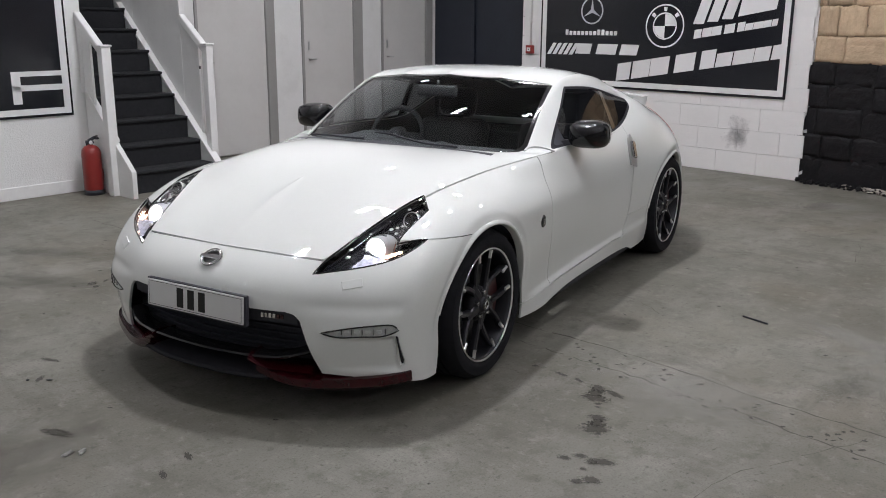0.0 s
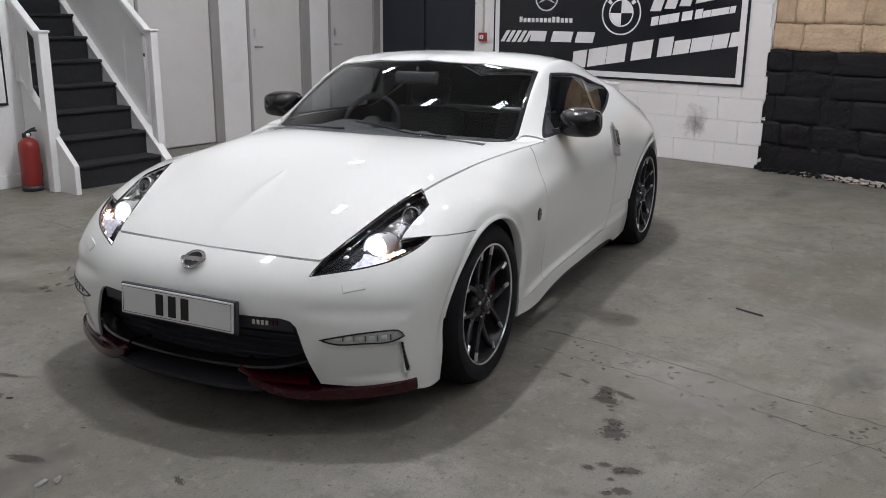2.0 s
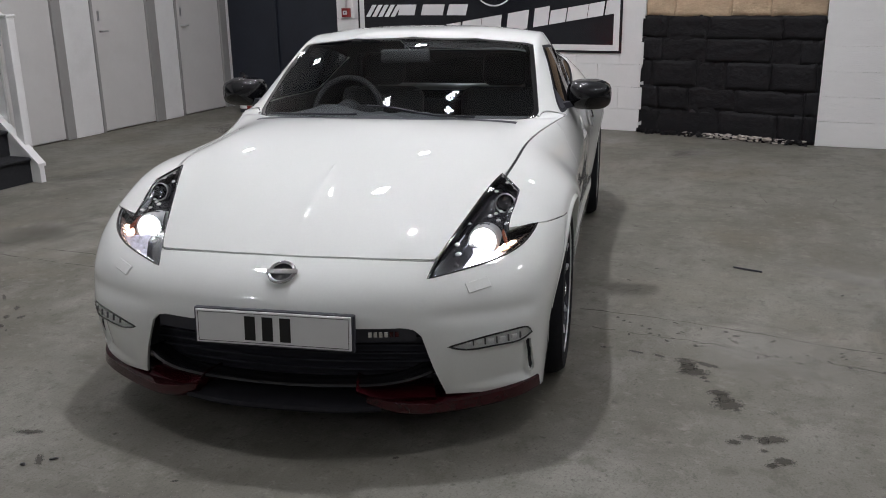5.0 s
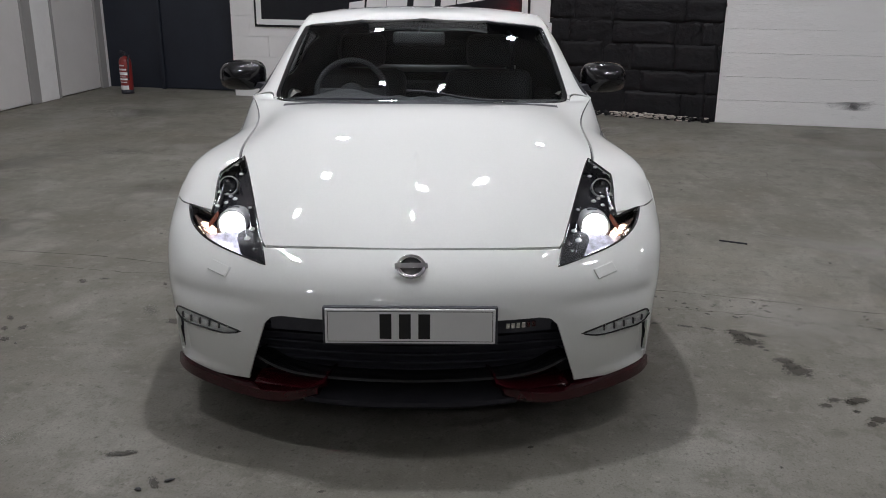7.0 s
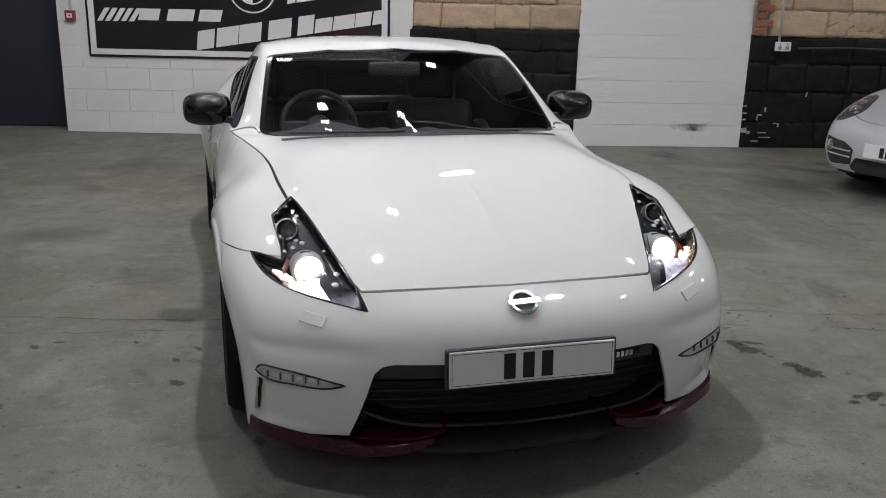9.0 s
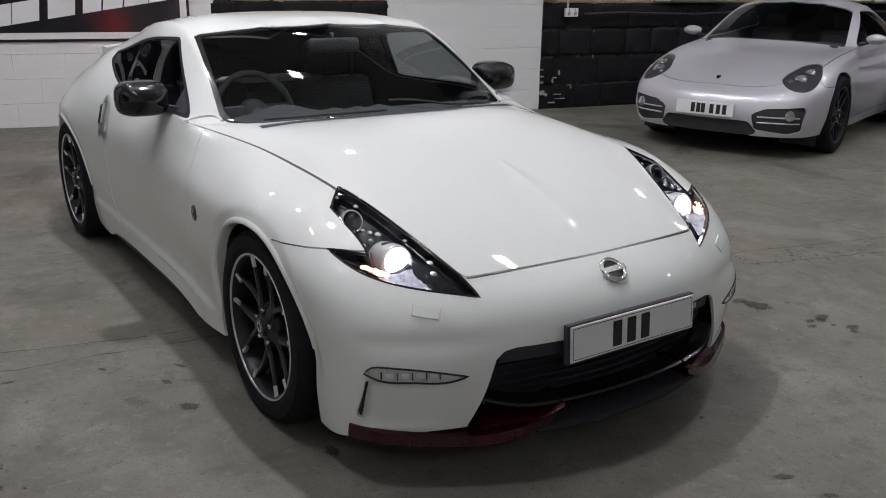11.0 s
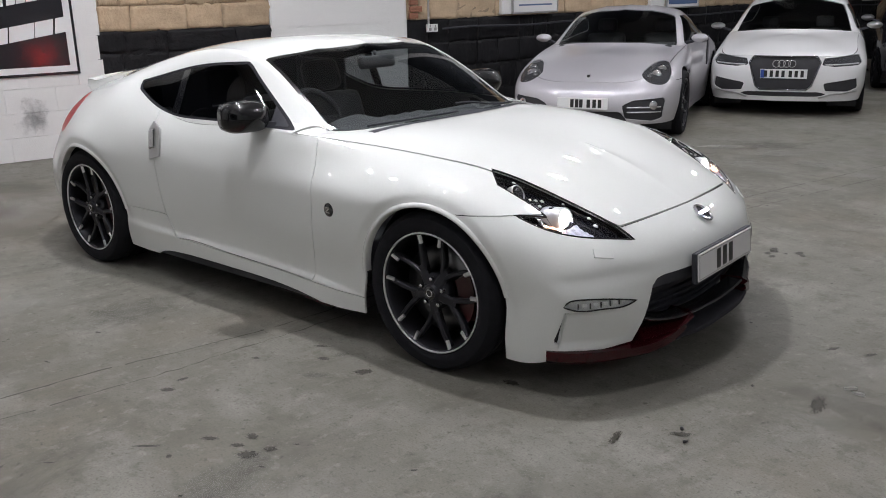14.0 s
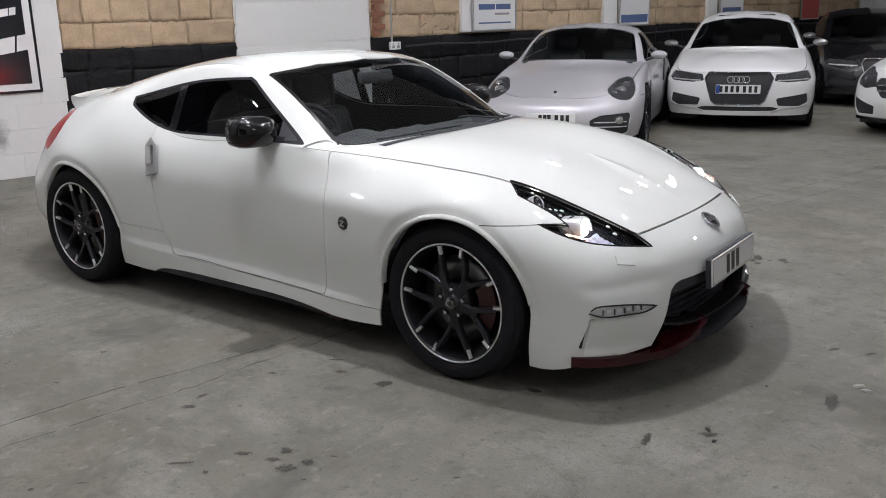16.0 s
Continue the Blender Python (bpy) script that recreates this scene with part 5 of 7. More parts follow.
    # arch lips: a raised, rounded edge round each wheel opening
    for cx, a0, a1 in ((AXLE_F, 8, 176), (AXLE_R, 6, 172)):
        rows = []
        for k in range(41):
            a = radians(a0 + (a1 - a0) * k / 40)
            row = []
            for r, o in ((0.351, -0.030), (0.352, 0.000), (0.354, 0.004), (0.359, 0.006), (0.365, 0.005), (0.371, 0.002), (0.375, -0.004)):
                x, z = cx + r * math.cos(a), AXLE_Z + r * math.sin(a)
                rr = max(r, 0.361)
                p, n = beside(cx + rr * math.cos(a), AXLE_Z + rr * math.sin(a), s)
                row.append(Vector((x, s * (abs(p.y) + o), z)))
            rows.append(row)
        part("arch_lip", band(rows), PEARL, body, "raised white wheel arch edge")

# nose badge: a bright ring with a cross bar
p, n = ahead(0, 0.583)
bm_ = onto(p, n)
nb = part("nose_badge", tube([bm_ @ Vector((0.040 * math.cos(a), 0.040 * math.sin(a), 0.006)) for a in (2 * math.pi * k / 36 for k in range(36))], 0.0075, 8, closed=True), CHROME, car, "round chrome nose badge")
part("bar", boxed((-0.052, -0.010, 0.004), (0.052, 0.010, 0.014), 0.003, bm_), CHROME, nb)
part("backing", lathe([(0, 0.003), (0.036, 0.003), (0.036, 0.0)], 28, bm_), STEEL, nb, "dull steel badge ground")

# grille: a dark hollow with slats, behind the opening
rows = [[Vector((ahead(y, max(z, 0.2))[0].x - 0.11, y, z)) for y in np.linspace(-0.58, 0.58, 25)] for z in np.linspace(0.12, 0.46, 12)]
grille = part("grille", band(rows), BLACK_PLASTIC, car, "black front grille")
for k in range(7):
    z = 0.235 + 0.028 * k
    half = 0.53 - 0.32 * max(z - 0.2, 0)
    st = plan([(ahead(y, 0.3)[0].x - 0.075, y, z) for y in (-half, -half / 2, 0, half / 2, half)], 4)
    part("slat", swept(st, [(-0.012, -0.003), (0.004, -0.002), (0.004, 0.002), (-0.012, 0.003)]), BLACK_PLASTIC, grille)
st = plan([(ahead(y, 0.42)[0].x - 0.03, y, 0.415) for y in (-0.44, -0.22, 0, 0.22, 0.44)], 4)
part("upper_panel", swept(st, [(-0.03, -0.035), (0.012, -0.03), (0.016, 0.018), (-0.03, 0.024)]), BLACK_PLASTIC, grille, "black panel behind the plate")
st = plan([(1.99, -0.505, 0.285), (2.045, -0.42, 0.262), (2.085, -0.25, 0.246), (2.10, 0, 0.242), (2.085, 0.25, 0.246), (2.045, 0.42, 0.262), (1.99, 0.505, 0.285)], 5)
part("cross_bar", swept(st, [(-0.05, -0.010), (0.016, -0.006), (0.020, 0.0), (0.014, 0.006), (-0.05, 0.010)]), BLACK_GLOSS, grille, "thin gloss black cross bar")
st = plan([(2.065, -0.33, 0.178), (2.095, -0.2, 0.176), (2.105, 0, 0.176), (2.095, 0.2, 0.176), (2.065, 0.33, 0.178)], 5)
part("lower_lip", swept(st, [(-0.16, -0.03), (0.02, -0.022), (0.03, -0.010), (0.026, 0.0), (0.0, 0.010), (-0.16, 0.012)]), MATT_BLACK, grille, "black lower lip")
for s in (1, -1):
    # lip: red along the bottom edge, sweeping up into a dark fin near the middle
    st = plan([(2.085, 0.29, 0.212), (2.075, 0.34, 0.190), (2.045, 0.44, 0.166), (1.995, 0.54, 0.160), (1.915, 0.68, 0.166), (1.838, 0.770, 0.174), (1.790, 0.797, 0.176)], 6, s)
    lip = part("splitter", swept(st, lambda t: [(-0.09, -0.026), (0.006, -0.030), (0.022, -0.016), (0.018, 0.010 + 0.008 * t), (0.0, 0.022), (-0.09, 0.026)]), RED_PAINT, body, "dark red front splitter")
    st = plan([(2.108, 0.262, 0.235), (2.095, 0.31, 0.212), (2.055, 0.40, 0.196), (2.02, 0.50, 0.192)], 6, s)
    part("fin", swept(st, [(-0.10, -0.012), (0.0, -0.010), (0.016, 0.008), (-0.02, 0.026), (-0.10, 0.020)]), RED_PAINT, lip, "dark red fin")

# number plate on its holder; the characters stand as plain bars
pm = pose(2.122, 0, 0.433, 0, -4, 0) @ pose(0, 0, 0, 90, 0, 90)
np_ = part("number_plate", boxed((-0.26, -0.0555, -0.002), (0.26, 0.0555, 0.004), 0.003, pm), PLATE_WHITE, car, "white number plate with three dark bars")
part("holder", boxed((-0.268, -0.062, -0.022), (0.268, 0.060, -0.0025), 0.004, pm), BLACK_PLASTIC, np_, "black plate holder")
for x in (-0.075, -0.016, 0.043):
    part("bar", boxed((x - 0.018, -0.0395, 0.004), (x + 0.018, 0.0395, 0.0052), 0, pm), INK, np_, "plain dark bar")
part("border", joined(*[boxed(a, b, 0, pm) for a, b in (((-0.252, 0.047, 0.004), (0.252, 0.0485, 0.0048)), ((-0.252, -0.0485, 0.004), (0.252, -0.047, 0.0048)), ((-0.252, -0.047, 0.004), (-0.2505, 0.047, 0.0048)), ((0.2505, -0.047, 0.004), (0.252, 0.047, 0.0048)))]), INK, np_)
for k in range(6):
    y = 0.302 + 0.0165 * k
    q, n = ahead(y, 0.44)
    part("grille_badge", boxed((-0.0062, -0.009, 0), (0.0062, 0.009, 0.004), 0.001, onto(Vector((q.x - 0.012, y, 0.412)), Vector((1, 0.18, 0)))), RED_PAINT if k > 3 else CHROME, grille, "small red bar" if k > 3 else "small chrome bar")

# wipers at the foot of the screen
for y0, y1, x1 in ((-0.10, -0.56, 0.60), (0.42, -0.06, 0.74)):
    pts = []
    for k in range(9):
        t = k / 8
        y = y0 + (y1 - y0) * t
        x = 0.825 - 0.32 * y * y - 0.012 - 0.05 * t
        p, n = drop(x, y)
        pts.append(p + Vector((0.004, 0, 0.012)))
    w = part("wiper", tube(pts, 0.005, 6), BLACK_PLASTIC, car, "black wiper")
rows = []
for off, dz in ((0.040, 0.002), (0.02, 0.004), (-0.004, 0.003)):
    rows.append([drop(0.825 - 0.32 * y * y + off, y)[0] + Vector((0, 0, dz)) for y in np.linspace(-0.60, 0.60, 31)])
part("cowl", band(rows), BLACK_PLASTIC, body, "black scuttle panel")

# tail spoiler
rows = []
for k in range(25):
    u = -1 + 2 * k / 24
    y = 0.565 * u
    xt = -1.725 - 0.20 * (1 - u * u)
    zt = 1.008 + 0.012 * (1 - u * u)
    xf = xt + 0.27
    zf = drop(xf, y * 0.80)[0].z
    zb = drop(xt + 0.03, y)[0].z
    rows.append([Vector((xf, y * 0.80, zf - 0.003)), Vector((xf - 0.09, y * 0.86, max(zf - 0.006, drop(xf - 0.09, y * 0.86)[0].z + 0.010))), Vector((xt + 0.07, y * 0.96, zt - 0.008)), Vector((xt + 0.008, y, zt)), Vector((xt, y, zt - 0.008)),
                 Vector((xt + 0.004, y, zt - 0.040)), Vector((xt + 0.03, y * 0.99, zb - 0.006)), Vector((xt + 0.10, y * 0.93, drop(xt + 0.10, y * 0.93)[0].z - 0.008)), Vector((xt + 0.19, y * 0.86, drop(xt + 0.19, y * 0.86)[0].z - 0.008))])
rows = [row + row[:1] for row in rows]
caps = [[r_.lerp(sum(row, Vector()) / len(row), 0.999) for r_ in row] for row in (rows[0], rows[-1])]
part("spoiler", smooth(band([caps[0]] + rows + [caps[1]]), 40), PEARL, body, "white tail spoiler")

# cabin
dash_rows = []
for k in range(89):
    y = -0.66 + 1.32 * k / 88
    hood = 0.045 * math.exp(-((y + 0.36) / 0.14) ** 2)
    pods = 0.014 * sum(math.exp(-((y - c) / 0.042) ** 2) for c in (-0.11, 0.0, 0.11))
    dash_rows.append([Vector((0.80 - 0.35 * y * y, y, 0.875)), Vector((0.55 - 0.1 * y * y, y, 0.875)), Vector((0.38, y, 0.868 + hood + pods)), Vector((0.30, y, 0.845 + hood + pods)), Vector((0.29, y, 0.72)), Vector((0.38, y, 0.5))])
part("dashboard", band(dash_rows), CABIN, car, "dark grey dashboard")
wm = pose(0.11, -0.365, 0.845, 0, 68, 0) @ pose(0, 0, 0, 0, 0, 90)
sw = part("steering_wheel", tube([wm @ Vector((0.178 * math.cos(a), 0.178 * math.sin(a), 0)) for a in (2 * math.pi * k / 40 for k in range(40))], 0.015, 8, closed=True), CABIN, car, "black steering wheel on the right-hand side")
part("wheel_boss", boxed((-0.17, -0.035, -0.02), (0.17, 0.035, 0.01), 0.012, wm), CABIN, sw)
part("wheel_boss_pad", lathe([(0, 0.025), (0.055, 0.02), (0.07, -0.02), (0.0, -0.03)], 20, wm), CABIN, sw)
part("column", tube([(0.11, -0.365, 0.845), (0.34, -0.365, 0.76)], 0.03, 8), CABIN, sw)
for s in (1, -1):
    def pad(rows_):
        return smooth(band([[Vector((x, s * (0.365 + w * math.cos(a)), z + d * math.sin(a))) for a in (2 * math.pi * k / 16 for k in range(17))] for x, w, z, d in rows_]), 60)
    st_ = part("seat", smooth(boxed((-0.52, s * 0.365 - 0.25, 0.28), (0.02, s * 0.365 + 0.25, 0.45), 0.05), 50), SEAT, car, "black leather bucket seat")
    lean = pose(-0.46, s * 0.365, 0.42, 0, -18, 0)
    part("backrest", smooth(boxed((-0.07, -0.25, 0.0), (0.07, 0.25, 0.50), 0.06, lean), 50), SEAT, st_)
    part("headrest", smooth(boxed((-0.05, -0.13, 0.51), (0.06, 0.13, 0.70), 0.045, lean), 50), SEAT, st_)
part("bulkhead", boxed((-0.86, -0.66, 0.2), (-0.82, 0.66, 0.80), 0.02), CABIN, car, "dark luggage bulkhead")
# plain panels added to keep the cabin dark behind the quarter glass
for s in (1, -1):
    part("quarter_blind", boxed((-1.02, s * 0.50 - 0.01, 0.60), (-0.57, s * 0.50 + 0.01, 1.09), 0.01), CABIN, car, "dark panel added to block the view through the quarter glass")
part("strut_bar", tube([(-0.95, -0.55, 0.86), (-0.95, 0.55, 0.86)], 0.022, 10), SATIN, car, "silver strut bar behind the seats")
part("boot_floor", boxed((-1.75, -0.6, 0.58), (-0.86, 0.6, 0.62), 0.01), CABIN, car)
part("cabin_floor", boxed((-0.86, -0.70, 0.2), (0.7, 0.70, 0.24), 0.01), CABIN, car)
im = pose(0.215, -0.02, 1.135, 0, -12, 0)
TAIL_GLOW = glowing("tail_glow", (1.0, 0.03, 0.02), 70.0)
for s in (1, -1):
    p, n, *_ = TREE.ray_cast(Vector((-4, 0.50, 0.79)), Vector((1, 0, 0)))
    part("tail_strip", boxed((-0.07, -0.022, -0.002), (0.07, 0.022, 0.004), 0.001, onto(Vector((p.x, s * p.y, p.z)), Vector((n.x, s * n.y, n.z)) if n.x < 0 else Vector((-n.x, -s * n.y, -n.z)))), TAIL_GLOW, car, "glowing red light strip")
rm = part("rear_mirror", smooth(boxed((-0.02, -0.125, -0.032), (0.02, 0.125, 0.032), 0.015, im), 50), CABIN, car, "dark interior mirror")
part("stem", tube([im @ Vector((0, 0, 0.02)), Vector((0.20, -0.02, 1.19))], 0.008, 6), CABIN, rm)

# ---- wheels ----
def wheel(parent, m, rim_r=0.253, tyre_r=0.337, width=0.245, pairs=5, spoke=GUNMETAL, tip=MACHINED, caliper=True, split=13.0, name="wheel"):
    """A tyre on an alloy rim with paired spokes; local +Z looks outwards, the origin in the rim's outer face."""
    w = part(name, lathe([(rim_r - 0.004, -0.012), (rim_r + 0.002, 0.0), (rim_r - 0.004, 0.006), (rim_r - 0.014, 0.002), (rim_r - 0.018, -0.010), (rim_r - 0.03, -0.06),
                          (rim_r - 0.035, -width + 0.03), (rim_r - 0.02, -width + 0.01), (rim_r, -width + 0.01)], 64, closed=True), spoke, parent, "dark alloy rim", m)
    part("rim_lip", lathe([(rim_r - 0.003, 0.0), (rim_r - 0.004, 0.009), (rim_r - 0.0105, 0.007), (rim_r - 0.0105, 0.0)], 72, closed=True), tip, w, "bright machined rim edge")
    sw = tyre_r - rim_r
    prof = [(rim_r - 0.004, 0.001), (rim_r + 0.006, 0.010), (rim_r + sw * 0.35, 0.016), (rim_r + sw * 0.7, 0.012), (tyre_r - 0.014, 0.0), (tyre_r - 0.005, -0.014), (tyre_r, -0.035)]
    grooves = []
    for k, z in enumerate(np.linspace(-0.06, -width + 0.06, 4)):
        grooves += [(tyre_r, z + 0.006), (tyre_r - 0.007, z + 0.005), (tyre_r - 0.007, z - 0.005), (tyre_r, z - 0.006)]
    back = [(r, -width - z + 0.0) for r, z in prof[::-1]]
    part("tyre", smooth(lathe(prof + grooves + back, 72), 35), RUBBER, w, "low black road tyre")
    part("brake_disc", lathe([(0.07, -0.075), (0.178, -0.075), (0.178, -0.10), (0.07, -0.10)], 40, closed=True), STEEL, w)
    if caliper:
        c = bmesh.new()
        n = 10
        ring = [[bm_v for bm_v in (c.verts.new((r * math.cos(a), r * math.sin(a), z)) for r, z in ((0.11, -0.045), (0.19, -0.045), (0.195, -0.125), (0.105, -0.125)))]
                for a in (radians(-32 + 64 * k / n) for k in range(n + 1))]
        for a, b in zip(ring, ring[1:]):
            for i in range(4):
                c.faces.new((a[i], a[(i + 1) % 4], b[(i + 1) % 4], b[i]))
        c.faces.new(ring[0]), c.faces.new(ring[-1])
        bmesh.ops.recalc_face_normals(c, faces=c.faces)
        part("caliper", c, CALIPER, w, "dark red brake caliper")
    hub = lathe([(0.0, 0.0), (0.030, 0.0), (0.034, -0.004), (0.036, -0.012), (0.055, -0.018), (0.074, -0.030), (0.078, -0.06), (0.06, -0.09)], 32)
    part("hub", hub, spoke, w)
    cap = part("centre_cap", lathe([(0.0, 0.003), (0.024, 0.003), (0.027, 0.0), (0.027, -0.004)], 24), BLACK_GLOSS, w, "small black centre cap")
    part("cap_mark", tube([(0.014 * math.cos(q), 0.014 * math.sin(q), 0.0035) for q in (2 * math.pi * k / 20 for k in range(20))], 0.0022, 5, closed=True), CHROME, w, "bright ring")
    r1 = rim_r - 0.012

    def bar(a0, a1, r0, r1, w0, w1, z0, z1, thick):
        """A tapering, dished spoke from hub to rim."""
        bm = bmesh.new()
        rows = []
        n = 5
        for k in range(n + 1):
            s = k / n
            r = r0 + (r1 - r0) * s
            a = radians(a0 + (a1 - a0) * (s ** 0.8))
            zz = z0 + (z1 - z0) * s ** 1.5
            ww = w0 + (w1 - w0) * s
            d, e = Vector((math.cos(a), math.sin(a), 0)), Vector((-math.sin(a), math.cos(a), 0))
            rows.append([bm.verts.new(d * r + e * o + Vector((0, 0, zz + h))) for o, h in ((-ww, -0.008), (-ww * 0.55, 0), (ww * 0.55, 0), (ww, -0.008), (ww * 0.8, -thick), (-ww * 0.8, -thick))])
        for a, b in zip(rows, rows[1:]):
            for i in range(6):
                bm.faces.new((a[i], a[(i + 1) % 6], b[(i + 1) % 6], b[i]))
        bm.faces.new(rows[0]), bm.faces.new(rows[-1])
        bmesh.ops.recalc_face_normals(bm, faces=bm.faces)
        return bm

    for k in range(pairs):
        a = 90 + 360 * k / pairs
        for sgn in (-1, 1):
            if pairs == 5:
                part("spoke", bar(a + sgn * 30, a + sgn * split, 0.088, r1, 0.0125, 0.0095, -0.020, -0.004, 0.030), spoke, w)
            else:
                part("spoke", bar(a + sgn * 17, a + sgn * split, 0.050, r1, 0.015, 0.010, -0.014, -0.004, 0.032), spoke, w)
            f = (r1 - 0.034 - 0.045) / (r1 - 0.045)
            if tip is not spoke:
                part("spoke_tip", bar(a + sgn * (split + 0.4), a + sgn * split, r1 - 0.040, r1 + 0.006, 0.0092, 0.0096, -0.0035, 0.001, 0.01), tip, w, "bright machined spoke end")
        if pairs == 5:
            part("spoke", bar(a + 36, a + 36, 0.030, 0.118, 0.024, 0.019, -0.012, -0.024, 0.034), spoke, w)
            b = radians(a)
            part("wheel_nut", lathe([(0, -0.004), (0.007, -0.004), (0.009, -0.007), (0.009, -0.025)], 8, Matrix.Translation((0.056 * math.cos(b), 0.056 * math.sin(b), 0.0))), CHROME, w)
    return w


for cx, y, wd in ((AXLE_F, 0.860, 0.245), (AXLE_R, 0.888, 0.285)):
    for s in (1, -1):
        wheel(car, pose(cx, s * y, AXLE_Z, -90 * s, 0, 0) @ pose(0, 0, 0, 0, 0, 180 if s == 1 else 0), width=wd, tyre_r=0.330, caliper=True)
        liner = bmesh.new()
        n = 20
        prof = [(0.375 * math.cos(a), 0.375 * math.sin(a)) for a in (math.pi * (k / n) for k in range(n + 1))]
        prof = [(0.39, -0.2)] + prof + [(-0.39, -0.2)]
        r0, r1, r2 = ([liner.verts.new((cx + px, s * yy, AXLE_Z + pz)) for px, pz in prof] for yy in (0.772 if cx > 0 else 0.81, 0.50, 0.50))
        for a, b in zip(zip(r0, r1), zip(r0[1:], r1[1:])):
            liner.faces.new((a[0], a[1], b[1], b[0]))
        liner.faces.new(r2)
        part("wheel_liner", liner, SHELL, body, "black wheel arch liner")

# ---- the parked cars along the far wall ----
def lay(y, z, tree, lift=0.0):
    p, n, *_ = tree.ray_cast(Vector((4, abs(y), z)), Vector((-1, 0, 0)))
    s = 1 if y >= 0 else -1
    return Vector((p.x, s * p.y, p.z)) + Vector((n.x, s * n.y, n.z)) * lift, Vector((n.x, s * n.y, n.z))


def plate_on(car_, x, z, tilt=0.0, blue=False, bars=(-.20, -.135, -.07, -.005, .075, .14, .205)):
    pm = pose(x, 0, z, 0, -tilt, 0) @ pose(0, 0, 0, 90, 0, 90)
    q = part("number_plate", boxed((-0.26, -0.0555, -0.012), (0.26, 0.0555, 0.004), 0.003, pm), PLATE_WHITE, car_, "white number plate with dark bars")
    for b in bars:
        part("bar", boxed((b - 0.018, -0.0395, 0.004), (b + 0.018, 0.0395, 0.0055), 0, pm), INK, q)
    if blue:
        part("blue_band", boxed((-0.257, -0.05, 0.004), (-0.215, 0.05, 0.0052), 0, pm), BLUE, q, "blue band")
    return q


BLUE = mat("plate_blue", (0.02, 0.06, 0.30), 0.4, vary=0.1, scale=20)
SILVER = mat("silver_metallic_paint", (0.57, 0.557, 0.59), 0.38, metal=0.35, coat=1.0, coat_rough=0.03, vary=0.03, scale=90)
PLAIN_WHITE = mat("white_paint", (0.78, 0.78, 0.78), 0.4, coat=1.0, coat_rough=0.03, vary=0.015, scale=90)
DARK_PAINT = mat("black_metallic_paint", (0.010, 0.009, 0.011), 0.25, coat=1.0, coat_rough=0.03, vary=0.1, scale=60)
LAMP_DARK = mat("headlight_bowl", (0.06, 0.06, 0.065), 0.25, metal=0.7, vary=0.2, scale=40)


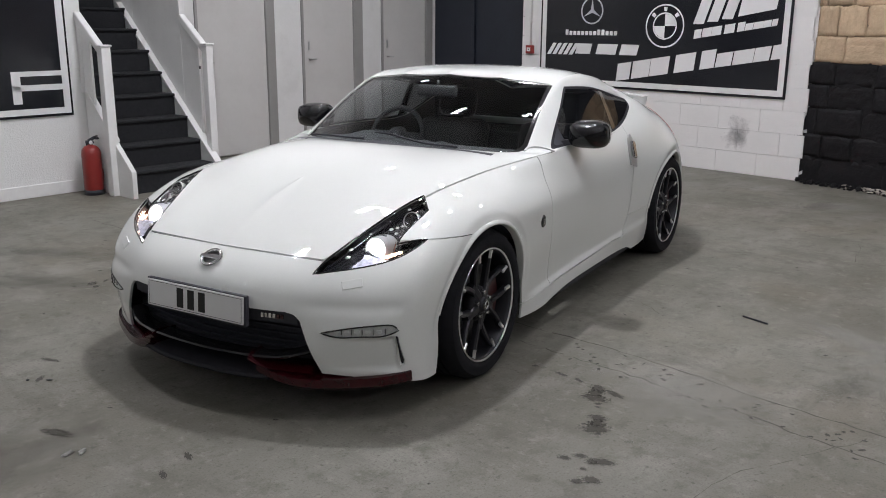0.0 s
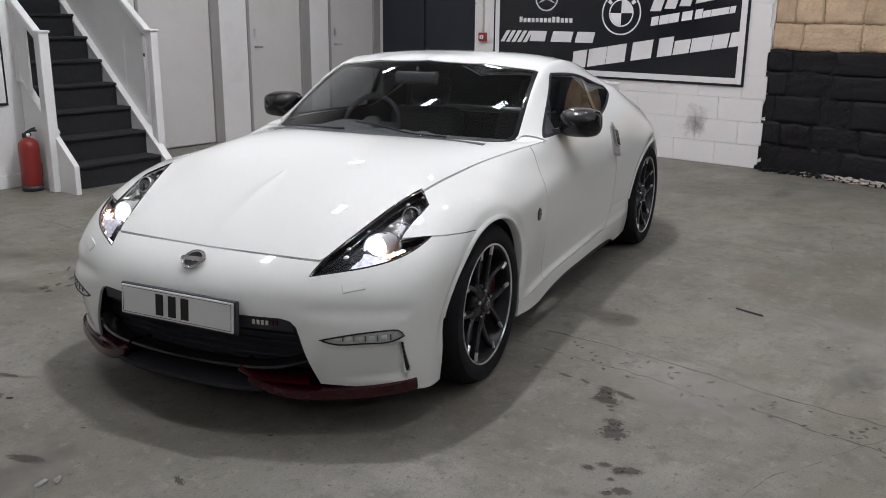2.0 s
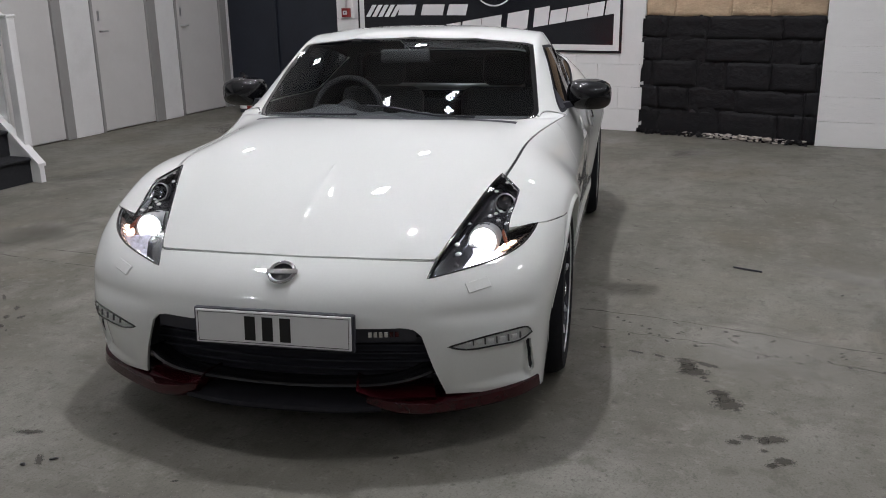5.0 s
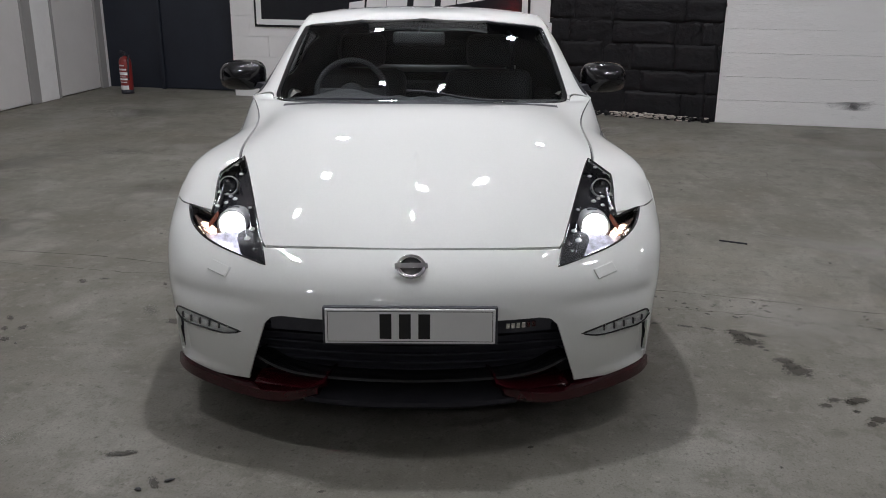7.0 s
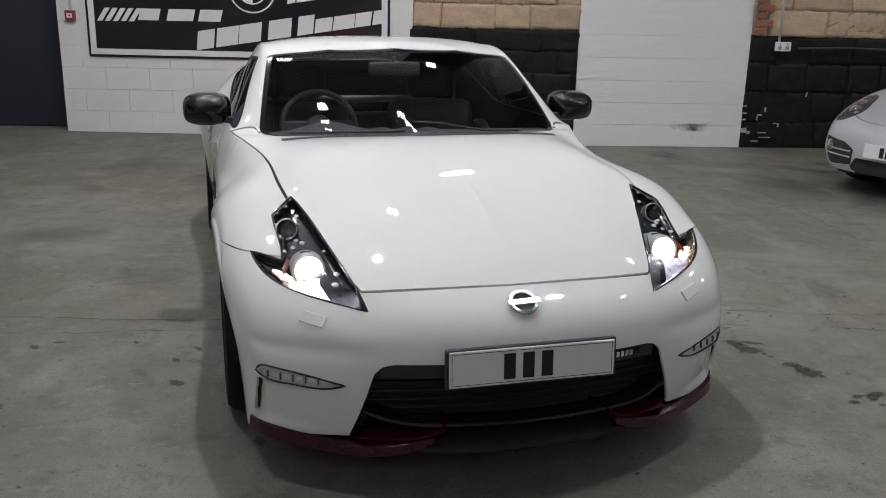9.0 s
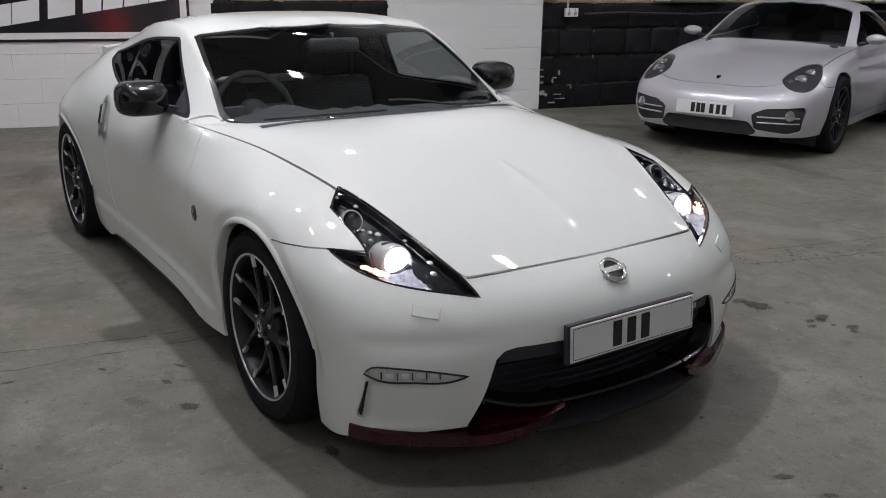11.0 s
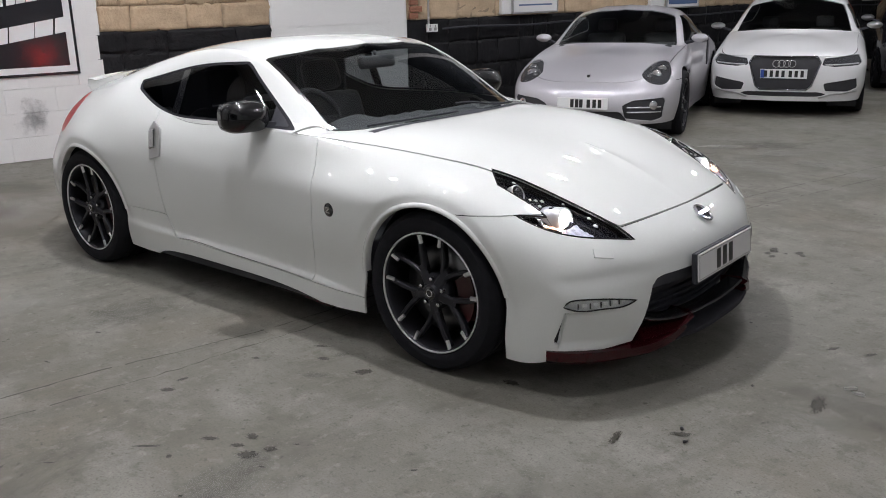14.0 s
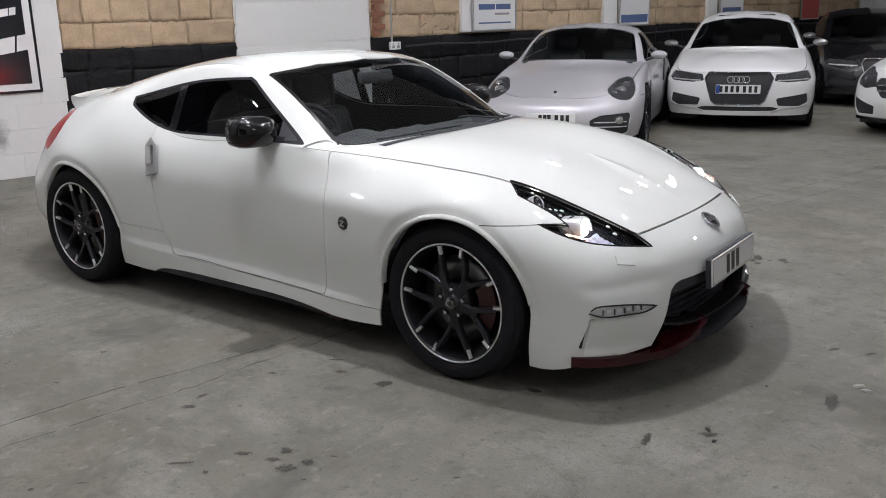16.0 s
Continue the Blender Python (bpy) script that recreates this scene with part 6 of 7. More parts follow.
def parked_car(name, label, net, m, paint, axle, screen_pts, side_pts, lamp, openings, wheel_r=0.24, tyre_r=0.33, track=0.86, spokes=5, spoke_mat=GUNMETAL, group="parked cars"):
    """A car from its net of sections: skin cut into panels, glass, lamps, openings, wheels."""
    c = thing(name, m, label, "car", group)
    b = part("body", boxed((-axle - 0.4, -0.6, 0.17), (axle + 0.4, 0.6, 0.22), 0.01), SHELL, c, "dark underbody and panels")
    sk = Skin(net, [12, 14, 14, 10, 10, 8, 8, 8, 6], [8, 8, 8, 9, 9, 8], {3: (4,), 4: (4,), 5: (4,), 6: (4,)}, fair=6, crease=(4, 3))
    sk.finish()
    tree = BVHTree.FromPolygons([tuple(v) for v in sk.p.reshape(-1, 3).tolist()], [tuple(t) for t in sk.tris.tolist()])
    tr = sk.tris
    az = tyre_r - 0.003
    for cx in (axle, -axle):
        def away(q, cx=cx):
            x, z = q[:, 0] - cx, q[:, 2] - az
            d = np.where(z > 0, np.hypot(x, z), np.abs(x)) - (tyre_r + 0.035)
            return np.where(q[:, 1] > 0.45, d, 1.0)
        _, tr = sk.split(tr, away)
    plan_cut = outline(curve(both(*[(x + (0.06 if k < 4 else 0.0), y) for k, (x, y) in enumerate(screen_pts)]), 8, sharp=(3, 4, 8, 9)), (0, 1), lambda q: q[:, 7] > 3.1)
    scr = lambda q: np.maximum(plan_cut(q), (4.0 - q[:, 6]) * 0.3)
    sid = outline(curve(side_pts, 6, sharp=(0, 2, len(side_pts) - 1)), (0, 2), lambda q: q[:, 1] > 0.45)
    lam, axes = lamp
    lmp = outline(curve(lam, 8) if axes == (0, 1) else lam, axes, lambda q: (q[:, 0] > 1.2) & (q[:, 1] > 0.2))
    shell = tr
    for cut in (scr, sid):
        _, shell = sk.split(shell, cut)
    part("inner_shell", sk.sheet("inner_shell", shell, thick=0, lift=-0.014), SHELL, b, "black inner skin")
    gw, tr = sk.split(tr, scr)
    gs, tr = sk.split(tr, sid)
    lp, tr = sk.split(tr, lmp)
    holes = []
    for k, (poly, _) in enumerate(openings):
        h, tr = sk.split(tr, outline(poly, (1, 2), lambda q: q[:, 0] > 1.4))
        holes.append(h)
    gap = 0.0025
    bon = lambda q: np.maximum((3.0 - q[:, 7]) * 0.12, (q[:, 6] - 4) * 0.2)
    door = outline([(axle - 0.55, 1.0), (axle - 0.56, .24), (-axle + 0.62, .26), (-axle + 0.42, .62), (-axle + 0.5, 1.0)], (0, 2), lambda q: (q[:, 1] > 0.5) & (q[:, 7] < 3.02))
    front = lambda q: np.minimum(axle + 0.42 - q[:, 0], np.maximum(q[:, 2] - 0.60, axle - q[:, 0]))
    bonnet, tr = sk.split(tr, grown(bon, -gap))
    _, tr = sk.split(tr, grown(bon, gap))
    doors, tr = sk.split(tr, grown(door, -gap))
    _, tr = sk.split(tr, grown(door, gap))
    bump, tr = sk.split(tr, grown(front, -gap))
    _, tr = sk.split(tr, grown(front, gap))
    roof, sides = sk.split(tr, lambda q: (3.0 - q[:, 7]) * 0.2)
    part("bonnet", sk.sheet("bonnet", bonnet), paint, b)
    part("front_bumper", sk.sheet("front_bumper", bump), paint, b)
    part("roof", sk.sheet("roof", roof), paint, b)
    part("windscreen", sk.sheet("windscreen", gw, thick=0.005, lift=-0.003), SCREEN, c, "dark windscreen")
    for s in (1, -1):
        part("side_panel", sk.sheet("side_panel", sides, s), paint, b)
        part("door", sk.sheet("door", doors, s), paint, b)
        part("side_window", sk.sheet("side_window", gs, s, thick=0.004, lift=-0.003), TINTED, c)
        h = part("headlight", sk.sheet("headlight", lp, s, thick=0.04, lift=-0.03), LAMP_DARK, c, "unlit dark headlight")
        part("cover", sk.sheet("cover", lp, s, thick=0.004, lift=-0.001), LENS, h)
        for cx in (axle, -axle):
            wheel(c, pose(cx, s * track, az, -90 * s, 0, 0), rim_r=wheel_r, tyre_r=tyre_r, width=0.24, pairs=spokes, spoke=spoke_mat, tip=spoke_mat, caliper=False, split=12)
            prof = [(tyre_r + 0.05, -az + 0.1)] + [((tyre_r + 0.05) * math.cos(a), (tyre_r + 0.05) * math.sin(a)) for a in (math.pi * k / 12 for k in range(13))] + [(-tyre_r - 0.05, -az + 0.1)]
            part("wheel_liner", band([[Vector((cx + px, s * yy, az + pz)) for px, pz in prof] for yy in (0.82, 0.5)]), SHELL, b)
    for h, (poly, what) in zip(holes, openings):
        if len(h):
            part(what, sk.sheet(what, h, side=0, thick=0.05, lift=-0.045), BLACK_PLASTIC, c, "black " + what.replace("_", " "))
    # a plain dark cabin: dashboard and seat backs
    x0 = screen_pts[0][0]
    zc = 0.94
    part("dashboard", boxed((x0 - 0.65, -0.66, 0.62), (x0 - 0.12, 0.66, zc - 0.06), 0.04), CABIN, c)
    for s in (1, -1):
        st = part("seat", smooth(boxed((-0.62, s * 0.36 - 0.24, 0.3), (-0.42, s * 0.36 + 0.24, 0.95), 0.06), 50), SEAT, c, "dark seat")
        part("headrest", smooth(boxed((-0.64, s * 0.36 - 0.12, 0.96), (-0.52, s * 0.36 + 0.12, 1.12), 0.04), 50), SEAT, st)
    return c, b, sk, tree


def wing_mirror(c, x, y, z, s, material):
    rows = []
    for dx, sy, sz in ((-0.05, 0.085, 0.055), (0.0, 0.095, 0.062), (0.04, 0.08, 0.05), (0.068, 0.04, 0.026)):
        rows.append([Vector((x + dx, s * (y + sy * math.cos(a)), z + 0.78 * sz * math.sin(a))) for a in (2 * math.pi * k / 16 for k in range(17))])
    rows.append([Vector((x + 0.078, s * y, z))] * 17)
    w = part("door_mirror", band(rows), material, c, "door mirror")
    part("mirror_glass", band([rows[0], [Vector((x - 0.045, s * y, z))] * 17]), CHROME, w)
    part("arm", tube([(x, s * (y - 0.06), z - 0.03), (x + 0.02, s * (y - 0.17), z - 0.06)], 0.018, 6), BLACK_PLASTIC, w)


COUPE_SILVER = [
    sec(2.12, 0, .20, 2.16, 0, .36, 2.13, 0, .50, 2.02, 0, .60, 1.85, 0, .67, 1.65, 0, .735, 1.45, 0, .785),
    sec(2.06, .45, .20, 2.10, .46, .36, 2.07, .46, .50, 1.96, .44, .605, 1.72, .36, .70, 1.5, .2, .77, 1.35, 0, .81),
    sec(1.85, .78, .20, 1.90, .80, .36, 1.87, .80, .50, 1.72, .69, .69, 1.5, .45, .765, 1.35, .22, .81, 1.2, 0, .835),
    sec(1.24, .84, .20, 1.24, .895, .45, 1.24, .895, .62, 1.2, .76, .80, 1.1, .5, .83, 1.0, .25, .865, .95, 0, .875),
    sec(.7, .84, .17, .7, .86, .45, .7, .865, .66, .55, .78, .865, .62, .70, .87, .82, .35, .905, .9, 0, .915),
    sec(0, .84, .17, 0, .86, .45, 0, .875, .66, 0, .80, .885, -.02, .58, 1.19, .08, .3, 1.245, .1, 0, 1.26),
    sec(-.7, .86, .17, -.7, .89, .45, -.7, .90, .68, -.7, .80, .92, -.75, .55, 1.16, -.75, .28, 1.22, -.75, 0, 1.235),
    sec(-1.24, .86, .2, -1.24, .90, .45, -1.24, .90, .68, -1.3, .76, .90, -1.45, .5, .97, -1.5, .25, 1.0, -1.5, 0, 1.01),
    sec(-1.9, .75, .25, -2.0, .78, .45, -2.0, .78, .65, -1.95, .7, .82, -2.0, .45, .86, -2.02, .22, .87, -2.02, 0, .87),
    sec(-2.1, 0, .25, -2.18, 0, .45, -2.17, 0, .65, -2.1, 0, .8, -2.08, 0, .84, -2.06, 0, .86, -2.05, 0, .865),
]
SALOON = [
    sec(2.22, 0, .20, 2.27, 0, .38, 2.25, 0, .60, 2.17, 0, .745, 1.95, 0, .83, 1.7, 0, .89, 1.5, 0, .92),
    sec(2.16, .45, .20, 2.21, .46, .38, 2.19, .46, .58, 2.10, .44, .735, 1.85, .36, .83, 1.6, .2, .90, 1.4, 0, .935),
    sec(1.95, .80, .20, 1.98, .825, .38, 1.95, .825, .58, 1.85, .735, .745, 1.6, .5, .86, 1.4, .25, .925, 1.25, 0, .95),
    sec(1.405, .84, .2, 1.405, .90, .45, 1.405, .905, .66, 1.35, .78, .86, 1.2, .52, .92, 1.1, .26, .96, 1.05, 0, .97),
    sec(.8, .85, .17, .8, .89, .45, .8, .90, .70, .68, .80, .95, .75, .70, .965, .95, .35, 1.0, 1.0, 0, 1.01),
    sec(.1, .85, .17, .1, .89, .45, .1, .91, .70, .1, .82, .97, .05, .58, 1.33, .15, .3, 1.38, .18, 0, 1.395),
    sec(-1.0, .85, .17, -1, .89, .45, -1, .91, .70, -1, .80, .98, -1.0, .56, 1.34, -1.0, .28, 1.40, -1, 0, 1.41),
    sec(-1.405, .85, .2, -1.405, .90, .45, -1.405, .90, .7, -1.6, .76, .98, -1.75, .55, 1.03, -1.75, .28, 1.08, -1.75, 0, 1.09),
    sec(-2.2, .78, .25, -2.3, .80, .45, -2.3, .8, .7, -2.25, .72, .93, -2.3, .45, .97, -2.3, .22, .99, -2.3, 0, .995),
    sec(-2.4, 0, .25, -2.46, 0, .45, -2.45, 0, .7, -2.38, 0, .9, -2.36, 0, .95, -2.34, 0, .97, -2.33, 0, .975),
]


def parked_at(fx, fy, hx, hy, axle, size=(1, 1, 1)):
    """The pose of a car from the middle of its front axle and its heading."""
    a = math.atan2(hy, hx)
    return pose(fx - axle * size[0] * math.cos(a), fy - axle * size[0] * math.sin(a), 0, 0, 0, math.degrees(a)) @ Matrix.Diagonal((*size, 1))


# silver coupe
intake = [(.39, .385), (.50, .435), (.775, .455), (.79, .42), (.765, .255), (.68, .225), (.42, .255)]
low = [(-.37, .325), (.37, .325), (.44, .235), (.40, .20), (-.40, .20), (-.44, .235)]
c2, b2, sk2, tree2 = parked_car("silver_coupe", "silver metallic two-door sports coupe parked against the wall", COUPE_SILVER, parked_at(-1.30, 4.91, .30, -.954, 1.24, (.95, .95, .98)), SILVER, 1.24,
    ((.88, 0), (.82, .3), (.72, .56), (.60, .70), (.06, .575), (.12, .3), (.14, 0)), [(.50, .885), (-.45, .905), (-1.0, .96), (-.65, 1.11), (-.03, 1.17)],
    ([(1.92, .60), (1.88, .735), (1.71, .80), (1.52, .770), (1.41, .70), (1.48, .625), (1.68, .555), (1.85, .535)], (0, 1)), ((intake, "side_intake"), (low, "lower_intake")), wheel_r=0.25, tyre_r=0.335, track=0.885)
plate_on(c2, 2.178, .405, 4, bars=(-.105, -.055, -.012, .065, .125, .18))
for s in (1, -1):
    for z in (.315, .365):
        ps = [lay(s * y, z, tree2, -0.012)[0] for y in np.linspace(.44, .76, 8)]
        part("intake_slat", tube(ps, 0.007, 6), SILVER, c2, "thin silver slat")
    p, n = lay(s * .69, .385, tree2, 0.0)
    part("fog_lamp", lathe([(0, 0.006), (0.036, 0.004), (0.043, 0.0), (0.043, -0.03)], 20, onto(p, n)), CHROME, c2, "round fog lamp")
    for x, y, r in ((1.77, .655, .055), (1.63, .690, .046), (1.83, .60, .026)):
        p, n, *_ = tree2.ray_cast(Vector((x, y, 2)), Vector((0, 0, -1)))
        part("lamp_pod", lathe([(0, 0.0), (r * .6, -0.002), (r, -0.012), (r * 1.05, -0.03)], 20, Matrix.Translation((p.x, s * p.y, p.z - 0.006)) @ pose(0, 0, 0, 0, 55, 0)), CHROME, c2, "round lamp pod")
    wing_mirror(c2, .45, .915, .940, s, SILVER)
    part("side_vent", boxed((-.62, .0, -.16), (-.48, .012, .16), 0.006, pose(0, s * .893, .62, 0, 14, 0)), BLACK_PLASTIC, c2, "black side vent")
p, n = Vector((1.93, 0, .645)), Vector((.5, 0, .86))
part("crest", prism([(-.018, .022), (.018, .022), (.016, -.008), (0, -.024), (-.016, -.008)], 0.004, onto(p, n)), DARK_CHROME, c2, "small shield badge")

# white saloon
hexa = [(-.35, .735), (.35, .735), (.395, .665), (.31, .39), (.26, .345), (-.26, .345), (-.31, .39), (-.395, .665)]
fog = [(.44, .42), (.80, .475), (.815, .36), (.72, .315), (.47, .325)]
slot = [(-.50, .285), (-.40, .315), (.40, .315), (.50, .285), (.40, .255), (-.40, .255)]
c3, b3, sk3, tree3 = parked_car("white_saloon", "white four-door saloon with a black hexagonal grille", SALOON, parked_at(-.32, 7.57, .285, -.958, 1.405, (.95, .95, .915)), PLAIN_WHITE, 1.405,
    ((.99, 0), (.92, .35), (.82, .60), (.71, .715), (.13, .585), (.18, .3), (.20, 0)), [(.60, .985), (-.6, 1.01), (-1.45, 1.03), (-1.2, 1.24), (-.6, 1.31), (.08, 1.30)],
    ([(.41, .635), (.43, .715), (.80, .745), (.845, .66), (.80, .625), (.55, .615)], (1, 2)), ((hexa, "grille"), (fog, "fog_surround"), (slot, "lower_slot")), wheel_r=0.235, tyre_r=0.33, track=0.885)
plate_on(c3, 2.262, .535, 3, blue=True)
for k in range(10):
    z = .375 + k * .036
    half = .30 + .09 * min((z - .36) / .3, 1)
    part("grille_bar", tube([lay(y, z, tree3, -0.02)[0] for y in np.linspace(-half, half, 8)], 0.004, 5), DARK_CHROME, c3)
hexa_loop = hexa + hexa[:1]
pts = [(a[0] + (b[0] - a[0]) * k / 6, a[1] + (b[1] - a[1]) * k / 6) for a, b in zip(hexa_loop, hexa_loop[1:]) for k in range(6)]
part("grille_frame", tube([lay(y, z, tree3, 0.004)[0] for y, z in pts], 0.010, 6, closed=True), DARK_CHROME, c3, "dark chrome grille frame")
for k in range(4):
    y = -.088 + k * .0585
    p, n = lay(y, .655, tree3, 0.012)
    om = onto(Vector((2.262, y, .655)), Vector((1, 0, .12)))
    part("ring", tube([om @ Vector((.040 * math.cos(a), .040 * math.sin(a), 0)) for a in (2 * math.pi * j / 24 for j in range(24))], 0.006, 6, closed=True), CHROME, c3, "plain chrome ring")
for s in (1, -1):
    p, n = lay(s * .70, .395, tree3, -0.02)
    part("fog_lamp", lathe([(0, 0.006), (0.03, 0.004), (0.036, 0.0), (0.036, -0.02)], 16, onto(p, n)), CHROME, c3)
    ps = [lay(s * (.45 + .36 * t), .642 + .01 * t, tree3, -0.012)[0] for t in np.linspace(0, 1, 8)]
    part("light_strip", tube(ps, 0.008, 6), LED_OFF, c3, "clear light strip")
    ps = [lay(s * y, z, tree3, 0.004)[0] for y, z in ((.40, .245), (.52, .285), (.66, .30), (.80, .315))]
    part("lower_blade", tube(ps, 0.010, 6), SATIN, c3, "satin lower blade")
    wing_mirror(c3, .62, .97, 1.04, s, SATIN)
part("sunroof", boxed((-.75, -.38, 1.405), (.02, .38, 1.418), 0.01), BLACK_GLOSS, c3, "dark glass sunroof")

# dark coupe behind
dark_net = [[(x, y, z * 0.965) for x, y, z in row] for row in SALOON]
c4, b4, sk4, tree4 = parked_car("dark_coupe", "black saloon parked further along the wall", dark_net, parked_at(.70, 10.70, .345, -.94, 1.405, (.95, .95, .94)), DARK_PAINT, 1.405,
    ((.99, 0), (.92, .35), (.80, .62), (.71, .68), (.12, .565), (.18, .3), (.20, 0)), [(.60, .95), (-.6, .975), (-1.45, .99), (-1.2, 1.19), (-.6, 1.26), (.08, 1.255)],
    ([(.42, .615), (.44, .69), (.80, .715), (.84, .64), (.80, .605), (.55, .595)], (1, 2)), (([(y, z * .965) for y, z in hexa], "grille"), ([(y, z * .965) for y, z in fog], "fog_surround")), track=0.885)
for s in (1, -1):
    wing_mirror(c4, .62, .97, 1.005, s, SATIN)
    ps = [lay(s * (.45 + .36 * t), .62 + .01 * t, tree4, -0.012)[0] for t in np.linspace(0, 1, 8)]
    part("light_strip", tube(ps, 0.012, 6), LED_OFF, c4, "clear light strip")
frame4 = [(y, z * .965) for y, z in pts]
part("grille_frame", tube([lay(y, z, tree4, 0.004)[0] for y, z in frame4], 0.010, 6, closed=True), CHROME, c4, "chrome grille frame")
plate_on(c4, 2.262, .51, 3, bars=())

# white hatchback at the end of the row
hatch_net = [[(x * 0.92, y * 0.985, z * (1.02 if z > 0.9 else 1.0)) for x, y, z in row] for row in SALOON]
mouth5 = [(-.42, .66), (.42, .66), (.47, .58), (.36, .44), (-.36, .44), (-.47, .58)]
fog5 = [(.44, .34), (.78, .43), (.80, .30), (.70, .235), (.46, .245)]
c5, b5, sk5, tree5 = parked_car("white_hatchback", "white five-door hatchback with a black lower bumper", hatch_net, parked_at(1.97, 7.60, -.35, -.937, 1.29, (.97, .97, .97)), PLAIN_WHITE, 1.29,
    ((.91, 0), (.85, .35), (.74, .62), (.65, .67), (.11, .56), (.165, .3), (.185, 0)), [(.55, 1.0), (-.55, 1.025), (-1.33, 1.045), (-1.1, 1.26), (-.55, 1.33), (.07, 1.32)],
    ([(.44, .56), (.48, .70), (.62, .76), (.79, .765), (.83, .68), (.76, .57), (.60, .53)], (1, 2)), ((mouth5, "grille"), (fog5, "fog_surround")), track=0.87, tyre_r=0.32)
for z in (.52, .58):
    part("grille_bar", tube([lay(y, z, tree5, 0.0)[0] for y in np.linspace(-.42, .42, 10)], 0.012, 6), CHROME, c5, "bright grille bar")
part("front_lip", swept([(lay(y, .21, tree5, 0.0)[0], Vector((1, 0, 0))) for y in np.linspace(-.74, .74, 20)], [(-.06, -.05), (.025, -.03), (.025, .0), (-.06, .02)]), BLACK_GLOSS, c5, "black front lip")
for s in (1, -1):
    p, n = lay(s * .66, .655, tree5, -0.02)
    part("lamp_pod", lathe([(0, 0.01), (0.03, 0.005), (0.045, -0.01)], 18, onto(p, n)), CHROME, c5)
    wing_mirror(c5, .55, .95, 1.06, s, PLAIN_WHITE)

# ---- ceiling lights: small square floodlights out of view, some added as fill ----
KEY = glowing("lamp_glass", (0.97, 0.965, 1.02), 1280.0)
WING = glowing("lamp_glass_wing", (0.97, 0.965, 1.02), 420.0)
SIDE = glowing("lamp_glass_side", (0.97, 0.965, 1.02), 375.0)
# unseen lamps added to brighten the parked cars by the far wall
FAR_FILL = glowing("fill_glass_far", (0.97, 0.965, 1.02), 320.0)
MID = glowing("lamp_glass_mid", (0.97, 0.965, 1.02), 151.0)
# unseen lamps added to lift the floor towards the parked cars
DIM_FILL = glowing("fill_glass_dim", (0.97, 0.965, 1.02), 110.0)
# tilted fill lamps added ahead of the coupe to brighten bumper and sides
FRONT_FILL = glowing("fill_glass_front", (0.97, 0.965, 1.02), 172.0)
LAMP_BODY = mat("lamp_housing", (0.08, 0.08, 0.085), 0.5, vary=0.1, scale=20)


def flood_light(x, y, glow, tilt=0, z=4.0, turn=-11.3, w=0.24, d=0.18):
    m = pose(x, y, z, 0, tilt, turn)
    t = thing("flood_light", m, "small black floodlight assumed under the ceiling, out of view, switched on", "lamp", "ceiling floodlights")
    part("housing", boxed((-w / 2 - 0.02, -d / 2 - 0.02, 0.0), (w / 2 + 0.02, d / 2 + 0.02, 0.07), 0.012), LAMP_BODY, t)
    part("glass", boxed((-w / 2, -d / 2, -0.010), (w / 2, d / 2, -0.001), 0.003), glow, t, "glowing lamp glass")
    up = m.to_3x3().inverted() @ Vector((0, 0, CEILING - z))
    part("stem", tube([(0, 0, 0.05), up], 0.012, 6), SATIN, t)


for x, y, glow, tilt, z, turn in ((-0.12, -0.22, KEY, 0, 5.4, -11.3), (1.7, -2.1, WING, 0, 5.0, -11.3), (1.7, 2.1, SIDE, 0, 5.0, -11.3),
                                  (-0.4, -1.75, MID, 0, 5.0, -11.3), (-1.45, -1.2, MID, 0, 5.0, -11.3), (-1.3, 0.5, MID, 0, 5.0, -11.3),
                                  (0.6, 3.6, DIM_FILL, 0, 4.6, -11.3), (2.2, 3.7, DIM_FILL, 0, 4.6, -11.3), (-3.2, -0.9, MID, 0, 4.4, -11.3), (-3.0, 1.6, MID, 0, 4.4, -11.3),
                                  (-3.6, -3.4, MID, 0, 4.4, -11.3), (9.0, -1.5, FRONT_FILL, 52, 4.3, 0), (8.6, 3.6, FRONT_FILL, 52, 4.3, 24), (5.0, 7.4, FRONT_FILL, 48, 4.4, 58), (6.6, -3.4, FRONT_FILL, 46, 4.4, -34),
                                  (-0.8, 6.3, FAR_FILL, 0, 4.4, -11.3), (0.8, 6.8, MID, 0, 4.4, -11.3), (0.6, 9.6, FAR_FILL, 0, 4.4, -11.3), (2.4, 9.0, FAR_FILL, 0, 4.4, -11.3)):
    flood_light(x, y, glow, tilt, z, turn)

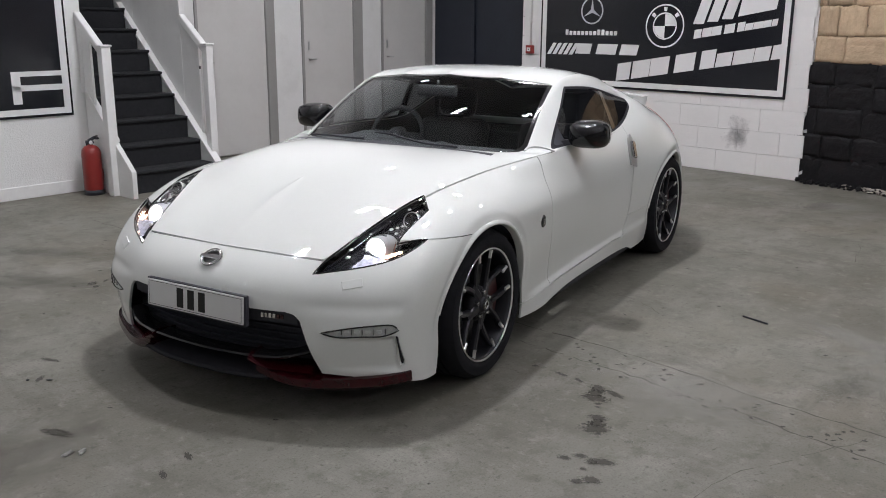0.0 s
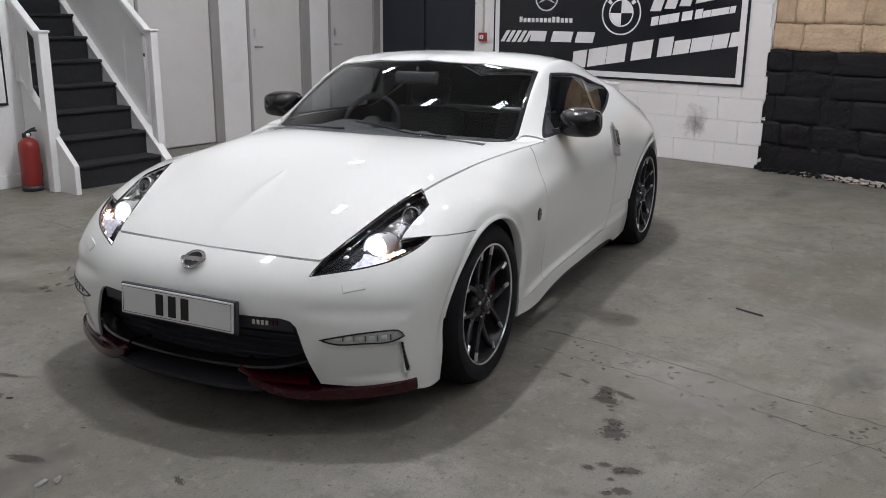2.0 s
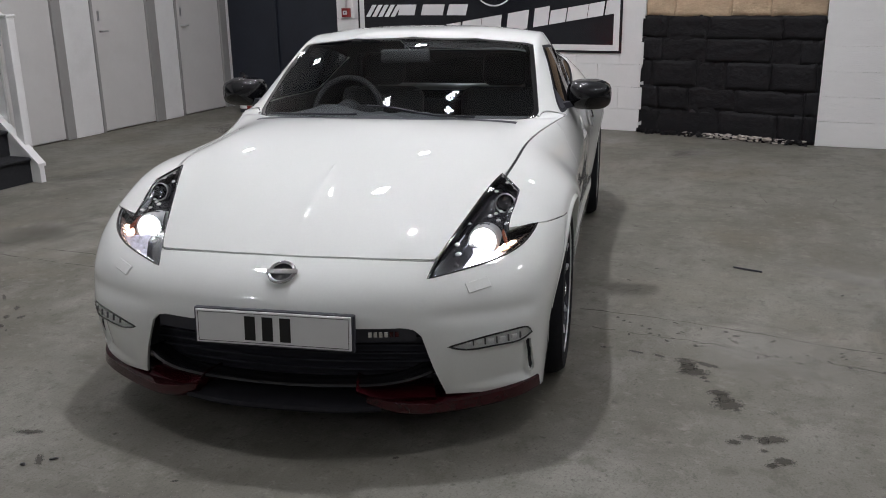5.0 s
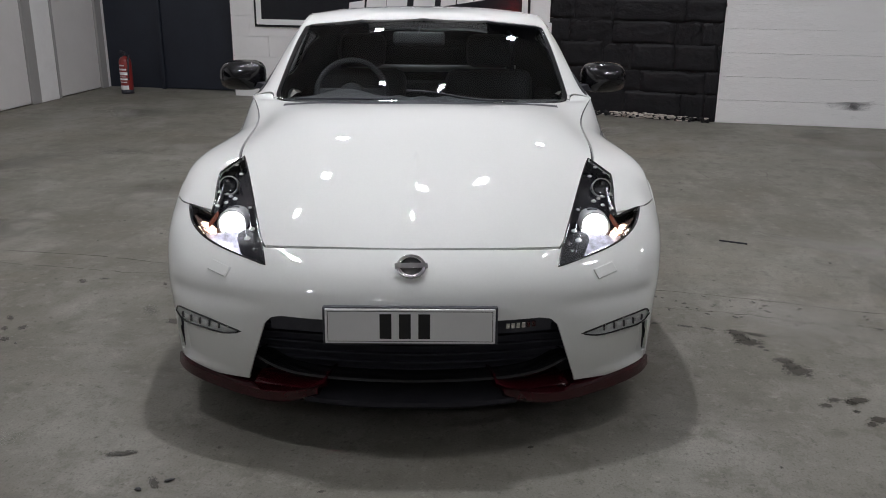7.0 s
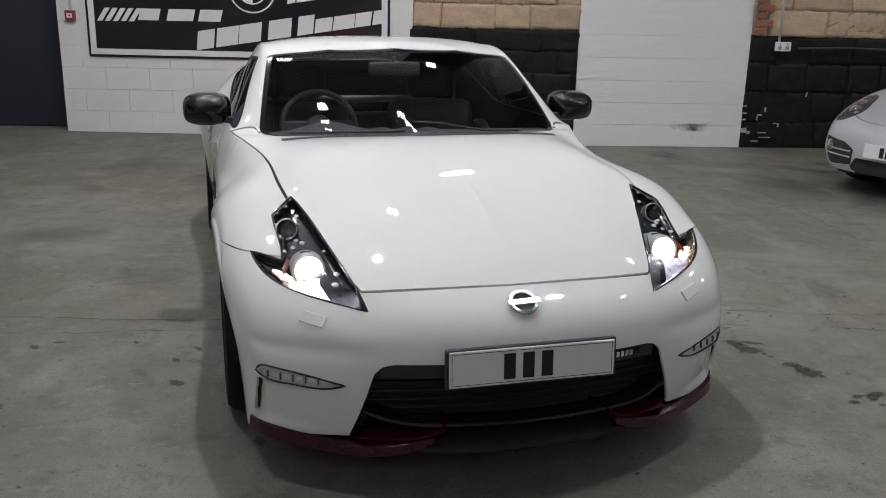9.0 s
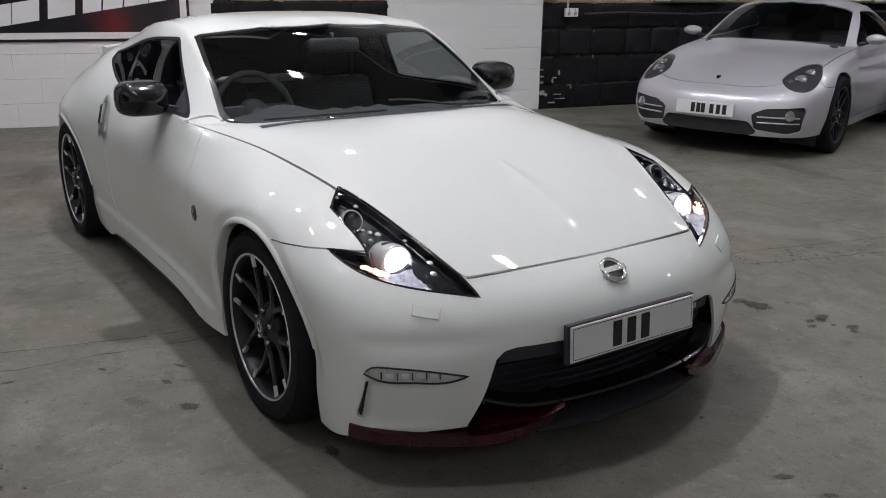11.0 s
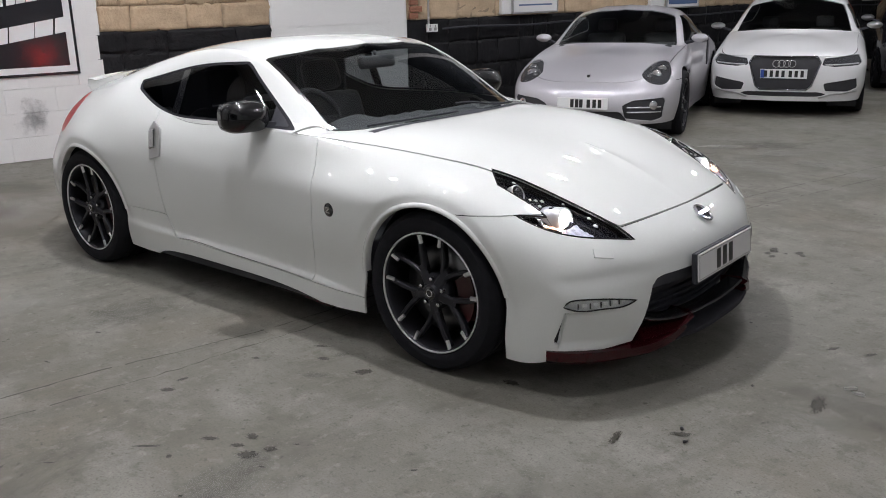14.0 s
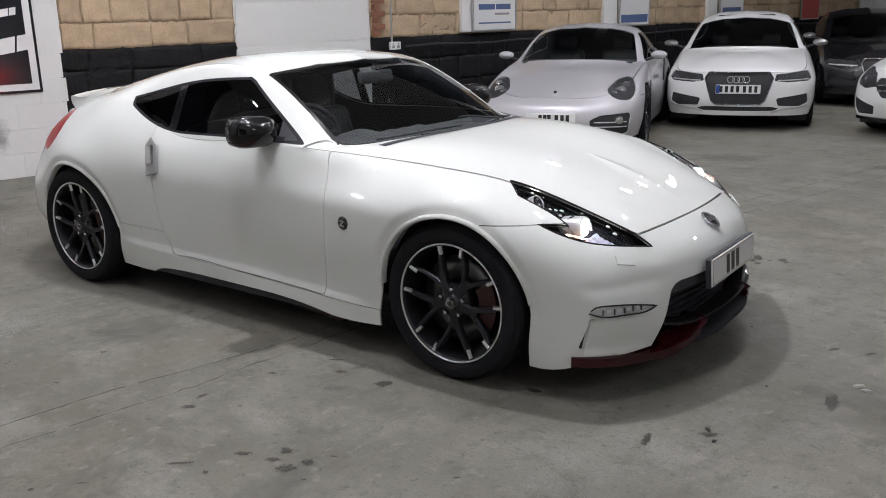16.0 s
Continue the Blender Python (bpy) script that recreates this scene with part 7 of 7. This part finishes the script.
# ---- marks on the floor and wall ----
def mark_mat(name, color, strength, scale, edge=0.25, rough=0.5):
    """A stain that fades out unevenly towards its edge."""
    m = bpy.data.materials.new(name)
    m.use_nodes = True
    nt = m.node_tree
    b = nt.nodes["Principled BSDF"]
    b.inputs["Base Color"].default_value = (*color, 1)
    b.inputs["Roughness"].default_value = rough
    co = nt.nodes.new("ShaderNodeTexCoord")
    grad = nt.nodes.new("ShaderNodeTexGradient")
    grad.gradient_type = "SPHERICAL"
    nt.links.new(co.outputs["Object"], grad.inputs["Vector"])
    n = nt.nodes.new("ShaderNodeTexNoise")
    n.inputs["Scale"].default_value, n.inputs["Detail"].default_value, n.inputs["Roughness"].default_value = scale, 8, 0.7
    info = nt.nodes.new("ShaderNodeObjectInfo")
    off = nt.nodes.new("ShaderNodeVectorMath")
    off.operation = "ADD"
    nt.links.new(co.outputs["Object"], off.inputs[0])
    nt.links.new(info.outputs["Location"], off.inputs[1])
    nt.links.new(off.outputs[0], n.inputs["Vector"])
    mul = nt.nodes.new("ShaderNodeMath")
    mul.operation = "MULTIPLY_ADD"
    nt.links.new(n.outputs["Fac"], mul.inputs[0])
    mul.inputs[1].default_value = 2.2
    nt.links.new(grad.outputs["Fac"], mul.inputs[2])
    rg = nt.nodes.new("ShaderNodeMapRange")
    rg.inputs["From Min"].default_value, rg.inputs["From Max"].default_value = 1.33, 1.33 + edge
    rg.inputs["To Max"].default_value = strength
    nt.links.new(mul.outputs[0], rg.inputs["Value"])
    nt.links.new(rg.outputs[0], b.inputs["Alpha"])
    return m


OIL = mark_mat("oil_stain", (0.042, 0.038, 0.028), 0.8, 3.5, 0.35)
DAMP = mark_mat("faded_stain", (0.10, 0.095, 0.08), 0.30, 2.0, 0.6, 0.6)
PALE = mark_mat("pale_scuff", (0.38, 0.365, 0.33), 0.35, 2.0, 0.6, 0.7)
SCUFF = mark_mat("wall_scuff", (0.16, 0.16, 0.165), 0.55, 1.6, 0.8, 0.7)


def flat_patch(name, m, rx, ry, material, label, n=24):
    bm = bmesh.new()
    bmesh.ops.create_circle(bm, cap_ends=True, segments=n, radius=1.0)
    ob = part(name, bm, material, m=m @ Matrix.Diagonal((rx, ry, 1, 1)))
    return tagged(ob, label, "stain", "floor stains", "stuff")


z = 0.0022
for x, y, rx, ry, turn, k in ((1.164, 1.344, .060, .044, 30, OIL), (1.257, 1.365, .052, .085, 0, OIL), (1.21, 1.35, .05, .05, 0, OIL), (1.180, 1.425, .075, .024, 62, OIL), (1.093, 1.148, .05, .016, 70, OIL), (1.117, 1.239, .04, .014, 60, OIL), (1.432, 1.447, .035, .058, 0, OIL), (1.524, 1.47, .078, .078, 0, OIL), (1.48, 1.46, .05, .035, 0, OIL), (1.569, 1.616, .04, .03, 70, DAMP),
        (1.805, 1.461, .024, .036, 0, OIL), (1.763, 1.506, .024, .04, 10, OIL), (1.783, 1.558, .034, .034, 0, OIL), (1.765, 1.596, .034, .06, 10, OIL), (1.908, 1.601, .036, .052, 0, OIL), (1.941, 1.562, .022, .03, 0, OIL), (1.85, 1.55, .016, .02, 0, OIL), (1.31, 1.40, .016, .02, 0, OIL), (1.34, 1.41, .012, .016, 0, OIL), (2.61, -.255, .10, .03, 100, OIL), (2.63, .334, .045, .016, 60, OIL), (2.49, .308, .05, .018, 60, OIL),
        (2.15, -.914, .07, .02, 100, OIL), (1.242, -1.77, .05, .034, 40, OIL), (1.152, -1.678, .036, .024, 0, OIL), (1.046, -1.78, .045, .018, 30, OIL), (1.162, -1.751, .036, .018, 30, OIL), (1.275, -1.698, .032, .022, 40, OIL), (.586, -1.644, .042, .026, 30, OIL), (.919, -1.946, .07, .012, 40, OIL), (.616, -1.235, .03, .012, 30, OIL), (.743, -.977, .05, .012, 30, OIL), (.88, -.99, .06, .03, 60, DAMP), (.85, -1.065, .035, .02, 20, OIL),
        (1.08, -1.06, .055, .035, 50, OIL), (1.616, -.779, .05, .03, 0, OIL), (2.318, -.76, .05, .02, 30, OIL), (.95, -1.2, .1, .05, 30, DAMP), (.55, -1.55, .035, .015, 80, OIL), (-.11, 1.74, .05, .015, 60, OIL)):
    flat_patch("oil_stain", pose(x, y, z, 0, 0, turn), rx, ry, k, "dark oil stain soaked into the concrete floor")
    z += 0.0001
rnd = random.Random(4)
for k in range(60):
    x, y = rnd.uniform(-4.5, 4.2), rnd.uniform(-3.4, 5.5)
    if abs(y) < 1.0 and -2.2 < x < 2.3:
        continue
    kind = rnd.choice((DAMP, DAMP, PALE))
    flat_patch("floor_patch", pose(x, y, z, 0, 0, rnd.uniform(0, 180)), rnd.uniform(.25, .8), rnd.uniform(.12, .4), kind, "faint worn patch on the concrete floor")
    z += 0.00006
for k in range(170):
    x, y = rnd.uniform(-2.5, 3.6), rnd.uniform(-3.0, 4.0)
    if k > 110:
        # grit gathered between the two joints
        y = rnd.uniform(0.9, 2.9)
        x = 0.40 + 0.29 * y + rnd.uniform(-0.02, 0.22)
    if abs(y) < 0.95 and -2.2 < x < 2.1:
        continue
    flat_patch("oil_spot", pose(x, y, z, 0, 0, rnd.uniform(0, 180)), rnd.uniform(.008, .024), rnd.uniform(.005, .014), OIL, "small dark spot on the concrete floor", 12)
    z += 0.00002
flat_patch("wall_scuff", on_wall(0, 0.55, 4.17, 0.22, 0.012), 0.26, 0.15, SCUFF, "grey smudge on the white pier", 24)
flat_patch("wall_scuff", on_wall(0, 0.55, 4.20, 0.19, 0.0125), 0.07, 0.05, SCUFF, "grey smudge on the white pier", 24)
flat_patch("wall_scuff", on_wall(2, 0.0, 0.60, 0.42, 0.011), 0.20, 0.22, SCUFF, "grey smudge on the white block wall", 24)

JOINT = mat("joint_dirt", (0.085, 0.078, 0.066), 0.9, vary=0.4, scale=20)
CRACK = mat("crack_dirt", (0.10, 0.092, 0.078), 0.9, vary=0.4, scale=20)


def floor_line(name, pts, width, material, label, wob=0.012, seed=1):
    """A worn joint or crack: a thin, uneven dark strip in the floor."""
    r = random.Random(seed)
    bm = bmesh.new()
    rows = []
    for (ax, ay), (bx, by) in zip(pts, pts[1:]):
        d = Vector((bx - ax, by - ay))
        n = max(2, int(d.length / 0.05))
        side = Vector((-d.y, d.x)).normalized()
        for k in range(n):
            p = Vector((ax, ay)) + d * (k / n) + side * r.uniform(-wob, wob) * 0.5
            w = width * r.uniform(0.25, 1.2) / 2
            rows.append((bm.verts.new((*(p - side * w), 0.0018)), bm.verts.new((*(p + side * w), 0.0018))))
    for k, (a, b) in enumerate(zip(rows, rows[1:])):
        if r.random() > 0.12:
            bm.faces.new((a[0], a[1], b[1], b[0]))
    return tagged(part(name, bm, material, m=HALL), label, "crack", "floor cracks", "stuff")


floor_line("floor_joint", [(5.61, -1.94), (5.61, -1.04), (5.59, -0.63), (5.63, -0.20), (5.64, 0.21), (5.50, 1.41), (5.49, 2.36), (5.51, 2.61), (5.54, 2.87), (5.58, 3.11), (5.59, 3.45), (5.69, 4.81), (5.84, 6.88)], 0.010, JOINT, "dirty slab joint across the concrete floor", 0.012, 2)
floor_line("floor_joint", [(5.79, -2.11), (5.80, -0.47), (5.68, 1.13), (5.71, 2.22), (5.72, 2.64), (5.77, 2.85), (5.76, 3.03), (5.80, 3.37), (5.93, 4.86), (6.08, 6.93)], 0.008, JOINT, "worn slab joint across the concrete floor", 0.02, 3)
floor_line("floor_joint", [(2.0, 4.0), (4.2, 4.08), (5.9, 4.3)], 0.008, CRACK, "worn slab joint across the concrete floor", seed=4)
floor_line("floor_joint", [(4.6, 4.95), (6.2, 4.98), (8.6, 5.0)], 0.006, CRACK, "worn slab joint across the concrete floor", seed=5)
for k in range(16):
    d0, s0 = rnd.uniform(2.0, 9.2), rnd.uniform(-3.0, 6.0)
    a = rnd.uniform(0, 6.28)
    pts_ = [(d0, s0)]
    for j in range(rnd.randint(3, 6)):
        a += rnd.uniform(-0.6, 0.6)
        pts_.append((pts_[-1][0] + 0.22 * math.cos(a), pts_[-1][1] + 0.22 * math.sin(a)))
    floor_line("floor_crack", pts_, 0.004, CRACK, "hairline crack in the concrete floor", 0.02, 10 + k)
FOIL = mat("crumpled_foil", (0.5, 0.49, 0.47), 0.3, metal=0.8, vary=0.3, scale=200, bump=0.6, bump_scale=300)
# loose bits: a thin dark rod and crumpled foil
t = thing("metal_rod", pose(-0.105, 1.73, 0.0, 0, 0, 65), "thin dark metal rod lying on the floor", "rod")
part("rod", tube([(-0.075, 0, 0.007), (0.0, 0.002, 0.006), (0.075, 0, 0.007)], 0.005, 6), BLACK_PLASTIC, t)
for k, (x, y) in enumerate(((2.70, -0.075), (2.66, -0.045), (2.35, -.80), (2.30, -.72))):
    t = thing("paint_flake", pose(x, y, 0, 0, 0, 40 * k), "small crumpled pale flake on the floor", "debris", "floor debris")
    bm = bmesh.new()
    bmesh.ops.create_icosphere(bm, subdivisions=2, radius=0.014 if k < 2 else 0.008)
    for v in bm.verts:
        v.co = Vector((v.co.x * 1.8, v.co.y * 0.8, max(v.co.z * 0.4 + 0.004, 0.0))) * (1 + 0.5 * noise.noise(v.co * 90 + Vector((k, 0, 0))))
        v.co.z = max(v.co.z, 0.0)
    part("flake", bm, FOIL if k < 2 else INK, t)

# ---- masonry pieces ----
def chunk(w, h, d, rough, seed, bevel=0.012):
    """One dressed stone or block with worn edges: X along, Y up, Z out of the wall."""
    r = random.Random(seed)
    nx, ny = 4, 3
    bm = bmesh.new()
    rows = []
    for j in range(ny + 1):
        row = []
        for i in range(nx + 1):
            x, y = w * i / nx, h * j / ny
            edge = i in (0, nx) or j in (0, ny)
            zz = d - (bevel if edge else 0) + r.uniform(-1, 1) * rough * (0.5 if edge else 1)
            xx = x + (bevel * 0.35 * (1 if i == 0 else -1 if i == nx else 0)) + r.uniform(-1, 1) * rough * 0.3
            yy = y + (bevel * 0.35 * (1 if j == 0 else -1 if j == ny else 0)) + r.uniform(-1, 1) * rough * 0.3
            row.append(bm.verts.new((xx, yy, zz)))
        rows.append(row)
    for a, b in zip(rows, rows[1:]):
        for i in range(nx):
            bm.faces.new((a[i], a[i + 1], b[i + 1], b[i]))
    ring = rows[0] + [q[-1] for q in rows[1:-1]] + rows[-1][::-1] + [q[0] for q in rows[1:-1]][::-1]
    base = [bm.verts.new((v.co.x, v.co.y, 0)) for v in ring]
    for k in range(len(ring)):
        bm.faces.new((ring[k], base[k], base[(k + 1) % len(ring)], ring[(k + 1) % len(ring)]))
    bmesh.ops.recalc_face_normals(bm, faces=bm.faces)
    me = bpy.data.meshes.new("chunk")
    bm.to_mesh(me)
    bm.free()
    return me


def place_piece(name, me, wall, m):
    ob = new(name, me)
    ob.parent = wall
    ob.matrix_parent_inverse = wall.matrix_basis.inverted()
    ob.matrix_basis = m
    return ob


BLOCK_MESH = []
for k in range(4):
    me = chunk(0.44, 0.2215, 0.012, 0.0005, k, 0.0014)
    me.materials.append(WHITE_WALL)
    BLOCK_MESH.append(me)


def block_wall(wall, axis, at, s0, s1, z1, step=0.45):
    """Painted blocks in stretcher bond over a wall's face; long courses where their upright joints are filled."""
    r = random.Random(int(100 * (s0 + 10)))
    j = 0
    while j * 0.225 < z1:
        s = s0 - (step / 2 if j % 2 and step < 1 else 0)
        while s < s1 - 0.01:
            a, b = max(s, s0), min(s + step - 0.0005, s1)
            if b - a > 0.03:
                m = on_wall(axis, at, a, j * 0.225 + 0.004, r.uniform(-0.0015, 0.0015)) @ Matrix.Diagonal(((b - a - 0.0008) / 0.44, 1, 1, 1))
                place_piece("block", BLOCK_MESH[r.randrange(4)], wall, m)
            s += step
        j += 1


block_wall(wall_rear, 2, -0.012, -2.33, 1.29, 2.0)
block_wall(wall_pier, 0, 0.55, 2.96, 4.71, 2.0, 1.8)
structure("wall_rear_top", boxed((-0.03, -2.33, 2.03), (-0.006, 1.29, CEILING)), WHITE_WALL, "white painted block wall, upper part", REAR)


def rubble_stone(seed, rough, round_off):
    """One rough, rounded rubble stone face, 0.4 by 0.24, with an uneven outline."""
    r = random.Random(seed)
    nx, ny = 11, 7
    off = Vector((r.uniform(0, 50), r.uniform(0, 50), 0))
    bm = bmesh.new()
    rows = []
    for j in range(ny + 1):
        row = []
        for i in range(nx + 1):
            u, v = i / nx, j / ny
            e = min(u, 1 - u) * 0.4, min(v, 1 - v) * 0.24
            drop_ = round_off * (max(0, 1 - e[0] / 0.02) + max(0, 1 - e[1] / 0.016))
            q = Vector((u * 0.4, v * 0.24, 0))
            n1 = noise.noise((q + off) * 9)
            n2 = noise.noise((q + off) * 26)
            wob = Vector((noise.noise((q + off) * 11 + Vector((9, 0, 0))), noise.noise((q + off) * 11 + Vector((0, 9, 0))), 0)) * 0.016
            row.append(bm.verts.new(q + wob + Vector((0, 0, 0.05 - drop_ + rough * (0.55 * n1 + 0.6 * n2 + 0.5 * noise.noise((q + off) * 55))))))
        rows.append(row)
    for a, b in zip(rows, rows[1:]):
        for i in range(nx):
            bm.faces.new((a[i], a[i + 1], b[i + 1], b[i])).smooth = True
    ring = rows[0] + [q[-1] for q in rows[1:-1]] + rows[-1][::-1] + [q[0] for q in rows[1:-1]][::-1]
    base = [bm.verts.new((v.co.x, v.co.y, 0)) for v in ring]
    for k in range(len(ring)):
        bm.faces.new((ring[k], base[k], base[(k + 1) % len(ring)], ring[(k + 1) % len(ring)]))
    bmesh.ops.recalc_face_normals(bm, faces=bm.faces)
    me = bpy.data.meshes.new("stone")
    bm.to_mesh(me)
    bm.free()
    return me


def stone_wall(wall, base, length, rows, seed, limit=1.16):
    """Coursed rubble: black painted stones below, bare sandstone above."""
    r = random.Random(seed)
    meshes = {}
    for mt, key in ((BLACK_STONE, "b"), (TAN_STONE, "t")):
        for k in range(8):
            me = rubble_stone(seed * 50 + k, 0.017 if key == "b" else 0.015, 0.005 if key == "b" else 0.0035)
            me.materials.append(mt)
            meshes[key, k] = me
    z = 0.0
    for h in rows:
        key = "b" if z < limit - 0.02 else "t"
        x = r.uniform(-0.45, -0.2)
        while x < length:
            w = r.uniform(0.22, 0.70)
            a, b = max(x, 0 if length > 5 else -0.17 * max(0, 1 - z / 1.05) + r.uniform(-0.012, 0.03)), min(x + w, length)
            if b - a > 0.04:
                m = base @ Matrix.Translation((-0.062 + r.uniform(-0.006, 0.010), a, z + r.uniform(-0.004, 0.004))) @ pose(0, 0, 0, 90, 0, 90) @ pose(0, 0, 0, 0, 0, r.uniform(-0.8, 0.8))
                place_piece("stone", meshes[key, r.randrange(8)], wall, m @ Matrix.Diagonal(((b - a - 0.002) / 0.4, (h - 0.002) / 0.24, 1, 1)))
            x += w
        z += h


stone_wall(wall_stone, STONE, STONE_LEN, (0.26, 0.22, 0.25, 0.22, 0.21, 0.24, 0.27, 0.25), 1)
stone_wall(wall_far, FAR, 14.0, (0.27, 0.31, 0.29, 0.27, 0.26, 0.28, 0.26), 2, 1.14)

# brick quoins beside the pier, above the black paint
BRICK = mat("red_brick", (0.26, 0.115, 0.07), 0.85, vary=0.25, scale=14, bump=0.5, bump_scale=60, random_tint=0.5)
brick_me = chunk(0.20, 0.066, 0.03, 0.002, 77, 0.004)
brick_me.materials.append(BRICK)
for k in range(12):
    place_piece("brick", brick_me, wall_far, on_wall(0, 0.56, 4.73, 1.16 + 0.075 * k, 0.02) @ Matrix.Diagonal((0.9 if k % 2 else 0.6, 1, 1, 1)))

# crumbled rubble at the foot of the stone wall
r = random.Random(9)
rub = bmesh.new()
for k in range(150):
    s = r.uniform(0.0, STONE_LEN - 0.05)
    q = bmesh.ops.create_icosphere(rub, subdivisions=1, radius=r.uniform(0.008, 0.03))
    bmesh.ops.transform(rub, matrix=pose(r.uniform(-0.01, 0.075), s, r.uniform(0.0, 0.03), r.uniform(0, 180), r.uniform(0, 180), 0) @ Matrix.Diagonal((1.2, 1, 0.7, 1)), verts=q["verts"])
tagged(part("rubble", rub, BLACK_STONE, m=STONE), "crumbled black stone along the foot of the wall", "rubble", kind="stuff")
PLASTER_BITS = mat("plaster_crumbs", (0.50, 0.46, 0.41), 0.9, vary=0.4, scale=30)
rub = bmesh.new()
for k in range(240):
    s = r.gauss(1.05, 0.22)
    q = bmesh.ops.create_icosphere(rub, subdivisions=1, radius=r.uniform(0.003, 0.015))
    for v in q["verts"]:
        v.co *= r.uniform(0.5, 1.3)
    bmesh.ops.transform(rub, matrix=pose(r.uniform(0.01, 0.09), min(max(s, 0.4), 1.7), r.uniform(0.004, 0.05), r.uniform(-15, 15), 0, r.uniform(-8, 8)) @ Matrix.Diagonal((0.8, 2.6, 0.6, 1)), verts=q["verts"])
tagged(part("rubble", rub, PLASTER_BITS, m=STONE), "pale crumbled plaster along the foot of the wall", "rubble", kind="stuff")
# pale scars where the black paint has chipped beside the pier
SCAR = mat("bare_plaster_chips", (0.36, 0.35, 0.33), 0.9, vary=0.3, scale=30)
chips = bmesh.new()
for s, z, w, h in ((4.73, .433, .03, .012), (4.737, .36, .04, .010), (4.737, .294, .035, .012), (4.75, .182, .05, .05), (4.80, .16, .03, .03), (4.873, .311, .015, .04), (4.90, .345, .05, .010), (4.953, .40, .012, .045), (5.088, .257, .05, .008), (5.11, .235, .010, .03), (4.943, .159, .09, .008), (4.98, .11, .12, .010), (4.87, .07, .08, .012), (5.374, .562, .012, .04)):
    box(chips, (-w / 2 + s - 4.7, -h / 2 + z, -0.01), (w / 2 + s - 4.7, h / 2 + z, 0.016), 0.003)
for v in chips.verts:
    v.co += Vector((noise.noise(v.co * 40), noise.noise(v.co * 55 + Vector((7, 0, 0))), 0)) * 0.008
tagged(part("plaster_scar", chips, SCAR, m=on_wall(0, 0.56, 4.7, 0, 0.0)), "pale chips in the black paint beside the pier", "chips", kind="stuff")
